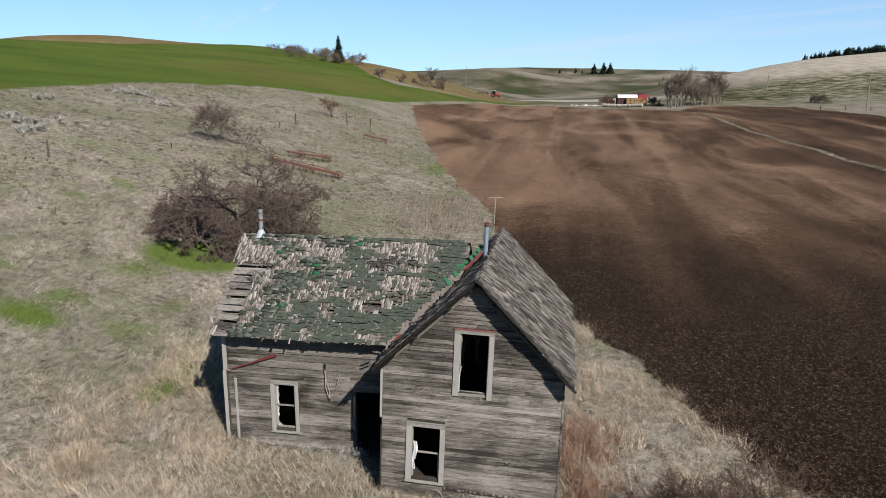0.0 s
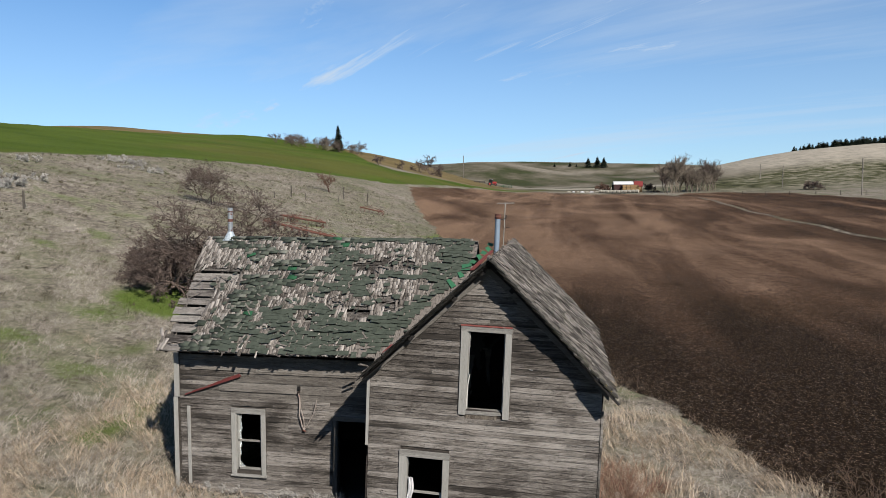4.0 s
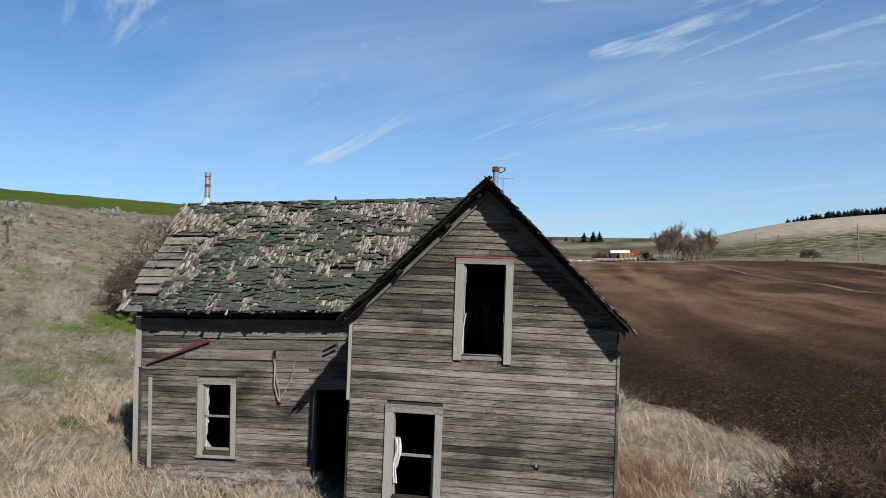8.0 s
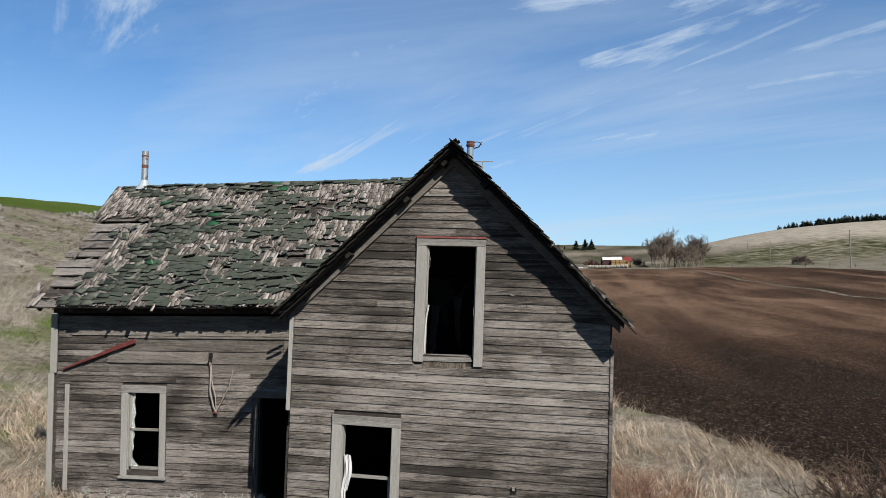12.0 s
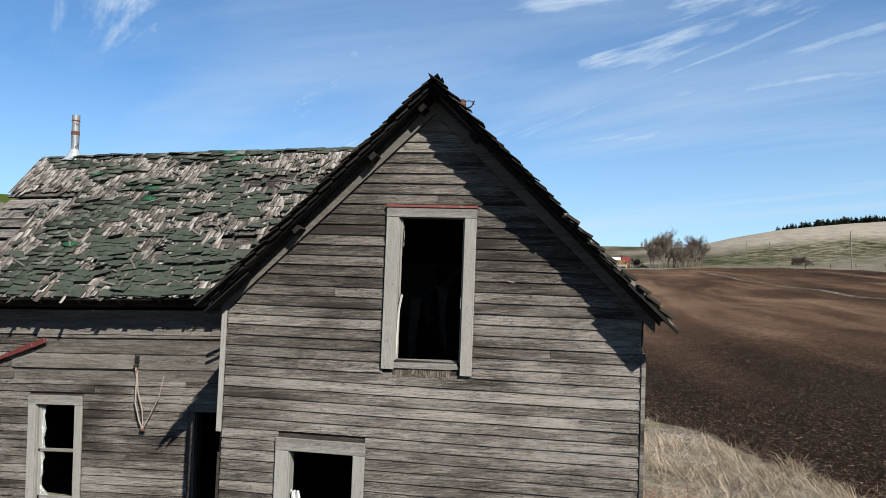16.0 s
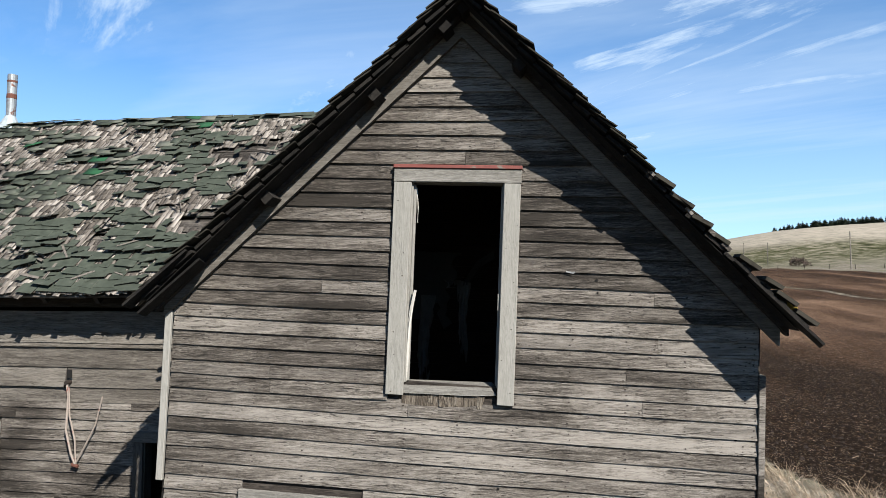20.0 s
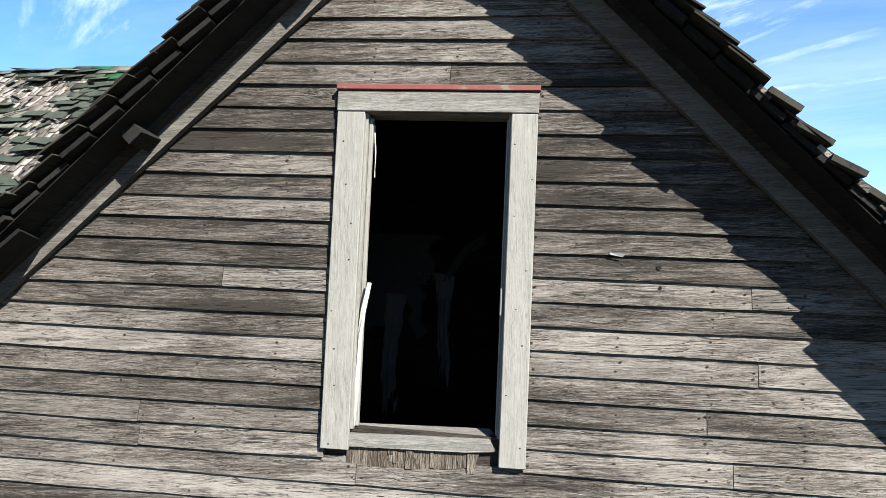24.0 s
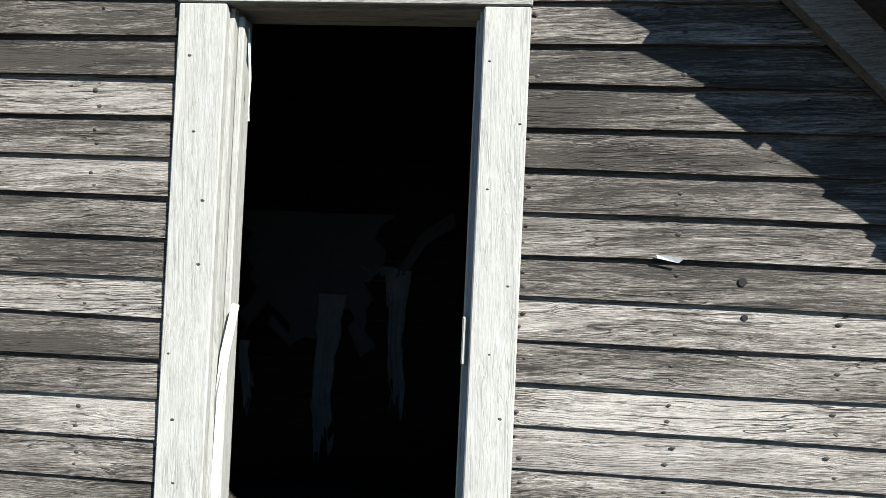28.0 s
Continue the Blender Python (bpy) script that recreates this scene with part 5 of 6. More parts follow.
# stove pipes and aerial
pipe = hpart("wing_stovepipe", bmesh.new(), GALV, None, "rusty galvanised stovepipe on the wing ridge", main=False)
bm = bmesh.new()
tube(bm, ((-4.58, 3.70, 5.80), (-4.575, 3.70, 6.30), (-4.57, 3.70, 6.70)), (0.066, 0.066, 0.066), 16, cap=False)
tube(bm, ((-4.57, 3.70, 6.70), (-4.575, 3.70, 6.30), (-4.58, 3.70, 5.80)), (0.060, 0.060, 0.060), 16, cap=False)
hpart("flue", bm, GALV, pipe, main=False)
bm = bmesh.new()
tube(bm, ((-4.574, 3.70, 6.34), (-4.574, 3.70, 6.40), (-4.574, 3.70, 6.41)), (0.0685, 0.0685, 0.066), 16)
hpart("rust_band", bm, RUST, pipe, main=False)
bm = bmesh.new()
tube(bm, ((-4.572, 3.70, 6.58), (-4.572, 3.70, 6.61)), 0.0685, 16)
hpart("rust_band", bm, RUST, pipe, main=False)
bm = bmesh.new()
tube(bm, ((-4.58, 3.68, 5.84), (-4.58, 3.69, 5.93), (-4.578, 3.70, 6.08)), (0.22, 0.14, 0.07), 12)
hpart("flashing", bm, LEAD, pipe, "pale blue-grey flashing cone", main=False)
pipe = hpart("main_stovepipe", bmesh.new(), BLUE_PIPE, None, "blue-grey stovepipe with a rusted cap on the main ridge")
bm = bmesh.new()
tube(bm, ((2.17, 3.3, 5.60), (2.17, 3.3, 6.49)), 0.062, 16)
hpart("flue", bm, BLUE_PIPE, pipe)
bm = bmesh.new()
tube(bm, ((2.17, 3.3, 6.46), (2.17, 3.3, 6.50), (2.17, 3.3, 6.53), (2.17, 3.3, 6.57), (2.17, 3.3, 6.58)), (0.07, 0.085, 0.075, 0.078, 0.04), 16)
hpart("cap", bm, RUST, pipe, "rusted pipe cap")
bm = bmesh.new()
tube(bm, [(2.24 + 0.09 * math.sin(a) + 0.05, 3.28, 6.50 + 0.06 * math.cos(a)) for a in np.linspace(-2.4, 1.6, 10)], 0.008, 5)
hpart("wire_hook", bm, IRON, pipe)
bm = bmesh.new()
tube(bm, ((2.24, 3.3, 6.44), (2.34, 3.28, 6.47), (2.38, 3.28, 6.56)), 0.012, 5)
hpart("strap", bm, IRON, pipe)
aerial = hpart("roof_aerial", bmesh.new(), GALV, None, "thin weathered aerial mast with a crossbar")
bm = bmesh.new()
tube(bm, ((2.05, 6.75, 5.60), (2.055, 6.75, 6.84)), 0.014, 7)
hpart("mast", bm, TRIM_V, aerial)
bm = bmesh.new()
tube(bm, ((1.83, 6.70, 6.81), (2.30, 6.80, 6.83)), 0.014, 6)
hpart("crossbar", bm, TRIM_H, aerial)
bm = bmesh.new()
tube(bm, ((2.055, 6.75, 6.1), (2.16, 6.65, 6.14), (2.24, 6.6, 6.12)), 0.010, 5)
hpart("crossbar", bm, IRON, aerial)

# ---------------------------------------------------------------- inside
inner = hpart("inner_wall", bmesh.new(), INNER, None, "red board partition darkened for the unlit room, with torn paper")
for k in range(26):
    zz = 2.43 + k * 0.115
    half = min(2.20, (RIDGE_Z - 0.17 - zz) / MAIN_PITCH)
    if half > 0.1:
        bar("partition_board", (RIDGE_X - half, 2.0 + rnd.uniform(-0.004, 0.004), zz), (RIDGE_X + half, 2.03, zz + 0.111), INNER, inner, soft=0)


def torn(name, x, y, top, bottom, width, seed):
    """A hanging strip of torn paper or cloth with a frayed lower end and folds."""
    r = random.Random(seed)
    bm = bmesh.new()
    cols, rows = 8, 12
    grid = []
    ends = [bottom + r.uniform(0, 0.24) for _ in range(cols + 1)]
    for j in range(rows + 1):
        line = []
        for i in range(cols + 1):
            t = j / rows
            zz = top + (ends[i] - top) * t
            w = width * (1.0 - 0.25 * math.sin(t * 2.6) + r.uniform(-0.16, 0.12) * (0 < t))
            line.append(bm.verts.new((x + (i / cols - 0.5) * w + 0.02 * math.sin(t * 4 + seed), y + 0.012 * math.sin(i * 2.1 + seed) * t, zz)))
        grid.append(line)
    for j in range(rows):
        for i in range(cols):
            if j > rows - 3 and r.random() < 0.3:
                continue
            bm.faces.new((grid[j][i], grid[j][i + 1], grid[j + 1][i + 1], grid[j + 1][i]))
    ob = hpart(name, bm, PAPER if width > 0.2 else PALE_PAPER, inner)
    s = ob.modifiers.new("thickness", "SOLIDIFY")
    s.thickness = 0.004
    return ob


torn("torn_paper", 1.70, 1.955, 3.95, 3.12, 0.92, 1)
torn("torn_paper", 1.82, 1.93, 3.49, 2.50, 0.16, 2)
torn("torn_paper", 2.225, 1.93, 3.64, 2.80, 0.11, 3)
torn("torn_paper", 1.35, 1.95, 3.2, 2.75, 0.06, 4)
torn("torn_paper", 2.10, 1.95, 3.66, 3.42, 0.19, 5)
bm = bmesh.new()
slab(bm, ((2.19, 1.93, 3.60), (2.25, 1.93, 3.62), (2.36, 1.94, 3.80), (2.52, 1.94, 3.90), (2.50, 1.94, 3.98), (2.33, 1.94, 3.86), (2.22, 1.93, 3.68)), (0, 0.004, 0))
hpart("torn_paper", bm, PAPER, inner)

# cloth caught in the lower window
bm = bmesh.new()
cols, rows = 7, 14
g = [[bm.verts.new((0.905 + (i / cols) * (0.11 - 0.05 * abs(j / rows - 0.35)) + 0.02 * math.sin(j * 0.5), 0.02 + 0.016 * math.sin(i * 1.9 + j * 0.3), 1.40 - j * 0.055 + 0.012 * math.sin(i * 2.2))) for i in range(cols + 1)] for j in range(rows + 1)]
for j in range(rows):
    for i in range(cols):
        if not (j > 8 and i > 4):
            bm.faces.new((g[j][i], g[j][i + 1], g[j + 1][i + 1], g[j + 1][i]))
bm.transform(SETTLE)
rag = part("cloth_rag", bm, CLOTH)
tagged(rag, "torn white cloth rag caught in a window jamb", "rag")
s = rag.modifiers.new("thickness", "SOLIDIFY")
s.thickness = 0.004


# ---------------------------------------------------------------- plants
def plant_wood(name, dark, light):
    n = Nodes(name, 0.9, spec=0.2)
    v = n.where()
    f = n.op("ADD", n.op("MULTIPLY", n.island(), 0.5), n.op("MULTIPLY", n.noise(v, 6.0, 4, 0.6), 0.5))
    return n.done(n.ramp(f, (0.25, dark), (0.75, light)))


def blade_mat(name, stops, patch=0.0, second=None):
    n = Nodes(name, 0.8, spec=0.25)
    n.b.inputs["Transmission Weight"].default_value = 0.0
    f = n.op("ADD", n.op("MULTIPLY", n.island(), 0.38), n.op("MULTIPLY", n.noise(n.place(), 0.5, 4, 0.6), 0.35))
    f = n.op("ADD", f, n.op("SUBTRACT", n.op("MULTIPLY", n.noise(n.place(), 5.0, 4, 0.6), 1.0), 0.365))
    c = n.ramp(f, *stops)
    if second:
        c = n.mix(n.step(n.noise(n.place(), 0.35, 3), patch, patch + 0.12), c, second)
    return n.done(c)


BARK = plant_wood("grey_brown_bark", (0.050, 0.036, 0.030), (0.205, 0.160, 0.138))
PALE_BARK = plant_wood("pale_grove_bark", (0.10, 0.082, 0.064), (0.28, 0.24, 0.195))
SHRUB_TWIG = plant_wood("dark_shrub_twigs", (0.045, 0.031, 0.022), (0.16, 0.108, 0.076))
RED_TWIG = plant_wood("reddish_twigs", (0.07, 0.034, 0.024), (0.19, 0.105, 0.075))
SAGE = plant_wood("silver_sage", (0.30, 0.30, 0.28), (0.66, 0.66, 0.63))
PINE = plant_wood("dark_needles", (0.008, 0.016, 0.008), (0.032, 0.048, 0.024))
STRAW = blade_mat("dry_straw", ((0.2, (0.11, 0.076, 0.046)), (0.5, (0.43, 0.345, 0.25)), (0.8, (0.76, 0.66, 0.53))))
STRAW_GREY = blade_mat("matted_straw", ((0.2, (0.11, 0.096, 0.075)), (0.5, (0.385, 0.355, 0.305)), (0.8, (0.74, 0.69, 0.62))), 0.60, (0.115, 0.125, 0.045))
STRAW_HILL = blade_mat("hillside_straw", ((0.2, (0.075, 0.064, 0.047)), (0.5, (0.27, 0.249, 0.205)), (0.8, (0.58, 0.53, 0.475))), 0.48, (0.115, 0.125, 0.055))
STRAW_RED = blade_mat("rusty_straw", ((0.15, (0.10, 0.052, 0.034)), (0.5, (0.22, 0.125, 0.085)), (0.85, (0.36, 0.24, 0.17))))
GREEN_BLADE = blade_mat("new_grass", ((0.2, (0.05, 0.095, 0.012)), (0.8, (0.17, 0.27, 0.04))))


def rods(name, segs, mat, sides=3):
    """Many thin tapered twigs, (p, q, r, s) each, as one mesh."""
    P = np.array([s[0] for s in segs], dtype=float)
    Q = np.array([s[1] for s in segs], dtype=float)
    r = np.array([s[2] for s in segs])[:, None]
    s_ = np.array([s[3] for s in segs])[:, None]
    d = Q - P
    d /= np.linalg.norm(d, axis=1)[:, None] + 1e-9
    a = np.cross(d, np.where(np.abs(d[:, 2:3]) > 0.9, [[1.0, 0, 0]], [[0, 0, 1.0]]))
    a /= np.linalg.norm(a, axis=1)[:, None] + 1e-9
    b = np.cross(d, a)
    n = len(segs)
    V = np.zeros((n, 2 * sides, 3))
    for k in range(sides):
        o = a * math.cos(k * math.tau / sides) + b * math.sin(k * math.tau / sides)
        V[:, k], V[:, sides + k] = P + o * r, Q + o * s_
    base = (np.arange(n) * 2 * sides)[:, None]
    F = np.concatenate([base + np.array([[k, (k + 1) % sides, sides + (k + 1) % sides, sides + k]]) for k in range(sides)])
    me = bpy.data.meshes.new(name)
    me.vertices.add(n * 2 * sides)
    me.vertices.foreach_set("co", V.astype(np.float32).ravel())
    me.loops.add(F.size)
    me.loops.foreach_set("vertex_index", F.astype(np.int32).ravel())
    me.polygons.add(len(F))
    me.polygons.foreach_set("loop_start", np.arange(len(F), dtype=np.int32) * 4)
    me.polygons.foreach_set("loop_total", np.full(len(F), 4, dtype=np.int32))
    me.update(calc_edges=True)
    me.materials.append(mat)
    return me


def grow(r, base, way, length, radius, depth, spread, up, segs, kids=3, wiggle=0.25, shrink=0.68):
    """A limb and its branches, as segments."""
    p, d = Vector(base), Vector(way).normalized()
    steps = 3
    for i in range(steps):
        d = (d + Vector((r.gauss(0, wiggle), r.gauss(0, wiggle), r.gauss(0, wiggle) + up))).normalized()
        q = p + d * (length / steps)
        segs.append((tuple(p), tuple(q), radius * (1 - 0.25 * i / steps), radius * (1 - 0.25 * (i + 1) / steps), depth))
        if depth > 0 and i > 0:
            for _ in range(kids if i == steps - 1 else max(1, kids - 1)):
                w = (d + Vector((r.gauss(0, spread), r.gauss(0, spread), r.gauss(0, spread * 0.8)))).normalized()
                grow(r, q, w, length * shrink * r.uniform(0.7, 1.15), radius * 0.55, depth - 1, spread, up, segs, kids, wiggle, shrink)
        p = q


def bare_tree(name, x, y, height, seed, label, category="tree", stems=1, depth=4, spread=0.6, up=0.02, kids=3, mat=None, trunk=0.09, lean=0.15, twig=0.006, first=0.42, group="", sink=0.05):
    """A leafless tree or shrub: trunk and limbs as one part, twigs as another."""
    r = random.Random(seed)
    z = ground_z(x, y) - sink
    t = thing(name, (x, y, z), label, category, group)
    crown = []
    for k in range(stems):
        segs = []
        a = r.uniform(0, math.tau)
        w = Vector((math.cos(a) * lean * (3 if stems > 1 else 1), math.sin(a) * lean * (3 if stems > 1 else 1), 1))
        grow(r, (r.uniform(-0.12, 0.12) * stems, r.uniform(-0.12, 0.12) * stems, 0), w, height * first * r.uniform(0.85, 1.1), trunk * r.uniform(0.7, 1.0), depth, spread, up, segs, kids)
        heavy = [q[:4] for q in segs if q[4] >= depth - 1]
        crown += [(q[0], q[1], max(q[2], twig), max(q[3], twig)) for q in segs if q[4] < depth - 1]
        if stems > 5:
            crown += heavy
        else:
            ob = new("trunk", rods("trunk", heavy, mat or BARK, 6))
            ob.parent = t
    ob = new("crown", rods("crown", crown, mat or BARK, 3))
    ob.parent = t
    return t


def conifer(name, x, y, height, seed, label, group="", width=0.2, levels=16):
    """A conifer: straight trunk, whorls of drooping boughs made of many small sprays."""
    r = random.Random(seed)
    z = ground_z(x, y) - 0.1
    t = thing(name, (x, y, z), label, "tree", group)
    ob = new("trunk", rods("trunk", [((0, 0, 0), (0, 0, height * 0.96), height * 0.016, height * 0.003)], BARK, 6))
    ob.parent = t
    tris = []
    for k in range(levels):
        f = k / levels
        zz = height * (0.10 + 0.90 * f)
        reach = height * width * (1 - f) ** 0.8 * r.uniform(0.75, 1.15) + height * 0.01
        for _ in range(7):
            a = r.uniform(0, math.tau)
            dx, dy = math.cos(a), math.sin(a)
            ln = reach * r.uniform(0.6, 1.1)
            for s in range(5):
                q = (s + 0.5) / 5
                c = np.array((dx * ln * q, dy * ln * q, zz - ln * 0.25 * q * q + r.uniform(-0.02, 0.02) * height))
                w = ln * 0.34 * (1.15 - q)
                for _ in range(2):
                    o = np.array([[r.gauss(0, w), r.gauss(0, w), r.gauss(0, w * 0.45)] for _ in range(3)])
                    tris.append(c + o)
    ob = new("crown", array_mesh("crown", np.concatenate(tris), 3, PINE))
    ob.parent = t
    return t


def blades(xs, ys, height, width, lean, seed, flow=0.0):
    """Two-piece bent blades at the given places."""
    r = np.random.RandomState(seed)
    n = len(xs)
    z = land(xs, ys) - 0.03
    a = r.uniform(0, math.tau, n)
    b = np.where(r.rand(n) < 0.72, flow + r.normal(0, 0.6, n), a)
    h = height * r.uniform(0.55, 1.25, n)
    ln = h * lean * r.uniform(0.3, 1.5, n)
    w = width * r.uniform(0.6, 1.4, n)
    base = np.stack([xs, ys, z], -1)
    side = np.stack([np.cos(a), np.sin(a), np.zeros(n)], -1) * w[:, None]
    out = np.stack([np.cos(b), np.sin(b), np.zeros(n)], -1)
    mid = base + out * (ln * 0.35)[:, None] + np.stack([np.zeros(n), np.zeros(n), h * 0.62], -1)
    tip = base + out * ln[:, None] + np.stack([np.zeros(n), np.zeros(n), h * r.uniform(0.75, 1.0, n)], -1)
    V = np.stack([base - side, base + side, mid + side * 0.55, mid - side * 0.55], 1)
    T = np.stack([mid - side * 0.55, mid + side * 0.55, tip, tip], 1)
    return V, T


def grass(name, xs, ys, height, width, lean, seed, mat, label, flow=0.0):
    V, T = blades(np.asarray(xs), np.asarray(ys), height, width, lean, seed, flow)
    n = len(V)
    verts = np.concatenate([V, T[:, 2:3]], 1)
    me = bpy.data.meshes.new(name)
    me.vertices.add(n * 5)
    me.vertices.foreach_set("co", verts.astype(np.float32).ravel())
    b = (np.arange(n) * 5)[:, None]
    loops = np.concatenate([b + np.array([[0, 1, 2, 3]]), b + np.array([[3, 2, 4]])], 1)
    me.loops.add(loops.size)
    me.loops.foreach_set("vertex_index", loops.astype(np.int32).ravel())
    me.polygons.add(2 * n)
    st = np.stack([np.arange(n) * 7, np.arange(n) * 7 + 4], -1)
    me.polygons.foreach_set("loop_start", st.astype(np.int32).ravel())
    me.polygons.foreach_set("loop_total", np.tile([4, 3], n).astype(np.int32))
    me.update(calc_edges=True)
    me.materials.append(mat)
    return tagged(new(name, me), label, "grass", kind="stuff")


def scatter(n, x0, x1, y0, y1, seed, keep):
    r = np.random.RandomState(seed)
    x, y = r.uniform(x0, x1, n), r.uniform(y0, y1, n)
    k = keep(x, y, r.rand(n))
    return x[k], y[k]


def open_ground(x, y, margin=0.0):
    """Off the field, the house and its floor."""
    inside_main = (x > 0.0 - margin) & (x < 4.7 + margin) & (y > -0.02 - margin) & (y < 6.5)
    inside_wing = (x > -5.1 - margin) & (x < 0.2) & (y > 1.6 - margin) & (y < 5.8)
    return (side_of(x, y, FIELD_WEST) < -0.2 + 0.9 * ripple(x, y, 2.2, 8)) & ~inside_main & ~inside_wing


def lushness(x, y):
    return sum(a * bell(x, y, *p) for a, p in LUSH) + 0.25 * ripple(x, y, 1.3, 91)


def clumpy(x, y, size, seed):
    return ripple(x, y, size, seed) + 0.6 * ripple(x, y, size * 0.4, seed + 1)


def swirl(x, y, size, seed):
    """Heading in which the grass has been laid down."""
    return 0.6 + 2.4 * ripple(x, y, size, seed)


def mound(x, y, size, seed):
    """Height factor: tussocks with low gaps between."""
    return np.clip(0.85 + 0.95 * clumpy(x, y, size, seed), 0.25, 1.9)


# matted grass over the near slope, taller bunches by the walls, rusty grass by the gable's corner
x, y = scatter(230000, -26, 13, -12, 26, 21, lambda x, y, k: open_ground(x, y) & (lushness(x, y) < 0.40 + 0.9 * k) & (k < np.clip(1.15 - np.hypot(x - 0, y + 2) / 34, 0.12, 1)))
grass("matted_grass", x, y, 0.20 * mound(x, y, 0.9, 71), 0.0052, 2.2, 31, STRAW_GREY, "matted dry beige grass", swirl(x, y, 5.0, 72))
x, y = scatter(150000, -15, 13, -8, 14, 22, lambda x, y, k: open_ground(x, y) & (clumpy(x, y, 3.4, 12) + 0.9 * (np.abs(x + 7) < 2.5) + 0.8 * (x > 5) > 0.45 + 0.5 * k))
grass("tall_grass", x, y, 0.42 * mound(x, y, 1.1, 73), 0.0058, 1.5, 32, STRAW, "tall dry straw-coloured grass", 2.0 + swirl(x, y, 4.0, 74))
x, y = scatter(30000, 4.6, 8.2, -6, 5, 23, lambda x, y, k: open_ground(x, y) & (clumpy(x, y, 2.2, 15) + 1.6 * np.exp(-((x - 5.2) / 1.1) ** 2) > 0.75 + 0.7 * k))
grass("rusty_grass", x, y, 0.40 * mound(x, y, 0.8, 75), 0.007, 1.1, 33, STRAW_RED, "rust-coloured dry grass beside the wall", 1.0)
x, y = scatter(9000, -6, 5, -1.4, 1.5, 24, lambda x, y, k: open_ground(x, y) & (k < 0.8))
grass("wall_grass", x, y, 0.34, 0.006, 0.8, 34, STRAW, "dry grass at the foot of the walls", 4.0)


def tufts(x, y, each, radius, seed):
    """Spread each place into a small bunch."""
    r = np.random.RandomState(seed)
    big = np.repeat(r.uniform(0.4, 1.3, len(x)), each)
    x, y = np.repeat(x, each), np.repeat(y, each)
    return x + r.normal(0, radius, len(x)) * big, y + r.normal(0, radius, len(y)) * big


x, y = scatter(16000, -75, 2, 20, 140, 25, lambda x, y, k: open_ground(x, y) & (lushness(x, y) < 0.45) & (side_of(x, y, GREEN_SOUTH) > 0.5) & (k < np.clip(1.3 - np.hypot(x, y + 12) / 130, 0.2, 1)) & (clumpy(x, y, 9, 18) > -0.6 + 0.7 * k))
x, y = tufts(x, y, 16, 0.19, 51)
grass("hillside_grass", x, y, 0.22 * mound(x, y, 2.2, 76), 0.017, 1.3, 35, STRAW_HILL, "pale dry bunches of grass on the slope", 0.4)
x, y = scatter(7000, -28, 6, -4, 26, 55, lambda x, y, k: open_ground(x, y, 0.3) & (lushness(x, y) < 0.55) & (clumpy(x, y, 5, 19) > -0.5 + 0.8 * k))
x, y = tufts(x, y, 24, 0.15, 52)
grass("bunch_grass", x, y, 0.27, 0.0062, 1.6, 38, STRAW_GREY, "pale dry bunches of grass round the house", swirl(x, y, 5.0, 72))
x, y = scatter(70000, -28, -7, -3, 27, 26, lambda x, y, k: open_ground(x, y) & (lushness(x, y) > 0.38 + 0.9 * k))
grass("green_grass", x, y, 0.16, 0.010, 1.0, 36, GREEN_BLADE, "fresh green grass under the bare trees", 0.0)
x, y = scatter(2600, -60, 2, 12, 110, 56, lambda x, y, k: open_ground(x, y) & (side_of(x, y, GREEN_SOUTH) > 0.5))
x, y = tufts(x, y, 14, 0.16, 57)
grass("dark_tufts", x, y, 0.22, 0.016, 0.8, 39, blade_mat("dark_weeds", ((0.2, (0.035, 0.03, 0.016)), (0.8, (0.12, 0.105, 0.055)))), "dark olive weeds among the dry grass", 0.2)
x, y = scatter(34000, 2, 22, -14, 22, 58, lambda x, y, k: np.abs(side_of(x, y, FIELD_WEST) - 0.2 + 0.5 * ripple(x, y, 2.2, 8)) < 0.15 + 1.1 * k * k)
grass("edge_stubble", x, y, 0.19, 0.006, 1.2, 40, blade_mat("brown_stubble", ((0.15, (0.045, 0.028, 0.018)), (0.5, (0.16, 0.115, 0.078)), (0.85, (0.36, 0.29, 0.21)))), "broken brown stubble along the field edge", 1.3)
# weeds behind the house
x, y = scatter(3600, -9.5, -0.5, 29, 47, 27, lambda x, y, k: open_ground(x, y) & (bell(x, y, -4.8, 37.5, 4.2, 8.5) > 0.3 + 0.4 * k))
grass("tall_weeds", x, y, 0.75, 0.014, 0.6, 37, plant_wood("weed_stalks", (0.13, 0.105, 0.085), (0.36, 0.31, 0.265)), "tall grey-brown dead weeds", 0.0)
# one big bunchgrass
r = np.random.RandomState(5)
a, q = r.uniform(0, math.tau, 1400), np.abs(r.normal(0, 0.25, 1400))
x, y = -7.8 + q * np.cos(a), -1.1 + q * np.sin(a)
V, T = blades(x, y, 0.75, 0.006, 0.1, 41)
fan = np.stack([np.cos(a), np.sin(a), np.zeros(1400)], -1) * (r.uniform(0.15, 0.75, 1400))[:, None]
V[:, 2:] += fan[:, None] * 0.45
T[:, :2] += fan[:, None] * 0.45
T[:, 2:] += fan[:, None] - np.array([0, 0, 1.0]) * (np.linalg.norm(fan, axis=1) * 0.35)[:, None, None]
me = array_mesh("bunchgrass", np.concatenate([V, T]).reshape(-1, 3), 4, STRAW)
tagged(new("bunchgrass", me), "large pale bunchgrass with spreading blades", "grass", kind="stuff")

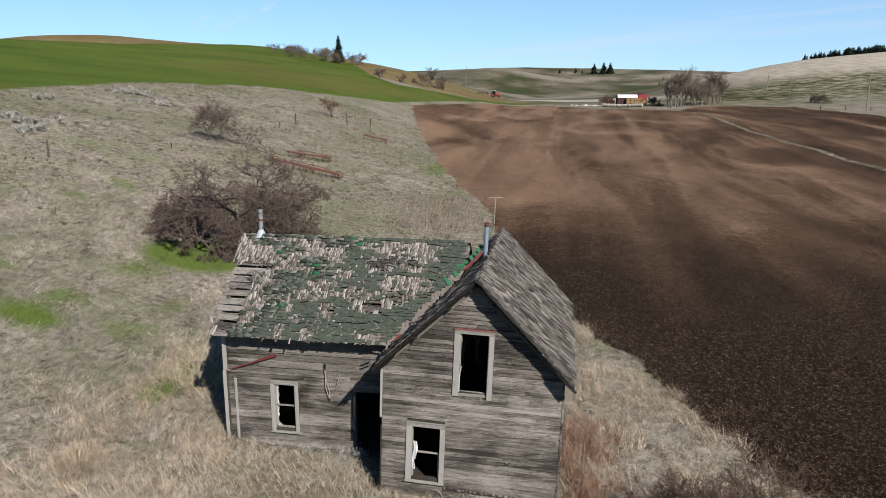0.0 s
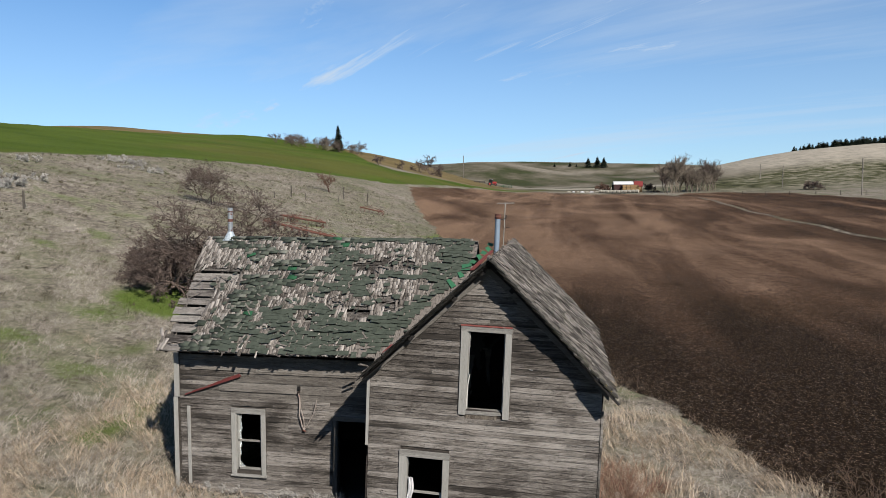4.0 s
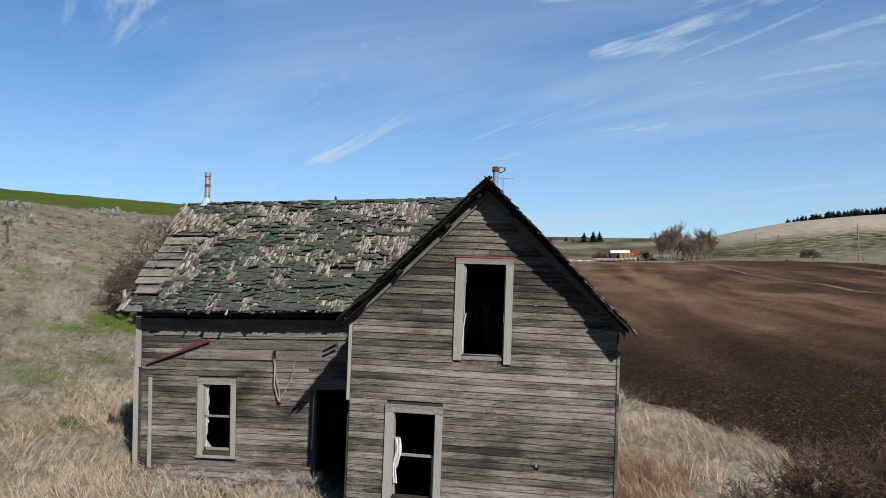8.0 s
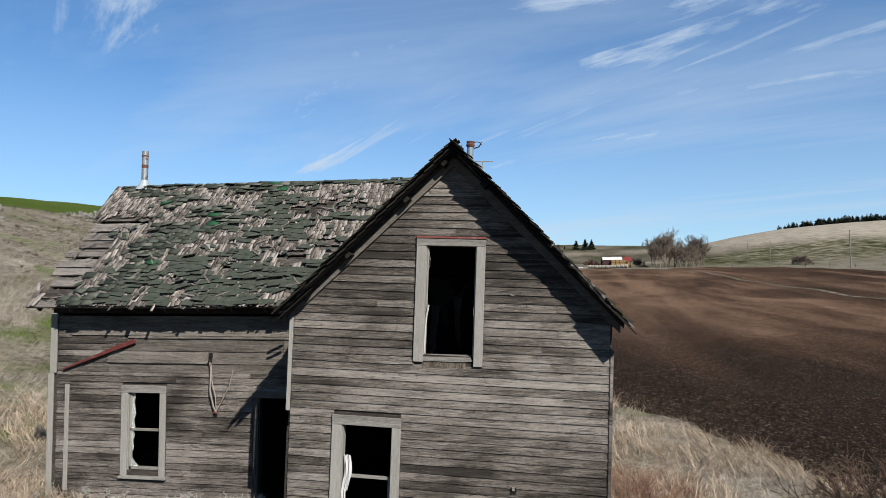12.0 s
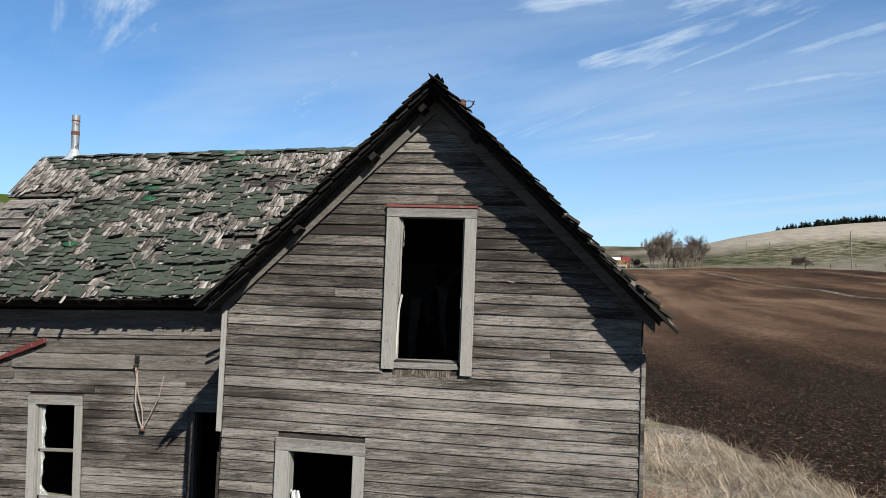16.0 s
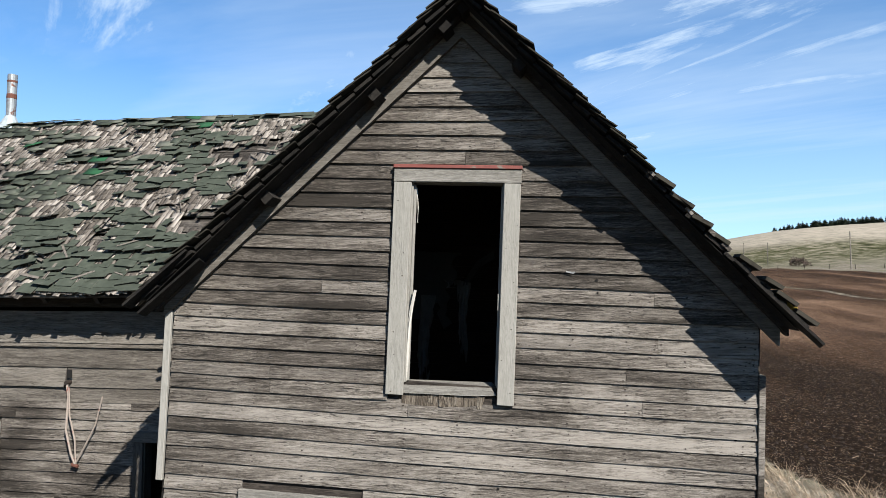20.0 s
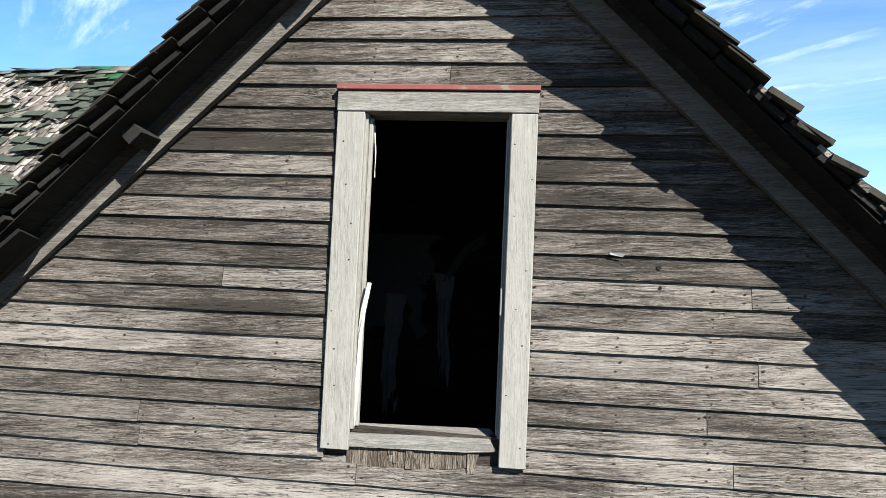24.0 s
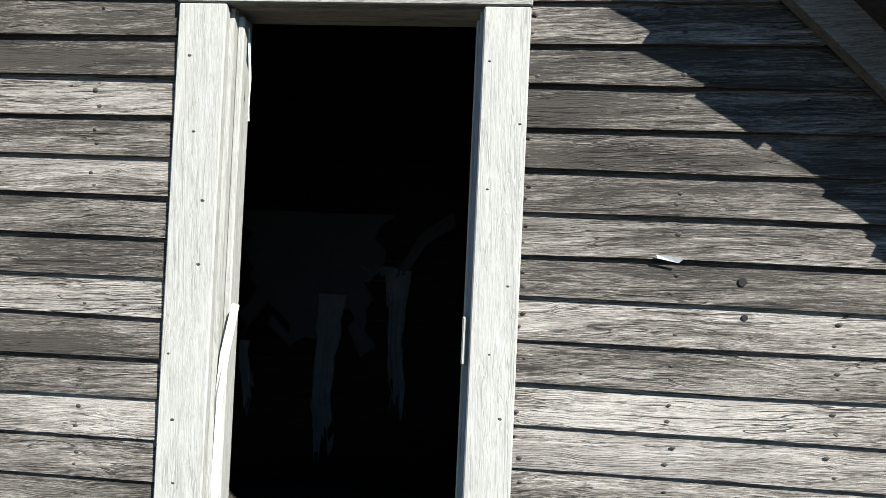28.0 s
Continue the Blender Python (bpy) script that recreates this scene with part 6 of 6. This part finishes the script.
# chopped straw and clods on the field
x, y = scatter(120000, 3, 48, -14, 62, 28, lambda x, y, k: (side_of(x, y, FIELD_WEST) > -0.6) & (k < np.clip(1.25 - np.hypot(x - 9, y + 2) / 46, 0.03, 1)))
n = len(x)
r = np.random.RandomState(9)
a, ln, wd = r.uniform(0, math.tau, n), 0.012 + 0.045 * r.rand(n) ** 2, r.uniform(0.0035, 0.008, n)
c = np.stack([x, y, land(x, y) + r.uniform(0.012, 0.05, n)], -1)
u = np.stack([np.cos(a), np.sin(a), r.uniform(-0.35, 0.35, n)], -1) * ln[:, None]
w = np.stack([-np.sin(a), np.cos(a), r.uniform(-0.5, 0.5, n)], -1) * wd[:, None]
me = array_mesh("straw_litter", np.stack([c - u - w, c + u - w, c + u + w, c - u + w], 1).reshape(-1, 3), 4, blade_mat("dull_chaff", ((0.2, (0.07, 0.055, 0.04)), (0.5, (0.21, 0.160, 0.112)), (0.85, (0.50, 0.41, 0.31)))))
tagged(new("straw_litter", me), "chopped straw lying on the ploughed soil", "straw", kind="stuff")
x, y = scatter(48000, 4, 40, -12, 40, 29, lambda x, y, k: (side_of(x, y, FIELD_WEST) > 0.3) & (k < np.clip(1.2 - np.hypot(x - 9, y + 2) / 32, 0.03, 1)))
n = len(x)
r = np.random.RandomState(10)
s = np.abs(r.normal(0, 0.022, n)) + 0.009
octa = np.array([[1, 0, 0], [-1, 0, 0], [0, 1, 0], [0, -1, 0], [0, 0, 0.8], [0, 0, -0.6]], dtype=float)
V = np.stack([x, y, land(x, y) + 0.005], -1)[:, None] + octa[None] * s[:, None, None] * r.uniform(0.5, 1.4, (n, 6, 3))
tri = np.array([[0, 2, 4], [2, 1, 4], [1, 3, 4], [3, 0, 4]])
SOIL = flat("dark_soil", (0.024, 0.0142, 0.009), 0.95, 0, 0.4, 5)
me = array_mesh("soil_clods", V[:, tri].reshape(-1, 3), 3, SOIL)
tagged(new("soil_clods", me), "dark crumbly clods of ploughed soil", "soil", kind="stuff")

# old fruit trees and shrubs
bare_tree("fruit_tree", -15.7, 18.6, 4.0, 3, "low dense leafless fruit tree behind the house", stems=5, depth=5, spread=0.75, up=-0.02, kids=3, trunk=0.10, lean=0.3, first=0.36, twig=0.011, group="old fruit trees")
bare_tree("fruit_tree", -14.0, 21.6, 6.6, 8, "gnarled leafless fruit tree with broken limbs", stems=3, depth=5, spread=0.7, up=-0.02, kids=3, trunk=0.15, lean=0.22, first=0.36, twig=0.011, group="old fruit trees")
bare_tree("fruit_tree", -12.0, 23.0, 5.0, 12, "gnarled leafless fruit tree with drooping limbs", stems=2, depth=5, spread=0.75, up=-0.06, kids=3, trunk=0.12, lean=0.35, first=0.36, twig=0.011, group="old fruit trees")
bare_tree("bare_shrub", -27.6, 44.1, 4.2, 15, "round leafless grey shrub on the slope", "shrub", stems=6, depth=4, spread=0.5, kids=3, trunk=0.05, lean=0.2, twig=0.008, first=0.42)
bare_tree("bare_shrub", -30.6, 85.8, 3.4, 16, "small reddish leafless shrub on the slope", "shrub", stems=3, depth=3, spread=0.5, kids=3, trunk=0.06, lean=0.2, mat=RED_TWIG, twig=0.014, first=0.42)
for k, (x, y, h) in enumerate(((6.4, -1.6, 1.5), (7.0, -1.9, 2.1), (7.6, -2.0, 2.5), (8.2, -1.8, 2.8), (8.8, -1.2, 2.6))):
    bare_tree("field_shrub", x, y, h, 18 + k, "leafless brown shrub at the field edge", "shrub", stems=6, depth=4, spread=0.6, kids=3, trunk=0.020, lean=0.35, mat=SHRUB_TWIG, twig=0.0045, first=0.42, group="field-edge shrubs")
for k, (x, y, s) in enumerate(((-46.5, 57.6, 1.9), (-44.8, 58.6, 1.3), (-40.4, 55.6, 1.3), (-44.5, 42.3, 1.2), (-38.5, 31.9, 1.2), (-41.8, 53.5, 0.9), (-35.3, 30.5, 1.4), (-37.0, 33.5, 1.0))):
    bare_tree("sagebrush", x, y, s * 0.62, 60 + k, "silvery grey sagebrush on the dry slope", "shrub", stems=9, depth=3, spread=0.6, kids=3, trunk=0.03, lean=0.35, mat=SAGE, twig=0.026, first=0.45, group="sagebrush")

for k, (x, y, h) in enumerate(((-4.1, 1.15, 0.45), (-3.3, 1.25, 0.35), (-2.2, 1.2, 0.4), (-1.6, 1.25, 0.55), (-1.3, 1.05, 0.6), (-4.6, 1.0, 0.4))):
    bare_tree("dry_weed", x, y, h, 240 + k, "pale dry branching weed at the foot of the wing wall", "weed", stems=6, depth=3, spread=0.5, kids=3, trunk=0.006, lean=0.3, mat=SAGE, twig=0.0022, first=0.42, group="dry weeds", sink=0.02)

# far trees
conifer("tall_conifer", -89.4, 264.9, 11.5, 4, "tall dark conifer on the green hill", levels=30, width=0.30)
for k in range(16):
    a = k / 15
    bare_tree("far_bare_tree", -116 + 34 * a + rnd.uniform(-1.5, 1.5), 262 + 9 * math.sin(k) + 6 * a, rnd.uniform(4.5, 7.5) * (0.8 + 0.3 * a), 100 + k, "leafless grey-brown tree in a hilltop thicket", stems=4, depth=3, spread=0.5, kids=3, trunk=0.10, lean=0.2, twig=0.028, first=0.42, group="hilltop thicket", mat=PALE_BARK if k % 2 else BARK)
for k, (x, y, h) in enumerate(((-57, 212, 4), (-51.7, 222.9, 5), (-47, 232, 5.5), (-49, 241, 5), (-45.6, 243.7, 7.5), (-60, 225, 4), (-43, 247, 5.5))):
    bare_tree("far_fruit_tree", x, y, h, 130 + k, "gnarled leafless tree at the foot of the green hill", depth=4 if k == 4 else 3, stems=2, spread=0.6, kids=3, trunk=0.14, lean=0.2, twig=0.04, first=0.42, group="valley trees")
for k in range(40):
    a = (k * 0.618) % 1.0
    x, y = 40.5 + 24 * a + rnd.uniform(-1, 1), 236 + 33 * a + rnd.uniform(-5, 5)
    bare_tree("poplar", x, y, rnd.uniform(8.0, 12.5) * (0.92 + 0.2 * math.sin(a * 9)), 160 + k, "tall leafless poplar in a valley grove", stems=1, depth=3, spread=0.22, up=0.20, kids=4, mat=PALE_BARK if k % 4 else BARK, trunk=0.17, lean=0.03, twig=0.034, first=0.42, group="poplar grove")
bare_tree("far_bush", 95.7, 258.8, 4.6, 210, "wide dark leafless bush by the fence", "shrub", stems=14, depth=3, spread=0.5, kids=3, trunk=0.06, lean=0.5, twig=0.04, first=0.40)
for k, (x, y, h) in enumerate(((19.5, 262, 4.2), (22, 264, 3.6), (31, 268, 7.0), (37, 246, 3.6), (35.5, 247, 4.2))):
    bare_tree("yard_bush", x, y, h, 220 + k, "reddish-grey leafless bush beside the hay shed", "shrub", stems=5, depth=3, spread=0.45, kids=3, trunk=0.06, lean=0.3, twig=0.04, first=0.42, mat=RED_TWIG if k < 2 else BARK, group="yard bushes")
for k in range(190):
    a = k / 189
    x, y = 150 + 125 * a + rnd.uniform(-5, 5), 430 + 30 * a + rnd.uniform(-8, 14)
    conifer("ridge_pine", x, y, rnd.uniform(2.6, 4.6) * (0.7 + 0.6 * math.sin(math.pi * min(1, a + 0.2))), 300 + k, "dark pine on the crest of the bare hill", group="ridge pines", levels=8, width=0.55)
for k, (x, y, h) in enumerate(((46, 1070, 16), (60, 1072, 18), (70, 1074, 18), (18, 1076, 8), (-6, 1078, 6), (28, 1075, 5))):
    conifer("skyline_conifer", x, y, h, 380 + k, "dark conifer on the far skyline", group="skyline conifers", levels=14, width=0.48)


# ---------------------------------------------------------------- posts, poles, machines, the far yard
POST = wood("grey_post", (0.03, 0.026, 0.022), (0.075, 0.065, 0.055), (0.15, 0.135, 0.118), along="z")
POLE = wood("pale_pole", (0.12, 0.11, 0.095), (0.22, 0.205, 0.18), (0.33, 0.315, 0.285), along="z")


def post(x, y, h, r, name="fence_post", label="old leaning grey wooden fence post", lean=0.04, mat=POST, group="fence posts"):
    z = ground_z(x, y) - 0.1
    bm = bmesh.new()
    tube(bm, ((0, 0, 0), (rnd.uniform(-lean, lean) * h * 0.5, rnd.uniform(-lean, lean) * h * 0.5, h * 0.5), (rnd.uniform(-lean, lean) * h, rnd.uniform(-lean, lean) * h, h)), (r, r * 0.95, r * 0.85), 7)
    ob = part(name, fixed(bm), mat)
    ob.location = (x, y, z)
    return tagged(ob, label, "post" if name == "fence_post" else "pole", group)


for x, y, h in ((-30.7, 26.3, 1.3), (-27.2, 82.1, 1.9), (-24.1, 83.6, 1.9), (-28.4, 46.2, 0.7), (-29.3, 57.4, 1.0), (-29.7, 68.6, 1.5), (-27.8, 68.6, 1.0), (-28.1, 37.2, 0.6), (-29.5, 63.0, 0.9), (-26.0, 76.0, 1.0)):
    post(x, y, h, 0.08 if h > 1.25 else 0.045)
for k in range(16):
    post(60 + 6.5 * k, 212 - 1.6 * k + (k % 3) * 0.6, 1.5, 0.10, label="small grey fence post along the far pasture")
for x, y, h in ((-45.2, 332, 11.5), (90.6, 203.3, 11.0), (92, 280, 9.0), (97, 330, 7.0)):
    post(x, y, h, 0.17, "utility_pole", "bare pale wooden utility pole in the valley", 0.012, POLE, "utility poles")

# fallen branch and pale rocks on the slope
bm = bmesh.new()
tube(bm, ((-0.9, 0, 0.10), (0, 0.1, 0.16), (0.9, -0.1, 0.10)), (0.08, 0.07, 0.04), 6)
log = part("fallen_log", fixed(bm), POST)
log.location = (-15.9, 33.1, ground_z(-15.9, 33.1))
tagged(log, "short grey fallen log in dry grass", "log")


def harrow(x0, y0, x1, y1, seed, wheels, label):
    """A rusty horse-drawn implement: two long rails, cross bars, curved tines, end wheels, levers."""
    r = random.Random(seed)
    cx, cy = (x0 + x1) / 2, (y0 + y1) / 2
    ln = math.hypot(x1 - x0, y1 - y0)
    t = thing("rusty_harrow", (cx, cy, ground_z(cx, cy)), label, "machine", "abandoned farm machines")
    t.rotation_euler = (0, -math.atan2(ground_z(x1, y1) - ground_z(x0, y0), ln), math.atan2(y1 - y0, x1 - x0))
    h = ln / 2

    def piece(name, pts, rad, sides=6):
        bm = bmesh.new()
        tube(bm, pts, rad, sides)
        part(name, fixed(bm), RUST, t)

    for y in (-0.35, 0.35):
        piece("rail", ((-h, y, 0.52), (0, y, 0.50), (h, y, 0.52)), 0.085)
    piece("truss_rod", ((-h, 0, 0.52), (-h * 0.4, 0, 0.78), (h * 0.4, 0, 0.78), (h, 0, 0.52)), 0.025)
    k = int(ln / 0.55)
    for i in range(k + 1):
        x = -h + i * ln / k
        piece("cross_bar", ((x, -0.42, 0.50), (x, 0.42, 0.50)), 0.06)
        for y in (-0.3, 0.25):
            if r.random() < 0.8:
                piece("tine", [(x + 0.02 * j, y - 0.26 * math.sin(j * 0.5), 0.5 - 0.24 + 0.24 * math.cos(j * 0.7)) for j in range(6)], 0.028, 4)
    for x in wheels:
        bm = bmesh.new()
        rad = 0.36
        n = 18
        tube(bm, [(x * h + rad * math.cos(a), 0.48, rad + rad * math.sin(a)) for a in np.linspace(0, math.tau, n)], 0.042, 5, cap=False)
        wheel = part("wheel", fixed(bm), RUST, t)
        for a in np.linspace(0, math.pi, 5)[:-1]:
            bm = bmesh.new()
            tube(bm, ((x * h - rad * math.cos(a), 0.48, rad - rad * math.sin(a)), (x * h + rad * math.cos(a), 0.48, rad + rad * math.sin(a))), 0.014, 4)
            part("spoke", fixed(bm), RUST, wheel)
    for x in (-0.25, 0.55):
        piece("lever", ((x * h, 0, 0.52), (x * h + 0.12, 0.02, 0.85), (x * h + 0.32, 0.05, 1.15)), 0.022)
    return t


harrow(-21.3, 41.9, -15.4, 43.1, 2, (-0.95, 0.1, 0.95), "long rusty harrow frame lying in dry grass")
harrow(-21.6, 46.3, -18.5, 49.2, 3, (-0.3, 0.9), "rusty drawn implement with tines and iron wheels")
harrow(-22.2, 73.2, -19.3, 74.0, 4, (0.9,), "small rusty harrow beside a fence post")

# hay shed with stacked bales
WHITE = flat("white_sheet_roof", (0.72, 0.74, 0.76), 0.5, 0, 0.08, 3)
BARN_RED = flat("barn_red", (0.26, 0.03, 0.03), 0.6, 0, 0.2, 3)
HAY = flat("hay", (0.30, 0.20, 0.10), 0.95, 0, 0.3, 4)
WRAP = flat("wrapped_bale", (0.36, 0.345, 0.29), 0.7, 0, 0.2, 2)
zb = ground_z(27.5, 250)
shed = thing("hay_shed", (28, 252, zb), "open hay shed with a white roof and red end", "shed")
bm = bmesh.new()
n = 9
prof = [(-4.2 * math.cos(math.pi * k / (n - 1)), 2.9 + 1.2 * math.sin(math.pi * k / (n - 1))) for k in range(n)]
for (a, b), (c, d) in zip(prof, prof[1:]):
    slab(bm, ((-4.6, a, b), (2.6, a, b), (2.6, c, d), (-4.6, c, d)), (0, 0, 0.08))
part("roof", fixed(bm), WHITE, shed, "curved white sheet roof")
for x in (-4.5, -2, 0.5, 2.5):
    for y in (-4.1, 4.1):
        bm = bmesh.new()
        tube(bm, ((x, y, -0.6), (x, y, 2.95)), 0.10, 6)
        part("pole", fixed(bm), DARK_WOOD, shed)
bm = bmesh.new()
box(bm, (-4.55, -4.1, -0.5), (-1.6, -4.0, 2.9))
part("front_panel", bm, flat("dark_maroon", (0.045, 0.014, 0.014), 0.8), shed)
bm = bmesh.new()
box(bm, (-4.5, 4.0, -0.5), (2.5, 4.15, 2.9))
part("back_panel", bm, DARK_WOOD, shed)
red = thing("red_trailer", (32.6, 251.5, ground_z(32.6, 251.5)), "red box trailer beside the hay shed", "trailer")
bm = bmesh.new()
box(bm, (-1.6, -1.2, 2.0), (1.6, 1.2, 4.0))
bmesh.ops.bevel(bm, geom=bm.edges[:], offset=0.08, segments=1, affect="EDGES")
part("body", bm, BARN_RED, red)
bm = bmesh.new()
box(bm, (-1.5, -1.1, -0.3), (1.5, 1.1, 2.0))
part("undercarriage", bm, HAY, red)
for i in range(4):
    for j in range(3):
        bm = bmesh.new()
        box(bm, (-0.72, -0.6, 0), (0.72, 0.6, 0.92))
        bmesh.ops.bevel(bm, geom=bm.edges[:], offset=0.10, segments=2, affect="EDGES")
        ob = part("hay_bale", bm, HAY)
        ob.location = (27.2 + 1.5 * i, 247.2, zb - 0.1 + 0.95 * j)
        tagged(ob, "square brown hay bale stacked in the shed", "hay bale", "stacked bales")
for k in range(11):
    bm = bmesh.new()
    x, y = 18.2 + 1.22 * k, 239.5 - 0.6 * k
    tube(bm, ((-0.58, 0, 0), (-0.5, 0, 0), (0.5, 0, 0), (0.58, 0, 0)), (0.55, 0.66, 0.66, 0.55), 14)
    ob = part("round_bale", fixed(bm), WRAP)
    ob.location, ob.rotation_euler = (x, y, ground_z(x, y) + 0.58), (0, 0, radians(-26))
    tagged(ob, "pale wrapped round bale in a long row", "hay bale", "round bales")
for k in range(7):
    bm = bmesh.new()
    bmesh.ops.create_icosphere(bm, subdivisions=1, radius=1)
    bm.transform(Matrix.Diagonal((rnd.uniform(0.7, 1.8), 0.8, rnd.uniform(0.3, 0.5), 1)))
    for v in bm.verts:
        v.co *= rnd.uniform(0.8, 1.2)
    ob = part("scrap_pile", bm, WHITE if k % 2 else WRAP)
    x, y = 7 + 1.7 * k, 252 - k * 0.7
    ob.location = (x, y, ground_z(x, y) + 0.15)
    tagged(ob, "pale heap of scrap beside the field", "scrap", "scrap heaps")

# tractor by the green strip
TYRE = flat("tyre", (0.02, 0.02, 0.02), 0.8)
TRED = flat("tractor_red", (0.42, 0.04, 0.035), 0.5, 0, 0.15, 4)
tz = ground_z(-27.7, 302.5)
tractor = thing("tractor", (-27.7, 302.5, tz), "red tractor with a dark cab parked in the valley", "tractor")
for nm, lo, hi, mt in (("bonnet", (0.4, -0.5, 1.0), (2.3, 0.5, 1.9), TRED), ("cab", (-1.2, -0.8, 1.3), (0.4, 0.8, 3.0), BLACK), ("roof", (-1.3, -0.9, 3.0), (0.5, 0.9, 3.15), WHITE), ("chassis", (-1.2, -0.4, 0.6), (2.2, 0.4, 1.0), IRON)):
    bm = bmesh.new()
    box(bm, lo, hi)
    bmesh.ops.bevel(bm, geom=bm.edges[:], offset=0.08, segments=2, affect="EDGES")
    part(nm, bm, mt, tractor)
for x, y, r_ in ((-0.8, 0.95, 0.9), (-0.8, -0.95, 0.9), (1.8, 0.8, 0.55), (1.8, -0.8, 0.55)):
    bm = bmesh.new()
    tube(bm, ((x, y - 0.22, r_), (x, y - 0.16, r_), (x, y + 0.16, r_), (x, y + 0.22, r_)), (r_ * 0.85, r_, r_, r_ * 0.85), 18)
    wheel = part("wheel", fixed(bm), TYRE, tractor)
    bm = bmesh.new()
    tube(bm, ((x, y - 0.24, r_), (x, y + 0.24, r_)), r_ * 0.45, 12)
    part("rim", fixed(bm), TRED, wheel)
for k, (x, mt) in enumerate(((-33.5, IRON), (-21, flat("implement_green", (0.03, 0.10, 0.045), 0.6)))):
    z = ground_z(x, 303)
    t = thing("field_implement", (x, 303, z), "low farm implement standing behind a tractor", "machine", "field implements")
    for i in range(5):
        bm = bmesh.new()
        tube(bm, ((-2.4 + 1.2 * i, -0.8, 0.25), (-2.4 + 1.2 * i, 0, 1.0 + 0.2 * (i % 2)), (-2.4 + 1.2 * i, 0.8, 0.25)), 0.12, 6)
        part("bar", fixed(bm), mt, t)
    bm = bmesh.new()
    tube(bm, ((-2.6, 0, 0.95), (2.6, 0, 0.95)), 0.14, 6)
    part("beam", fixed(bm), mt, t)
